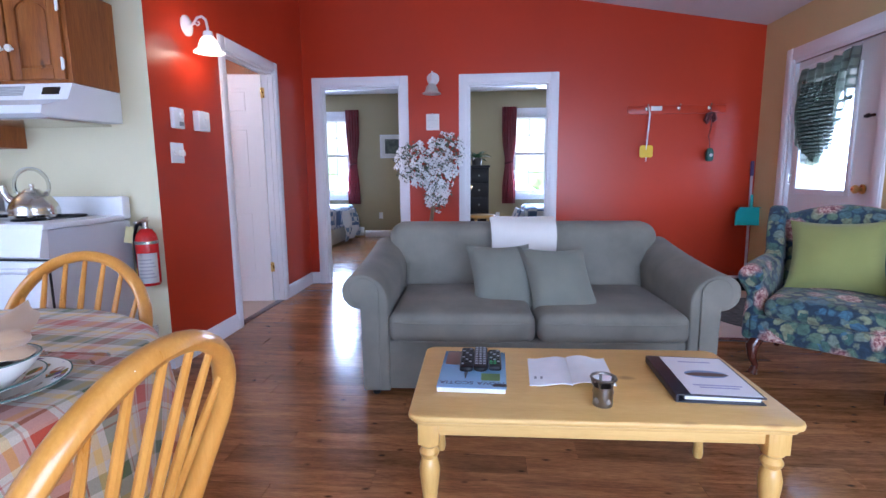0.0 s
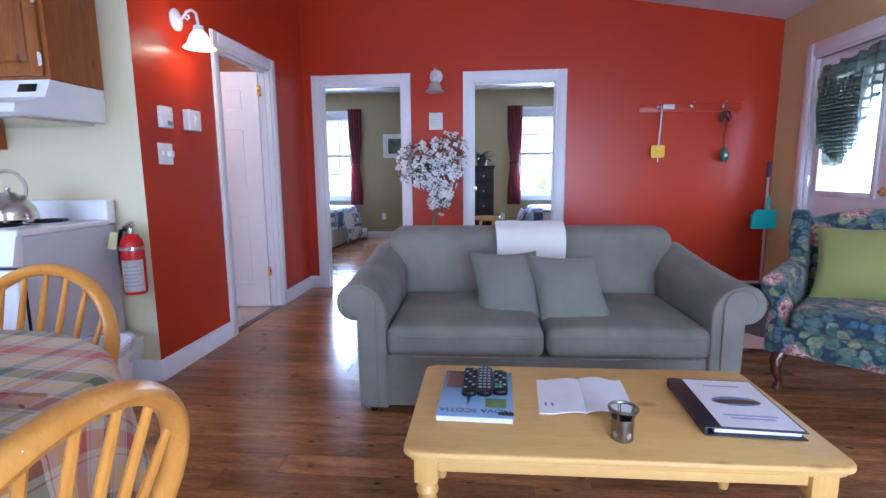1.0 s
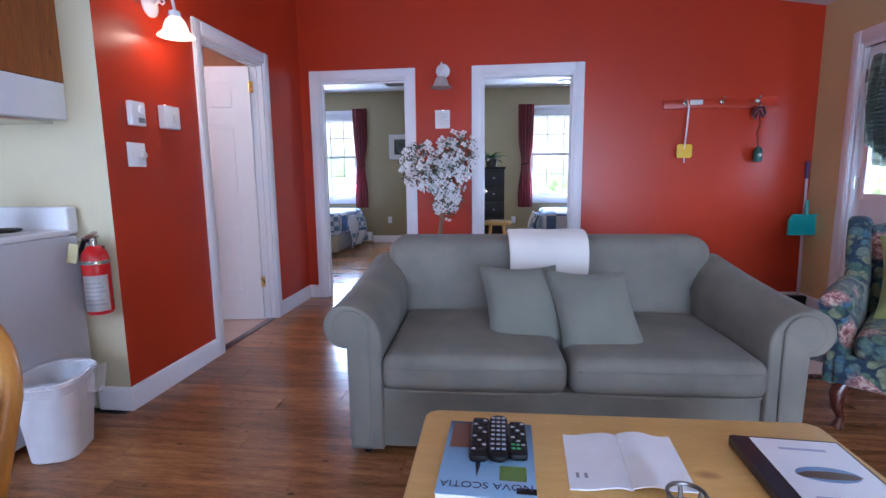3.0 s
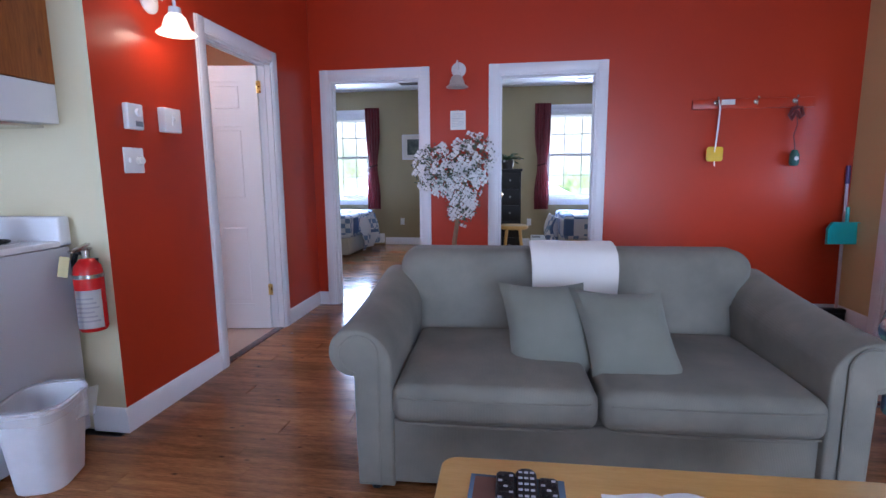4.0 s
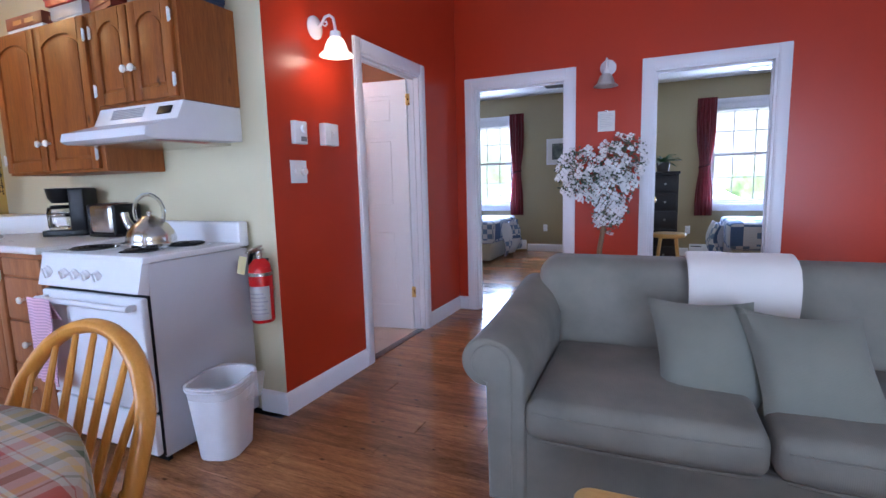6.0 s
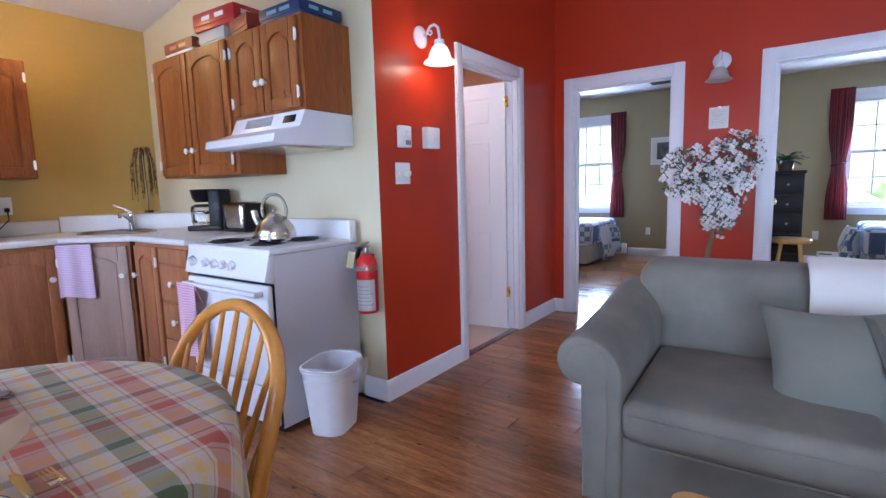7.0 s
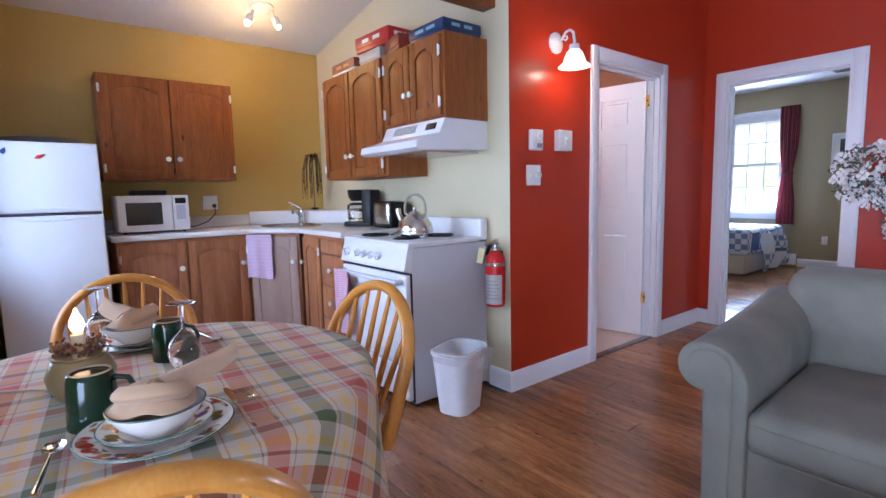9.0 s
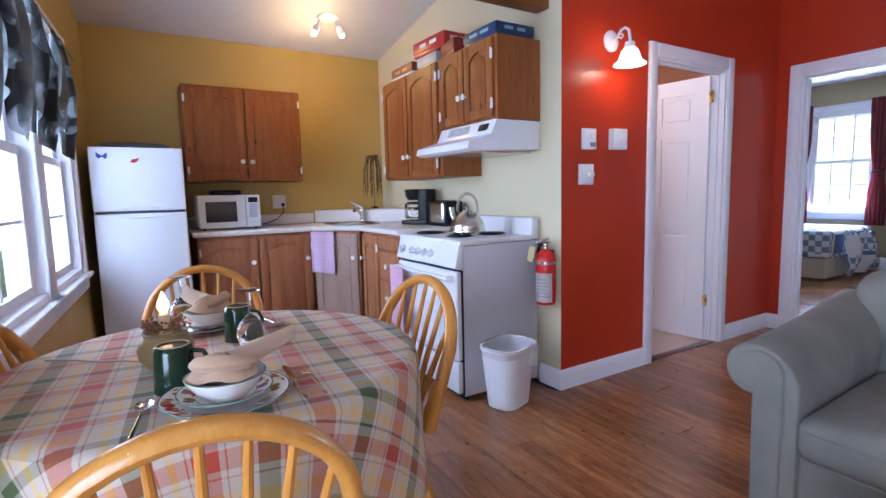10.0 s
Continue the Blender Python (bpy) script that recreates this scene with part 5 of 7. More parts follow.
def sconce(name, label, m, lit):
    s_ = thing(name, label, "lamp", m, "wall lamps")
    part("backplate", tf(lathe([(0, 0), (0.062, 0), (0.062, 0.008), (0.045, 0.02), (0.015, 0.03), (0, 0.032)], 28), pose(0, 0, 0, 90)), ENAMEL, s_)
    arm = [(0, -0.03, 0), (0, -0.05, 0.012), (0, -0.075, 0.045), (0, -0.105, 0.05), (0, -0.13, 0.03), (0, -0.138, -0.02), (0, -0.138, -0.045)]
    part("arm", tube(arm, 0.0085, 10), ENAMEL, s_)
    part("scroll", tube([(0, -0.055, 0.012), (0, -0.075, -0.002), (0, -0.088, 0.008), (0, -0.084, 0.022), (0, -0.074, 0.018)], 0.005, 8), ENAMEL, s_)
    part("cup", lathe([(0, -0.04), (0.028, -0.04), (0.032, -0.07), (0.028, -0.075), (0, -0.075)], 20, 0, -0.138), ENAMEL, s_)
    prof = [(0.03, -0.07), (0.045, -0.085), (0.058, -0.115), (0.064, -0.14), (0.088, -0.158), (0.092, -0.165), (0.086, -0.162), (0.06, -0.144), (0.054, -0.115), (0.041, -0.088), (0.028, -0.074)]
    s2 = Nodes(name + "_shade_glass", 0.35)
    # the unlit lamp's dimness is painted in as a greyer glass colour
    s2.color((0.85, 0.80, 0.72) if lit else (0.45, 0.42, 0.39))
    if lit:
        s2.put(s2.b, "Emission Color", (1.0, 0.83, 0.62, 1)), s2.put(s2.b, "Emission Strength", 1.9)
    sh = part("shade", lathe(prof, 32, 0, -0.138), s2.mat, s_)
    sh.visible_shadow = not lit
    b = part("bulb", lathe([(0, -0.08), (0.014, -0.085), (0.028, -0.125), (0.02, -0.148), (0, -0.155)], 16, 0, -0.138), GLOW if lit else CERAMIC, s_)
    b.visible_shadow = not lit


sconce("wall_lamp", "white wall lamp with a lit bell glass shade", on_red(3.0, 2.062), True)
sconce("wall_lamp_off", "white wall lamp with a bell shade, unlit", pose(-0.457, BY - 0.001, 2.075), False)
nt = thing("notice", "printed white notice pinned to the red wall", "notice", pose(-0.465, BY - 0.003, 1.66))
part("sheet", box(-0.066, 0.066, -0.001, 0.001, -0.08, 0.08), PAPER, nt, smooth=False)
INK = plain("grey_ink", (0.30, 0.30, 0.34), 0.7)
for k in range(9):
    wd = (0.045, 0.05, 0.042, 0.05, 0.03, 0.048, 0.05, 0.045, 0.025)[k]
    part("text_line", box(-0.05, -0.05 + 2 * wd, -0.0016, -0.001, 0.055 - k * 0.0135, 0.057 - k * 0.0135), INK, nt, smooth=False)
part("clip", box(-0.012, 0.012, -0.006, -0.001, 0.074, 0.086, 0.002), STEEL, nt)

rail = thing("hook_rail", "red painted hook rail with three metal hooks", "hook rail", pose(1.88, BY - 0.001, 1.735))
part("board", box(-0.45, 0.45, -0.018, 0, -0.038, 0.038, 0.004), RED, rail)
for x in (-0.275, 0.02, 0.30):
    part("hook", merge(tf(lathe([(0, 0), (0.02, 0), (0.016, 0.006), (0, 0.008)], 16), pose(x, -0.018, 0.012, 90)), tube([(x, -0.02, 0.015), (x, -0.05, 0.02), (x, -0.065, 0.035), (x, -0.06, 0.045)], [0.006, 0.006, 0.007, 0.009], 8), tube([(x, -0.02, 0.005), (x, -0.035, -0.01), (x, -0.045, -0.012), (x, -0.048, 0.0)], 0.005, 8)), STEEL, rail)
tagged(part("card", box(1.645, 1.745, BY - 0.024, BY - 0.020, 1.727, 1.768), PAPER, smooth=False), "blank white card fixed to the hook rail", "card")
sw = thing("fly_swatter", "fly swatter with yellow head and white handle on a hook", "fly swatter", pose(1.612, BY - 0.058, 0))
YEL = plain("yellow_plastic", (0.80, 0.50, 0.03), 0.45)
part("handle", tube([(0, 0, 1.76), (0.012, 0, 1.70), (0.006, 0, 1.55), (-0.006, 0, 1.36)], [0.008, 0.013, 0.014, 0.01], 8, flat=0.35), PLASTIC, sw)
part("head", prism([(a - 0.006, 1.345 + b) for a, b in rounded(-0.062, 0.062, -0.06, 0.055, 0.02)], -0.003, 0.003, "y", 0.001), YEL, sw)
part("hanging_tip", tube([(-0.004, 0, 1.29), (-0.002, 0, 1.245)], 0.004, 6), PLASTIC, sw)
ch = thing("hanging_ornament", "dark red bow ornament with a green bell, hanging on a hook", "ornament", pose(2.182, BY - 0.06, 0))
DRED = cloth("dark_red_ribbon", (0.10, 0.008, 0.008))
part("bow", merge(tube([(0, 0, 1.69), (-0.03, 0, 1.68), (-0.05, 0, 1.63), (-0.035, 0, 1.60), (0, 0, 1.665)], 0.014, 8), tube([(0, 0, 1.69), (0.03, 0, 1.69), (0.045, 0, 1.63), (0.03, 0, 1.61), (0, 0, 1.665)], 0.014, 8)), DRED, ch)
part("cord", tube([(-0.002, 0, 1.75), (0, 0, 1.66), (0.012, 0, 1.56), (-0.008, 0, 1.48), (0.006, 0, 1.41), (0.01, 0, 1.36)], 0.004, 6), DRED, ch)
part("bell", lathe([(0, 1.37), (0.02, 1.365), (0.034, 1.33), (0.036, 1.27), (0.026, 1.245), (0, 1.24)], 18, 0.012, 0), plain("green_enamel", (0.04, 0.12, 0.10), 0.25), ch)
part("face", tf(lathe([(0, 0), (0.016, 0), (0.012, 0.006), (0, 0.007)], 14), pose(0.012, -0.034, 1.30, 90)), PAPER, ch)

# broom and dustpan in the corner
TEAL = plain("teal_plastic", (0.02, 0.45, 0.45), 0.35)
br = thing("broom", "broom with a pale grey pole leaning in the corner", "broom")
part("pole", tube([(2.575, 4.86, 0.10), (2.605, 4.945, 1.15)], 0.0115, 10), plain("lilac_grey_metal", (0.50, 0.46, 0.54), 0.35), br)
part("grip", tube([(2.6, 4.932, 1.10), (2.606, 4.948, 1.24)], 0.016, 10), plain("purple_plastic", (0.05, 0.025, 0.12), 0.4), br)
part("head", box(2.43, 2.63, 4.82, 4.88, 0.08, 0.12, 0.01), BLACK, br)
part("bristles", prism([(2.435, 0.082), (2.625, 0.082), (2.63, 0.0), (2.40, 0.0)], 4.825, 4.875, "y", 0.004), BLACK, br)
dp = thing("dustpan", "teal plastic dustpan clipped to the broom pole", "dustpan", pose(2.572, 4.845, 0.725, -5))
part("pan", merge(prism([(-0.135, -0.09), (0.135, -0.09), (0.13, 0.03), (0.10, 0.075), (-0.10, 0.075), (-0.13, 0.03)], -0.004, 0.0, "y"), prism([(-0.10, 0.075), (0.10, 0.075), (0.13, 0.03), (0.135, -0.09), (0.142, -0.09), (0.138, 0.034), (0.104, 0.083), (-0.104, 0.083), (-0.138, 0.034), (-0.142, -0.09), (-0.135, -0.09), (-0.13, 0.03)], -0.03, 0.0, "y")), TEAL, dp, smooth=False)
part("handle", tube([(0.005, -0.004, 0.08), (0.008, -0.004, 0.20)], 0.013, 8), TEAL, dp)

# fire extinguisher and bin
fx = thing("fire_extinguisher", "red fire extinguisher with label and hose on the cream wall", "fire extinguisher", pose(-1.834, KY - 0.075, 0))
part("cylinder", lathe([(0, 0.525), (0.05, 0.527), (0.057, 0.54), (0.058, 0.78), (0.05, 0.82), (0.03, 0.845), (0.018, 0.85), (0, 0.85)], 32), EXTRED, fx)
PALEINK = plain("pale_grey_ink", (0.52, 0.50, 0.52), 0.7)
lb = bmesh.new()
seg = [(0.0592 * math.sin(radians(a)), -0.0592 * math.cos(radians(a))) for a in range(-25, 86, 10)]
lo, hi = [lb.verts.new((x, y, 0.545)) for x, y in seg], [lb.verts.new((x, y, 0.715)) for x, y in seg]
for i in range(len(seg) - 1):
    lb.faces.new((lo[i], lo[i + 1], hi[i + 1], hi[i]))
bmesh.ops.solidify(lb, geom=lb.faces[:], thickness=0.0006)
lab = part("label", lb, PAPER, fx)
for k in range(6):
    lb = bmesh.new()
    sg = [(0.0598 * math.sin(radians(a)), -0.0598 * math.cos(radians(a))) for a in range(-18, 78 - 10 * (k % 3), 10)]
    lo, hi = [lb.verts.new((x, y, 0.575 + k * 0.02)) for x, y in sg], [lb.verts.new((x, y, 0.582 + k * 0.02)) for x, y in sg]
    for i in range(len(sg) - 1):
        lb.faces.new((lo[i], lo[i + 1], hi[i + 1], hi[i]))
    part("text_line", lb, PALEINK, lab)
part("strap", lathe([(0.0585, 0.765), (0.0605, 0.766), (0.0605, 0.782), (0.0585, 0.783)], 32), STEEL, fx)
part("valve", merge(lathe([(0, 0.85), (0.016, 0.85), (0.016, 0.885), (0, 0.888)], 14), box(-0.012, 0.012, -0.07, 0.025, 0.885, 0.897, 0.003), tf(box(-0.012, 0.012, -0.08, 0.02, 0, 0.012, 0.003), pose(0, 0, 0.9, 14))), STEEL, fx)
part("hose", tube([(-0.015, 0, 0.87), (-0.05, 0.005, 0.875), (-0.075, 0.01, 0.83), (-0.077, 0.01, 0.70), (-0.072, 0.01, 0.62)], 0.011, 10), BLACK, fx)
part("nozzle", tube([(-0.072, 0.01, 0.62), (-0.07, 0.01, 0.565)], 0.012, 10), YEL, fx)
part("tag", tf(box(-0.02, 0.02, -0.001, 0.001, -0.09, 0), pose(-0.045, -0.06, 0.865, 0, 12, 20)), plain("yellow_tag", (0.65, 0.58, 0.30), 0.6), fx)
part("bracket", box(-0.05, -0.01, 0.05, 0.074, 0.60, 0.84), BLACK, fx)

bn = thing("waste_bin", "white plastic waste bin with a clear liner folded over", "bin", pose(-1.815, 2.225, 0, 0, 0, 20))
BIN = plain("white_bin_plastic", (0.80, 0.80, 0.82), 0.4)
def bin_shell(rows, open_top=True):
    bm = bmesh.new()
    rings = []
    for w_, d_, z_ in rows:
        rings.append([bm.verts.new((x, y, z_)) for x, y in rounded(-w_, w_, -d_, d_, min(w_, d_) * 0.72, 8)])
    n_ = len(rings[0])
    for a, b in zip(rings, rings[1:]):
        for i in range(n_):
            bm.faces.new((a[i], a[(i + 1) % n_], b[(i + 1) % n_], b[i]))
    bm.faces.new(rings[0][::-1])
    bmesh.ops.recalc_face_normals(bm, faces=bm.faces)
    return bm
part("shell", bin_shell([(0.085, 0.11, 0.0), (0.09, 0.115, 0.004), (0.118, 0.15, 0.325), (0.125, 0.158, 0.33), (0.125, 0.158, 0.345), (0.115, 0.147, 0.345), (0.088, 0.112, 0.02)]), BIN, bn)
s = Nodes("thin_liner", 0.25)
s.color((0.85, 0.85, 0.87)), s.put(s.b, "Alpha", 0.22)
lin = bin_shell([(0.1185, 0.1505, 0.295), (0.1215, 0.1545, 0.32), (0.128, 0.161, 0.35), (0.118, 0.15, 0.356), (0.105, 0.135, 0.30), (0.095, 0.12, 0.12)])
bmesh.ops.delete(lin, geom=[f for f in lin.faces if len(f.verts) > 4], context="FACES")
for vt in lin.verts:
    vt.co += Vector((noise.noise(vt.co * 23), noise.noise(vt.co * 23 + Vector((5, 0, 0))), noise.noise(vt.co * 19) * 1.2)) * 0.0045
part("liner", lin, s.mat, bn, "clear plastic liner")
part("liner_knot", tf(puff(0.09, 0.13, 0.05, 8, seed=5), pose(0.135, 0.05, 0.29, 0, 15, 70)), s.mat, bn)

# ---- armchair ----
def floral():
    s = Nodes("floral_tapestry", 0.85)
    v = s.vec()
    nz = s.n("ShaderNodeTexNoise", Vector=v, Scale=14.0, Detail=3.0)
    warp = s.n("ShaderNodeVectorMath", i0=nz.outputs["Color"], i1=(0.07, 0.07, 0.07))
    warp.operation = "MULTIPLY"
    vv = s.n("ShaderNodeVectorMath", i0=v, i1=warp.outputs[0])
    def blobs(scale, limit, soft=0.04):
        vo = s.n("ShaderNodeTexVoronoi", Vector=vv.outputs[0], Scale=scale)
        mask = s.ramp(vo.outputs["Distance"], [(limit, (1,) * 3), (limit + soft, (0,) * 3)])
        pick = s.n("ShaderNodeSeparateColor", Color=vo.outputs["Color"]).outputs[0]
        return mask, pick, vo.outputs["Distance"]
    m1, p1, d1 = blobs(20, 0.50, 0.16)
    leaf = s.ramp(p1, [(0.0, (0.05, 0.12, 0.10)), (0.35, (0.13, 0.19, 0.12)), (0.6, (0.05, 0.14, 0.22)), (0.85, (0.25, 0.27, 0.16))])
    col = s.mix(m1, (0.016, 0.04, 0.07), leaf)
    vein = s.noise(vv.outputs[0], 60, 3)
    col = s.mix(0.45, col, s.ramp(vein, [(0.38, (0.12,) * 3), (0.60, (1,) * 3)]), "MULTIPLY")
    m2, p2, d2 = blobs(6.5, 0.36, 0.16)
    keep = s.ramp(p2, [(0.50, (0,) * 3), (0.54, (1,) * 3)])
    fl = s.mix(1.0, m2, keep, "MULTIPLY")
    petal = s.ramp(vein, [(0.35, (0.14, 0.035, 0.045)), (0.5, (0.42, 0.20, 0.18)), (0.62, (0.62, 0.46, 0.38))])
    col = s.mix(fl, col, petal)
    s.color(col)
    s.bump(s.noise(v, 700, 2), 0.4, 0.001)
    s.put(s.b, "Sheen Weight", 0.2)
    return s.mat


FLORAL = floral()
ac = thing("armchair", "wing-back armchair in navy floral tapestry with cabriole legs", "armchair", pose(2.01, 2.80, 0, 0, 0, -38.8))
part("seat_base", box(-0.33, 0.33, -0.32, 0.30, 0.20, 0.34, 0.02, 3), FLORAL, ac)
cu = box(-0.265, 0.265, -0.345, 0.26, 0.335, 0.45, 0.045, 5)
bmesh.ops.subdivide_edges(cu, edges=[e for e in cu.edges if e.calc_length() > 0.2], cuts=5, use_grid_fill=True)
for vt in cu.verts:
    if vt.co.z > 0.40:
        vt.co.z += 0.02 * max(0, 1 - (vt.co.x / 0.27) ** 2) * max(0, 1 - ((vt.co.y + 0.04) / 0.31) ** 2)
part("seat_cushion", cu, FLORAL, ac)
bk = prism([(-0.31, 0.30), (0.31, 0.30), (0.31, 0.83)] + [(0.31 - 0.62 * k / 14, 0.865 + 0.07 * math.sin(math.pi * k / 14)) for k in range(15)] + [(-0.31, 0.83)], 0.20, 0.36, "y", 0.045, 4)
for vt in bk.verts:
    vt.co.y += (vt.co.z - 0.3) * 0.16
part("backrest", bk, FLORAL, ac)
for sx in (-1, 1):
    prof = [(0.36, 0.20), (0.42, 0.60), (0.455, 0.88)] + arc(0.36, 0.86, 0.06, 60, 150, 5) + [(0.235, 0.82), (0.19, 0.74), (0.17, 0.67), (0.10, 0.615), (-0.18, 0.60)] + arc(-0.235, 0.545, 0.062, 85, 250, 8) + [(-0.25, 0.44), (-0.30, 0.34), (-0.31, 0.20)]
    wg = prism(prof, 0.27 * sx, 0.37 * sx, "x", 0.03, 3)
    for vt in wg.verts:
        if vt.co.z > 0.6:
            vt.co.x += sx * 0.035 * (vt.co.z - 0.6) / 0.35
        elif vt.co.z > 0.45 and vt.co.y < -0.1:
            vt.co.x += sx * 0.03
    part("wing", wg, FLORAL, ac)
    part("arm_roll", tube([(sx * 0.345, -0.29, 0.555), (sx * 0.35, -0.1, 0.565), (sx * 0.345, 0.12, 0.58)], [0.062, 0.062, 0.055], 16), FLORAL, ac)
    leg = [(sx * 0.285, -0.275, 0.215), (sx * 0.305, -0.31, 0.16), (sx * 0.30, -0.315, 0.10), (sx * 0.285, -0.30, 0.05), (sx * 0.29, -0.315, 0.02), (sx * 0.295, -0.325, 0.0)]
    part("leg", tube(leg, [0.035, 0.033, 0.022, 0.016, 0.022, 0.024], 12), MAHOG, ac, "dark cherry cabriole leg")
    part("leg", tube([(sx * 0.28, 0.27, 0.21), (sx * 0.29, 0.33, 0.0)], [0.022, 0.016], 10), MAHOG, ac)
op = part("throw_pillow", puff(0.47, 0.43, 0.18, seed=9), GREENCLOTH)
op.matrix_world = pose(2.01, 2.80, 0, 0, 0, -38.8) @ pose(-0.01, 0.10, 0.655, -22, -3, 0)
tagged(op, "olive green cushion leaning in the floral armchair", "pillow")

# ---- flowering tree behind the sofa ----
tr = thing("artificial_tree", "artificial white dogwood tree in a pot behind the sofa", "plant", pose(-0.44, 4.62, 0))
BARK = wood("pale_bark", (0.16, 0.09, 0.05), (0.36, 0.24, 0.15), (9, 9, 1.5), 4, 0.8, 0.0, bump=0.5)
part("pot", lathe([(0, 0), (0.10, 0), (0.13, 0.2), (0.14, 0.22), (0.12, 0.22), (0.115, 0.18), (0, 0.18)], 24), plain("brown_basket", (0.16, 0.09, 0.05), 0.7), tr)
part("trunk", tube([(0, 0, 0.17), (0.012, 0, 0.4), (-0.02, 0, 0.65), (0.01, 0.005, 0.85), (0.025, 0, 1.0)], [0.022, 0.02, 0.02, 0.017, 0.014], 10), BARK, tr)
rng = random.Random(11)
LOBES = [((-0.18, 0, 1.25), (0.19, 0.16, 0.20)), ((0.14, 0, 1.34), (0.18, 0.15, 0.19)), ((0.02, 0, 1.14), (0.23, 0.16, 0.16)), ((0.05, -0.02, 0.97), (0.14, 0.11, 0.12)), ((0.03, 0, 0.87), (0.10, 0.09, 0.09))]
def in_crown():
    c, r = LOBES[rng.choices(range(5), (30, 26, 26, 14, 5))[0]]
    while True:
        d = Vector((rng.uniform(-1, 1), rng.uniform(-1, 1), rng.uniform(-1, 1)))
        if 0.35 < d.length < 1:
            return Vector((c[0] + d.x * r[0], c[1] + d.y * r[1], c[2] + d.z * r[2]))
forks = [Vector((0.01, 0, 0.82)), Vector((0.02, 0, 0.92)), Vector((0.025, 0, 1.0))]
mains = []
for c, r in LOBES[:4]:
    f = rng.choice(forks)
    e_ = Vector(c)
    mid = f.lerp(e_, 0.5) + Vector((rng.uniform(-0.03, 0.03), 0, 0.02))
    part("limb", tube([f, mid, e_, e_ + Vector((rng.uniform(-0.04, 0.04), 0.02, 0.09))], [0.012, 0.009, 0.006, 0.003], 7), BARK, tr)
    mains.append(e_)
tw, lf = bmesh.new(), bmesh.new()
PETAL = plain("white_petal", (0.82, 0.80, 0.80), 0.6)
blos = []
for k in range(2):
    bm = bmesh.new()
    for q in range(4):
        a = q * math.pi / 2 + 0.2
        ca, sa = math.cos(a), math.sin(a)
        r_, w_ = 0.027, 0.013
        pts = [(0.003, 0, 0), (r_ * 0.55, w_, 0.006 + 0.004 * k), (r_, w_ * 0.5, 0.004 + 0.008 * k), (r_, -w_ * 0.5, 0.004 + 0.008 * k), (r_ * 0.55, -w_, 0.006 + 0.004 * k)]
        bm.faces.new([bm.verts.new((x * ca - y * sa, x * sa + y * ca, z)) for x, y, z in pts])
    me = bpy.data.meshes.new("blossom")
    bm.to_mesh(me), bm.free()
    me.materials.append(PETAL)
    blos.append(me)
twigs = []
for k in range(290):
    p = in_crown()
    m0 = min(mains, key=lambda m: (m - p).length)
    if k % 3 == 0:
        twigs.append((m0.lerp(p, 0.2), p))
    ob = new("blossom", blos[k % 2])
    ob.parent = tr
    out = (p - Vector((0.02, 0.05, 1.1))).normalized() + Vector((rng.uniform(-0.6, 0.6), -0.7 + rng.uniform(-0.5, 0.4), rng.uniform(-0.3, 0.5)))
    ob.matrix_local = Matrix.Translation(p) @ out.to_track_quat("Z", "Y").to_matrix().to_4x4() @ Matrix.Scale(rng.uniform(0.9, 1.35), 4)
for a, b in twigs:
    part("twig", tube([a, a.lerp(b, 0.5) + Vector((0, 0, 0.012)), b], [0.004, 0.003, 0.002], 5), BARK, tr)
for k in range(1900):
    p = in_crown()
    n_ = Vector((rng.uniform(-1, 1), rng.uniform(-1, 0.3), rng.uniform(-0.4, 1))).normalized()
    t_ = n_.orthogonal().normalized()
    t_.rotate(Matrix.Rotation(rng.uniform(0, 6.28), 3, n_))
    b_ = n_.cross(t_)
    L, W = rng.uniform(0.018, 0.03), rng.uniform(0.007, 0.011)
    lf.faces.new([lf.verts.new(q) for q in (p, p + t_ * L * 0.5 + b_ * W, p + t_ * L + n_ * 0.004, p + t_ * L * 0.5 - b_ * W)])
s = Nodes("grey_green_leaf", 0.6)
s.color(s.ramp(s.noise(s.vec(), 60, 2), [(0.35, (0.03, 0.055, 0.03)), (0.65, (0.13, 0.17, 0.11))]))
tagged(part("foliage", lf, s.mat, tr, smooth=False), "small grey-green leaves", kind="stuff")

# ---- on the coffee table ----
TZ = 0.4205
bk = thing("magazine", "travel magazine with blue cover on the coffee table", "magazine", pose(0.03, 1.625, TZ, 0, 0, 179))
part("pages", box(-0.112, 0.114, -0.167, 0.167, 0.001, 0.017), PAPER, bk, smooth=False)
s = Nodes("blue_cover", 0.25)
sep = s.n("ShaderNodeSeparateXYZ", Vector=s.coord.outputs["Object"])
g = s.n("ShaderNodeMapRange", Value=sep.outputs["Y"], From_Min=-0.17, From_Max=0.17)
s.color(s.ramp(g.outputs[0], [(0.0, (0.10, 0.16, 0.22)), (0.35, (0.16, 0.30, 0.48)), (1.0, (0.33, 0.55, 0.80))]))
cv = part("cover", box(-0.116, 0.116, -0.17, 0.17, 0.0172, 0.0185), s.mat, bk, smooth=False)
part("cover_photo", merge(box(0.02, 0.105, -0.16, -0.03, 0.0186, 0.0189), box(-0.02, 0.04, -0.12, -0.07, 0.0187, 0.0191)), plain("photo_brown", (0.16, 0.08, 0.06), 0.3), cv, smooth=False)
part("cover_photo", prism([(0.02, -0.16), (0.035, -0.16), (0.03, 0.05), (0.025, 0.10), (0.018, 0.05)], 0.0190, 0.0193), plain("photo_dark", (0.03, 0.03, 0.05), 0.3), cv, smooth=False)
part("cover_photo", box(-0.095, -0.03, 0.045, 0.105, 0.0186, 0.0189), plain("photo_green", (0.12, 0.22, 0.06), 0.3), cv, smooth=False)
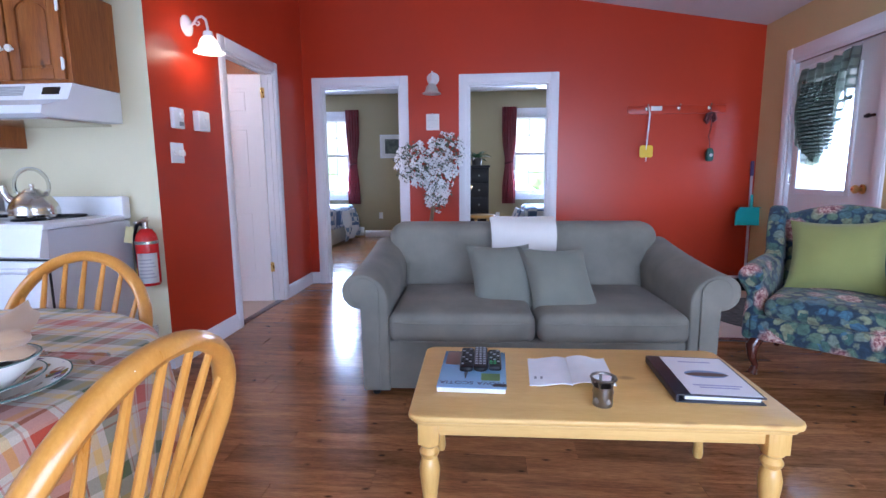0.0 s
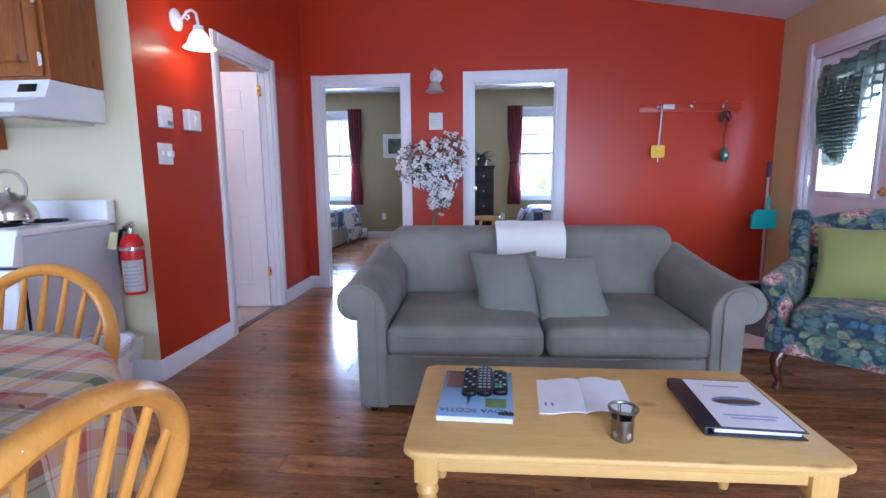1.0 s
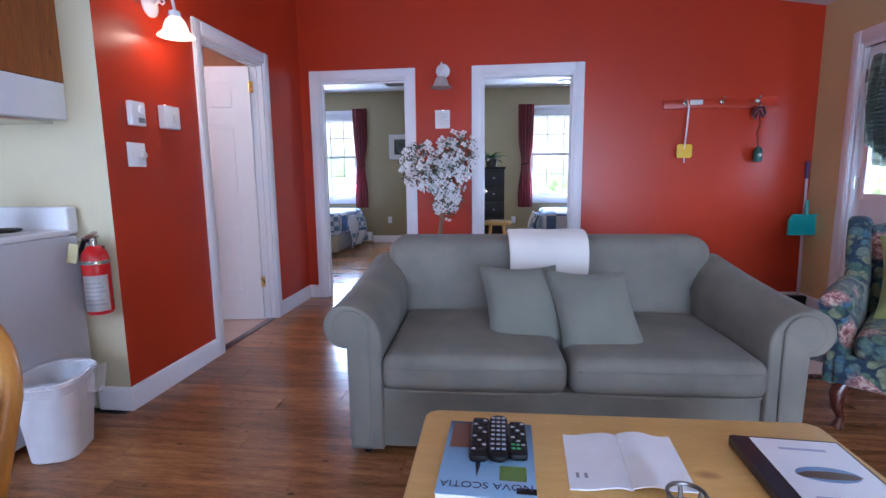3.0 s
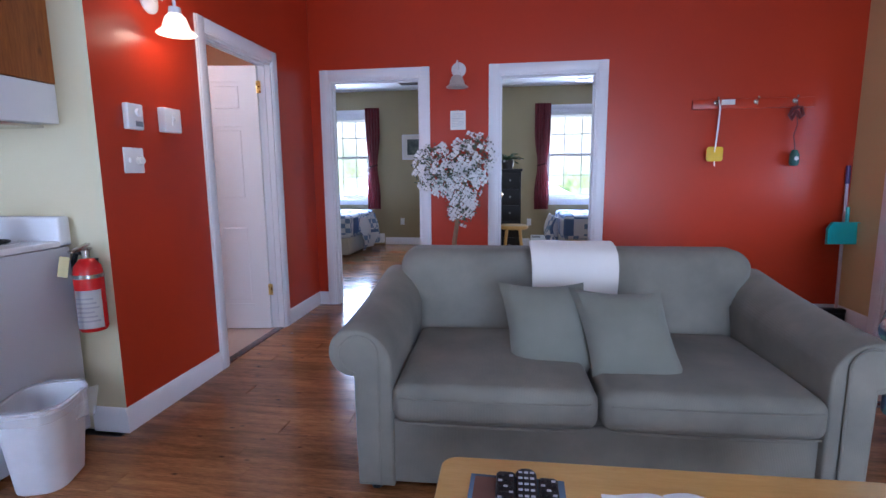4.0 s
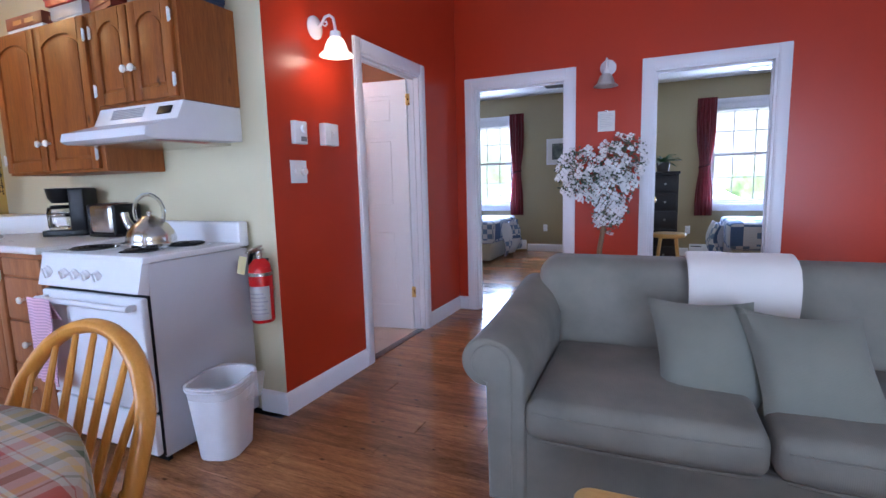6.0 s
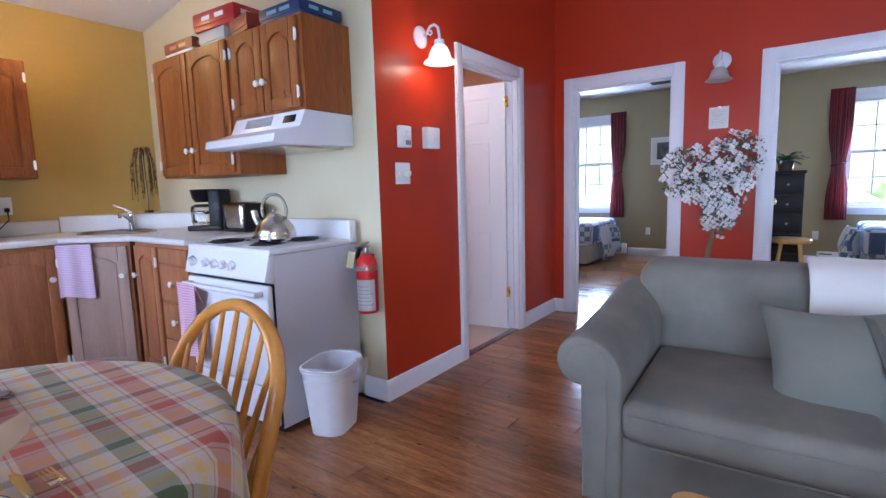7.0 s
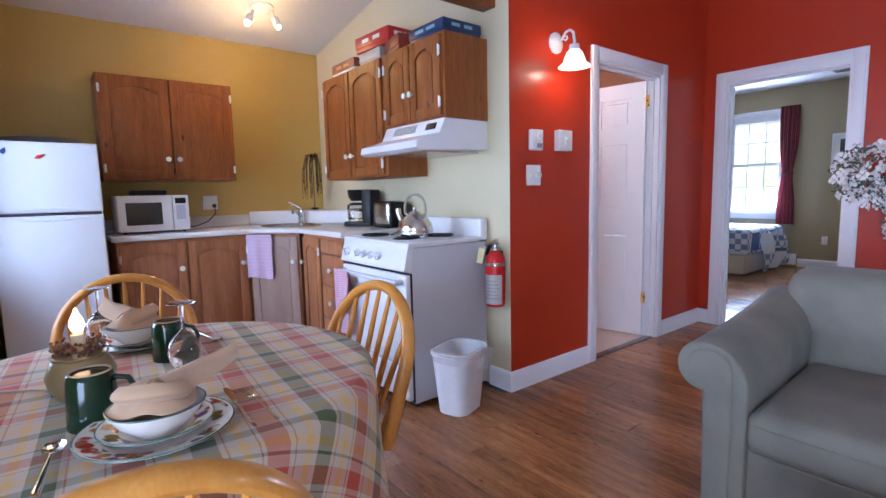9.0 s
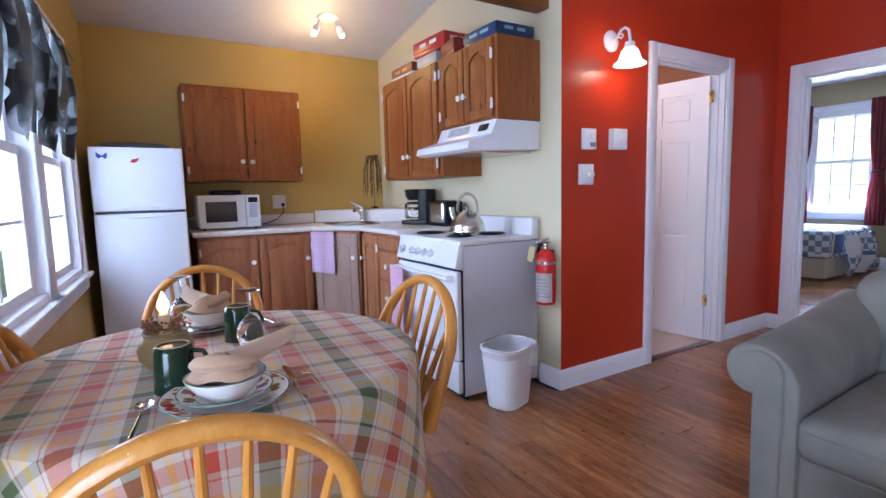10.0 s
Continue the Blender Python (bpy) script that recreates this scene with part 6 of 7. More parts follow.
part("cover_band", box(-0.116, -0.07, 0.13, 0.152, 0.0186, 0.0189), BLACK, cv, smooth=False)


def words(text, m, size, mat, parent):
    cu = bpy.data.curves.new("lettering", "FONT")
    cu.body, cu.size, cu.align_x, cu.align_y, cu.extrude = text, size, "CENTER", "CENTER", 0.0002
    tmp = bpy.data.objects.new("lettering", cu)
    me = bpy.data.meshes.new_from_object(tmp)
    bpy.data.objects.remove(tmp)
    me.materials.clear()
    me.materials.append(mat)
    ob = new("lettering", me)
    ob.parent = parent
    ob.matrix_local = m
    return ob


words("NOVA SCOTIA", pose(0.0, 0.128, 0.0192), 0.033, plain("navy_ink", (0.02, 0.03, 0.10), 0.4), cv)
GREYKEY = plain("grey_keys", (0.35, 0.36, 0.40), 0.5)
for i, (x, w_, l_, y, lab) in enumerate(((0.005, 0.042, 0.17, 1.70, "black remote control on the magazine"), (0.055, 0.046, 0.185, 1.71, "black remote control with grey keys, in the middle"), (0.107, 0.042, 0.145, 1.70, "short black remote control with green keys"))):
    rm = thing("remote_control", lab, "remote control", pose(x, y - 0.012, TZ + 0.0194, 0, 0, 180) @ Matrix.Diagonal((1.12, 1.2, 1, 1)), "remote controls")
    part("case", prism(rounded(-w_ / 2, w_ / 2, -l_ / 2, l_ / 2, 0.01 if i != 1 else 0.02, 4), 0, 0.018, "z", 0.005, 3), BLACK, rm)
    for r in range(8):
        for c in range(3):
            km = bpy.data.materials.get("green_key") if (i == 2 and r > 5 and c > 0) else (GREYKEY if i == 1 or (r + c) % 3 == 0 else BLACK)
            if i == 2 and km is None:
                km = plain("green_key", (0.05, 0.35, 0.12), 0.5)
            cx_, cy_ = (c - 1) * w_ * 0.28, -l_ * 0.40 + r * l_ * 0.105
            part("key", box(cx_ - 0.0045, cx_ + 0.0045, cy_ - 0.003, cy_ + 0.003, 0.0175, 0.0205, 0.001, 1), km, rm, smooth=False)

nb = thing("notebook", "open white guest notebook lying on the coffee table", "notebook", pose(0.375, 1.655, TZ, 0, 0, -3))
for sx, nm in ((-1, "page"), (1, "page")):
    bm = bmesh.new()
    rows = []
    for k in range(9):
        u = k / 8
        z = 0.012 * math.sin(math.pi * min(1, u * 1.25 + 0.12)) * (1 if sx > 0 else 0.7) + 0.003
        rows.append([bm.verts.new((sx * 0.145 * u, y + (0.015 * u if sx > 0 else -0.012 * u), z + 0.004 * noise.noise(Vector((u * 3, y * 9, sx))))) for y in (-0.125, -0.06, 0, 0.06, 0.125)])
    for a, b in zip(rows, rows[1:]):
        for i in range(4):
            bm.faces.new((a[i], a[i + 1], b[i + 1], b[i]))
    bmesh.ops.recalc_face_normals(bm, faces=bm.faces)
    bmesh.ops.solidify(bm, geom=bm.faces[:], thickness=0.003)
    pg = part(nm, bm, plain("notebook_paper", (0.80, 0.80, 0.84), 0.7) if sx < 0 else bpy.data.materials["notebook_paper"], nb)
part("print_mark", merge(box(-0.128, -0.120, -0.105, -0.085, 0.0135, 0.0145), box(-0.108, -0.100, -0.105, -0.085, 0.0145, 0.0155)), INK, nb, smooth=False)

cp = thing("tealight_holder", "pewter tealight holder with cut-out shapes and flared rim", "candle holder", pose(0.437, 1.405, TZ))
part("cylinder", lathe([(0, 0), (0.029, 0), (0.03, 0.003), (0.03, 0.062), (0.0285, 0.062), (0.0285, 0.005), (0, 0.004)], 32), PEWTER, cp)
for k in range(5):
    a = 2 * math.pi * k / 5 - 0.9
    part("post", tube([(0.029 * math.cos(a), 0.029 * math.sin(a), 0.06), (0.035 * math.cos(a), 0.035 * math.sin(a), 0.085)], 0.0045, 6), PEWTER, cp)
    a -= 0.3
    part("cut_out", tf(lathe([(0, 0), (0.0085, 0), (0.0085, 0.0006), (0, 0.0008)], 14), pose(0.0299 * math.cos(a), 0.0299 * math.sin(a), 0.02 + 0.022 * (k % 2), 90, 0, math.degrees(a) + 90)), plain("cut_out_shade", (0.25, 0.22, 0.20), 0.5) if k == 0 else bpy.data.materials["cut_out_shade"], cp)
part("rim", tube([(0.037 * math.cos(2 * math.pi * k / 32), 0.037 * math.sin(2 * math.pi * k / 32), 0.088) for k in range(32)], 0.0045, 8, closed=True), PEWTER, cp)

bd = thing("ring_binder", "white ring binder with dark spine and a cover picture", "binder", pose(0.815, 1.60, TZ, 0, 0, -2))
NAVY = plain("black_vinyl", (0.018, 0.016, 0.025), 0.35)
part("back_cover", box(-0.135, 0.125, -0.17, 0.17, 0, 0.004, 0.001), NAVY, bd)
part("spine", box(-0.142, -0.132, -0.17, 0.17, 0, 0.026, 0.003), NAVY, bd)
part("paper_block", box(-0.11, 0.115, -0.155, 0.155, 0.005, 0.018), PAPER, bd, smooth=False)
fcov = part("front_cover", tf(box(-0.135, 0.125, -0.17, 0.17, 0, 0.004, 0.001), pose(0, 0, 0.0215, 0, 0.6)), NAVY, bd)
part("cover_sheet", tf(box(-0.095, 0.118, -0.162, 0.162, 0.0042, 0.0048), pose(0, 0, 0.0215, 0, 0.6)), plain("cover_paper", (0.78, 0.78, 0.84), 0.3), fcov, smooth=False)
part("cover_picture", tf(prism([(0.012 + 0.07 * math.cos(a / 12 * math.pi), 0.005 + 0.032 * math.sin(a / 12 * math.pi)) for a in range(24)], 0.005, 0.0054), pose(0, 0, 0.0215, 0, 0.6)), plain("picture_blue", (0.16, 0.28, 0.50), 0.3), fcov, smooth=False)
part("cover_picture", tf(prism([(-0.06, 0.0), (-0.05, -0.012), (0.0, -0.016), (0.06, -0.012), (0.085, 0.0), (0.07, 0.012), (0.02, 0.018), (-0.03, 0.014)], 0.0055, 0.0058), pose(0, 0, 0.0215, 0, 0.6)), plain("picture_rock", (0.10, 0.055, 0.035), 0.4), fcov, smooth=False)
for y, w_ in ((0.115, 0.055), (-0.09, 0.075), (-0.108, 0.06)):
    part("text_line", tf(box(0.012 - w_, 0.012 + w_, y - 0.005, y + 0.005, 0.005, 0.0053), pose(0, 0, 0.0215, 0, 0.6)), plain("lilac_ink", (0.42, 0.42, 0.62), 0.5) if y == 0.115 else bpy.data.materials["lilac_ink"], fcov, smooth=False)
for y in (-0.1, 0.0, 0.1):
    part("ring", tube([(0.108 + 0.013 * math.cos(2 * math.pi * k / 14), y - 0.0, 0.0135 + 0.008 * math.sin(2 * math.pi * k / 14)) for k in range(14)], 0.0015, 6, closed=True), CHROME, bd)

# ---- table settings ----
CZT = 0.7625


def fruit_rim(name, r0, r1):
    s = Nodes(name, 0.15)
    v = s.coord.outputs["Object"]
    sep = s.n("ShaderNodeSeparateXYZ", Vector=v)
    comb = s.n("ShaderNodeCombineXYZ", X=sep.outputs["X"], Y=sep.outputs["Y"])
    ln = s.n("ShaderNodeVectorMath", i0=comb.outputs[0])
    ln.operation = "LENGTH"
    mid, half = (r0 + r1) / 2, (r1 - r0) / 2
    d = s.n("ShaderNodeMath", i0=ln.outputs["Value"], i1=mid)
    d.operation = "SUBTRACT"
    ab = s.n("ShaderNodeMath", i0=d.outputs[0])
    ab.operation = "ABSOLUTE"
    lt = s.n("ShaderNodeMath", i0=ab.outputs[0], i1=half)
    lt.operation = "LESS_THAN"
    vo = s.n("ShaderNodeTexVoronoi", Vector=comb.outputs[0], Scale=44.0)
    pick = s.n("ShaderNodeSeparateColor", Color=vo.outputs["Color"])
    colr = s.ramp(pick.outputs[0], [(0.0, (0.45, 0.03, 0.02)), (0.3, (0.12, 0.16, 0.05)), (0.55, (0.55, 0.20, 0.03)), (0.75, (0.10, 0.06, 0.22)), (0.9, (0.5, 0.06, 0.05))])
    m = s.ramp(vo.outputs["Distance"], [(0.50, (1,) * 3), (0.62, (0,) * 3)])
    big = s.ramp(s.noise(comb.outputs[0], 16, 2), [(0.34, (0,) * 3), (0.40, (1,) * 3)])
    m = s.mix(1.0, m, big, "MULTIPLY")
    mm = s.n("ShaderNodeMath", i0=m, i1=lt.outputs[0])
    mm.operation = "MULTIPLY"
    s.color(s.mix(mm.outputs[0], (0.80, 0.77, 0.70), colr))
    return s.mat


DPLATE, SPLATE = fruit_rim("fruit_dinner_plate", 0.086, 0.121), fruit_rim("fruit_side_plate", 0.060, 0.087)
GRIM = plain("teal_rim", (0.08, 0.16, 0.14), 0.25)
NAPKIN = cloth("tan_napkin", (0.50, 0.33, 0.20), 0.08, 600, 0.9, 0.3)
BOTTLE = plain("dark_green_glaze", (0.007, 0.026, 0.013), 0.12)


def ring_at(r, z, t):
    return tube([(r * math.cos(2 * math.pi * k / 48), r * math.sin(2 * math.pi * k / 48), z) for k in range(48)], t, 6, closed=True)


def plate(name, label, x, y, z, r, mat):
    p = thing(name, label, "plate", pose(x, y, z))
    part("dish", lathe([(0, 0), (r * 0.55, 0), (r * 0.62, 0.003), (r * 0.99, 0.016), (r, 0.0185), (r * 0.985, 0.0195), (r * 0.63, 0.008), (r * 0.56, 0.005), (0, 0.005)], 48), mat, p)
    part("rim", ring_at(r * 0.993, 0.0185, 0.0016), GRIM, p)


def bowl(x, y, z):
    p = thing("bowl", "white bowl with a green rim holding a napkin", "bowl", pose(x, y, z) @ Matrix.Scale(0.95, 4))
    part("dish", lathe([(0, 0), (0.04, 0), (0.045, 0.006), (0.068, 0.026), (0.080, 0.043), (0.084, 0.050), (0.081, 0.051), (0.064, 0.028), (0.04, 0.012), (0, 0.01)], 40), CERAMIC, p)
    part("rim", ring_at(0.0825, 0.0505, 0.0016), GRIM, p)


def napkin(x, y, z, rz):
    """A napkin gathered in the bowl, its tail folded up to one side."""
    def sheet(nu, nv, at):
        bm = bmesh.new()
        rows = [[bm.verts.new(at(i / nu, j / nv)) for i in range(nu + 1)] for j in range(nv + 1)]
        for p, q in zip(rows, rows[1:]):
            for i in range(nu):
                bm.faces.new((p[i], p[i + 1], q[i + 1], q[i]))
        bmesh.ops.recalc_face_normals(bm, faces=bm.faces)
        bmesh.ops.solidify(bm, geom=bm.faces[:], thickness=0.003)
        return bm

    def heap(u, v):
        # soft mound with a few radial folds
        a = 2 * math.pi * u
        r = 0.070 * v * (1 + 0.06 * math.sin(3 * a))
        fold = (0.015 * math.sin(3 * a + 2.6 * v) + 0.007 * math.sin(7 * a)) * v * (1.3 - v) + 0.008 * noise.noise(Vector((math.cos(a) * 1.5, math.sin(a) * 1.5, v * 3)))
        return (r * math.cos(a), r * math.sin(a), 0.052 + 0.040 * (1 - v ** 1.6) + fold)

    def tail(u, v):
        # the free end, folded double and drawn out over the rim
        w_ = (0.044 * (1 - (0.98 * v) ** 5) ** 0.5 - 0.012 * v + 0.004) * (2 * u - 1)
        return (0.005 + 0.165 * v, w_, 0.066 + 0.028 * v ** 1.4 + 0.034 * (1 - abs(2 * u - 1) ** 1.3) * (1 - 0.5 * v) + 0.004 * math.sin(9 * u + 3 * v))

    def lapel(u, v):
        # a rolled fold across the front of the mound
        a = math.radians(150 + 150 * u)
        r = 0.052 + 0.016 * math.sin(math.pi * v)
        return (r * math.cos(a), r * math.sin(a), 0.058 + 0.034 * v + 0.012 * math.sin(math.pi * u))

    bms = [sheet(36, 10, heap), sheet(12, 14, tail), sheet(20, 6, lapel)]
    ob = tagged(part("napkin", merge(*bms), NAPKIN), "tan cloth napkin folded in a bowl", "napkin")
    ob.matrix_world = pose(x, y, z, 0, 0, rz)


def mug(x, y, rz, label):
    p = thing("mug", label, "mug", pose(x, y, CZT, 0, 0, rz), "green mugs")
    part("cup", lathe([(0.037, 0.0), (0.043, 0.0), (0.0435, 0.004), (0.040, 0.09), (0.037, 0.101), (0.033, 0.104), (0.031, 0.101), (0, 0.101)], 36), BOTTLE, p)
    part("foot_ring", ring_at(0.033, 0.1035, 0.002), plain("unglazed_clay", (0.45, 0.32, 0.2), 0.7) if "unglazed_clay" not in bpy.data.materials else bpy.data.materials["unglazed_clay"], p)
    part("handle", tube([(0.040, 0, 0.088), (0.062, 0, 0.084), (0.074, 0, 0.06), (0.068, 0, 0.034), (0.042, 0, 0.022)], 0.0055, 8), BOTTLE, p)


def wine_glass(x, y):
    p = thing("wine_glass", "clear wine glass standing upside down", "glass", pose(x, y, CZT), "wine glasses")
    part("bowl", lathe([(0.030, 0), (0.0315, 0), (0.040, 0.035), (0.036, 0.06), (0.018, 0.082), (0.006, 0.09), (0.0035, 0.095), (0.0035, 0.15), (0.008, 0.157), (0.033, 0.161), (0.033, 0.163), (0, 0.164), (0, 0.0855), (0.014, 0.081), (0.034, 0.059), (0.0385, 0.035), (0.030, 0.0)], 32), CRYSTAL, p)


def cutlery(name, label, x, y, rz, kind):
    p = thing(name, label, "cutlery", pose(x, y, CZT, 0, 0, rz), "cutlery")
    part("handle", tube([(-0.10, 0, 0.004), (-0.05, 0, 0.005), (0.0, 0, 0.006), (0.03, 0, 0.006)], [0.008, 0.006, 0.0035, 0.0035], 8, flat=0.4), CHROME, p)
    if kind == "spoon":
        part("bowl", tf(lathe([(0, 0.0), (0.6, 0.002), (1.0, 0.006), (0.98, 0.0068), (0.6, 0.0035), (0, 0.0015)], 20), pose(0.055, 0, 0.001) @ Matrix.Diagonal((0.028, 0.018, 1.2, 1))), CHROME, p)
    elif kind == "fork":
        part("head", merge(box(0.028, 0.05, -0.011, 0.011, 0.004, 0.0065, 0.001), *[box(0.048, 0.092, k * 0.0062 - 0.0105, k * 0.0062 - 0.0078, 0.004, 0.006) for k in range(4)]), CHROME, p)
    else:
        part("blade", prism([(0.02, -0.005), (0.10, -0.009), (0.118, -0.004), (0.12, 0.004), (0.10, 0.006), (0.02, 0.005)], 0.004, 0.0055), CHROME, p)


plate("dinner_plate", "dinner plate with painted fruit on its rim", -0.795, 0.655, CZT, 0.127, DPLATE)
plate("side_plate", "side plate with painted fruit on the dinner plate", -0.80, 0.655, CZT + 0.0075, 0.094, SPLATE)
bowl(-0.785, 0.655, CZT + 0.0145)
napkin(-0.785, 0.655, CZT + 0.012, 112)
plate("dinner_plate", "dinner plate with painted fruit on its rim", -1.47, 0.70, CZT, 0.127, DPLATE)
plate("side_plate", "side plate with painted fruit on the dinner plate", -1.47, 0.70, CZT + 0.0075, 0.094, SPLATE)
bowl(-1.47, 0.70, CZT + 0.0145)
napkin(-1.47, 0.70, CZT + 0.014, 200)
mug(-0.925, 0.568, 70, "dark green mug standing upside down by the plate")
mug(-1.265, 0.757, 55, "dark green mug standing upside down beside a glass")
wine_glass(-1.18, 0.775)
wine_glass(-1.60, 0.625)
cutlery("spoon", "steel spoon beside the plate", -0.79, 0.498, 172, "spoon")
cutlery("knife", "steel knife beside the plate", -0.81, 0.80, 178, "knife")
cutlery("fork", "steel fork beside the knife", -0.81, 0.838, 181, "fork")
cutlery("spoon", "steel spoon beside the far plate", -1.40, 0.88, 10, "spoon")

cn = thing("candle_pot", "stoneware pot with berry wreath and lit electric candle", "candle", pose(-1.12, 0.56, CZT))
part("pot", lathe([(0, 0), (0.045, 0), (0.062, 0.025), (0.066, 0.05), (0.055, 0.078), (0.05, 0.085), (0.055, 0.092), (0.05, 0.094), (0.044, 0.086), (0, 0.08)], 32), plain("olive_stoneware", (0.24, 0.17, 0.075), 0.35), cn)
part("candle", lathe([(0, 0.08), (0.013, 0.08), (0.013, 0.135), (0, 0.137)], 16), plain("ivory_wax", (0.80, 0.66, 0.42), 0.5), cn)
part("bulb", lathe([(0, 0.137), (0.008, 0.139), (0.0145, 0.153), (0.013, 0.167), (0.0065, 0.18), (0.002, 0.192), (0, 0.194)], 16), plain("candle_glow", (1.0, 0.62, 0.28), 0.3, emit=4.5), cn)
rng = random.Random(3)
brr = bmesh.new()
for k in range(240):
    a, r = rng.uniform(0, 6.28), rng.uniform(0.020, 0.052)
    bmesh.ops.create_icosphere(brr, subdivisions=1, radius=rng.uniform(0.003, 0.0048), matrix=Matrix.Translation((r * math.cos(a), r * math.sin(a), 0.098 + 0.014 * math.sin((r - 0.02) * 70) + rng.uniform(-0.008, 0.012))))
s = Nodes("dried_berries", 0.5)
s.color(s.ramp(s.n("ShaderNodeNewGeometry").outputs["Random Per Island"], [(0.0, (0.05, 0.012, 0.006)), (0.5, (0.16, 0.06, 0.025)), (1.0, (0.30, 0.16, 0.07))]))
tagged(part("wreath", brr, s.mat, cn), "brown dried berries", kind="stuff")
part("cord", tube([(-0.05, -0.04, 0.004), (-0.10, -0.09, 0.003), (-0.14, -0.16, 0.003), (-0.20, -0.22, 0.003), (-0.24, -0.28, 0.003)], 0.003, 6), plain("ivory_cord", (0.6, 0.5, 0.4), 0.5), cn)
lamp("candle_light", "POINT", 0.5, (1.0, 0.65, 0.3), Matrix.Translation((-1.12, 0.56, CZT + 0.235)), radius=0.015)

# ---- curtains ----
def sheer(name, c, alpha, stripe=None, glow=0.35):
    s = Nodes(name, 0.9)
    v = s.vec()
    col = s.ramp(s.noise(v, 8, 3), [(0.3, shade(c, 0.75)), (0.7, shade(c, 1.25))])
    a = alpha
    if stripe:
        wv = s.n("ShaderNodeTexWave", Vector=v, Scale=stripe, Distortion=4.0)
        wv.bands_direction = "Z"
        st = s.ramp(wv.outputs["Color"], [(0.72, (0,) * 3), (0.8, (1,) * 3)])
        col = s.mix(st, col, shade(c, 0.25))
        a = s.n("ShaderNodeMapRange", Value=st, To_Min=alpha, To_Max=1.0).outputs[0]
    s.color(col)
    s.put(s.b, "Alpha", a)
    s.put(s.b, "Sheen Weight", 0.2)
    s.put(s.b, "Transmission Weight", 0.0)
    tl = s.n("ShaderNodeBsdfTranslucent")
    s.put(tl, "Color", (*shade(c, 2.6), 1))
    mx = s.n("ShaderNodeMixShader", Fac=glow)
    s.put(mx, "i1", s.b.outputs[0]), s.put(mx, "i2", tl.outputs[0])
    s.put(s.t.nodes["Material Output"], "Surface", mx.outputs[0])
    return s.mat


def drape(outline, nx, nz, depth, folds, seed=0):
    """A hanging cloth in local x/z; outline(u) gives (x at top, x at bottom, z top, z bottom) for u in 0..1."""
    bm = bmesh.new()
    rows = []
    for j in range(nz + 1):
        v = j / nz
        row = []
        for i in range(nx + 1):
            u = i / nx
            xt, xb, zt, zb = outline(u)
            bow = math.sin(math.pi * v)
            row.append(bm.verts.new((xt + (xb - xt) * v, -depth * (0.5 + 0.5 * math.sin(u * folds * 6.283 + 0.7 * math.sin(v * 4 + seed))) * (0.5 + 0.5 * bow) - 0.006 + 0.01 * noise.noise(Vector((u * 3, v * 3, seed))), zt + (zb - zt) * v)))
        rows.append(row)
    for a, b in zip(rows, rows[1:]):
        for i in range(nx):
            bm.faces.new((a[i], a[i + 1], b[i + 1], b[i]))
    bmesh.ops.recalc_face_normals(bm, faces=bm.faces)
    return bm


BURG = sheer("burgundy_curtain", (0.13, 0.006, 0.012), 0.97, None, 0.12)


def tied(x0, x1, label):
    c = thing("curtain", label, "curtain", pose(0, FAR - 0.05, 0), "bedroom curtains")
    mid = (x0 + x1) / 2
    bm = drape(lambda u: (x0 + (x1 - x0) * u, x0 + (x1 - x0) * u, 2.32, 0.62), 28, 26, 0.045, 5, x0)
    for vt in bm.verts:
        k = 1 - 0.42 * math.exp(-((vt.co.z - 1.35) / 0.28) ** 2) - 0.12 * max(0, (1.35 - vt.co.z))
        vt.co.x = mid + (vt.co.x - mid) * k
    part("panel", bm, BURG, c)
    part("tie_back", tube([(mid + 0.075 * math.cos(a * 0.524), -0.03 + 0.035 * math.sin(a * 0.524), 1.35 + 0.02 * math.cos(a * 0.524)) for a in range(12)], 0.012, 6, closed=True), plain("dark_tie", (0.05, 0.004, 0.008), 0.8) if "dark_tie" not in bpy.data.materials else bpy.data.materials["dark_tie"], c)


tied(-2.49, -2.24, "burgundy curtain tied back beside the bedroom window")
tied(-3.42, -3.16, "burgundy curtain tied back beside the bedroom window")
tied(0.345, 0.60, "bright-edged burgundy curtain tied back beside the window")
tied(1.40, 1.66, "burgundy curtain tied back beside the bedroom window")
for x0, x1 in ((-3.19, -2.47), (0.56, 1.39)):
    bl = thing("window_blind", "white slatted blind rolled up under the window head", "blind", pose(0, FAR - 0.0, 0), "bedroom blinds")
    part("head_rail", box(x0, x1, 0.01, 0.04, 2.16, 2.19), TRIM, bl, smooth=False)
    for k in range(5):
        part("slat", box(x0 + 0.01, x1 - 0.01, 0.012, 0.036, 2.10 + k * 0.011, 2.104 + k * 0.011), TRIM, bl, smooth=False)

dc = thing("door_curtain", "sheer green striped swag curtain on the entry door", "curtain", pose(EX + 0.03 - 0.035, 4.474, 0.01, 0, 0, -90))


def swag(u):
    zb = np.interp(u, [0, 0.12, 0.2, 0.42, 0.52, 0.56, 0.8, 1.0], [1.36, 1.30, 1.185, 1.17, 1.19, 1.36, 1.47, 1.66])
    return 0.13 + 0.66 * u, 0.12 + 0.62 * u, np.interp(u, [0, 0.5, 1], [1.93, 1.95, 2.0]) + 0.012 * math.sin(u * 25), zb


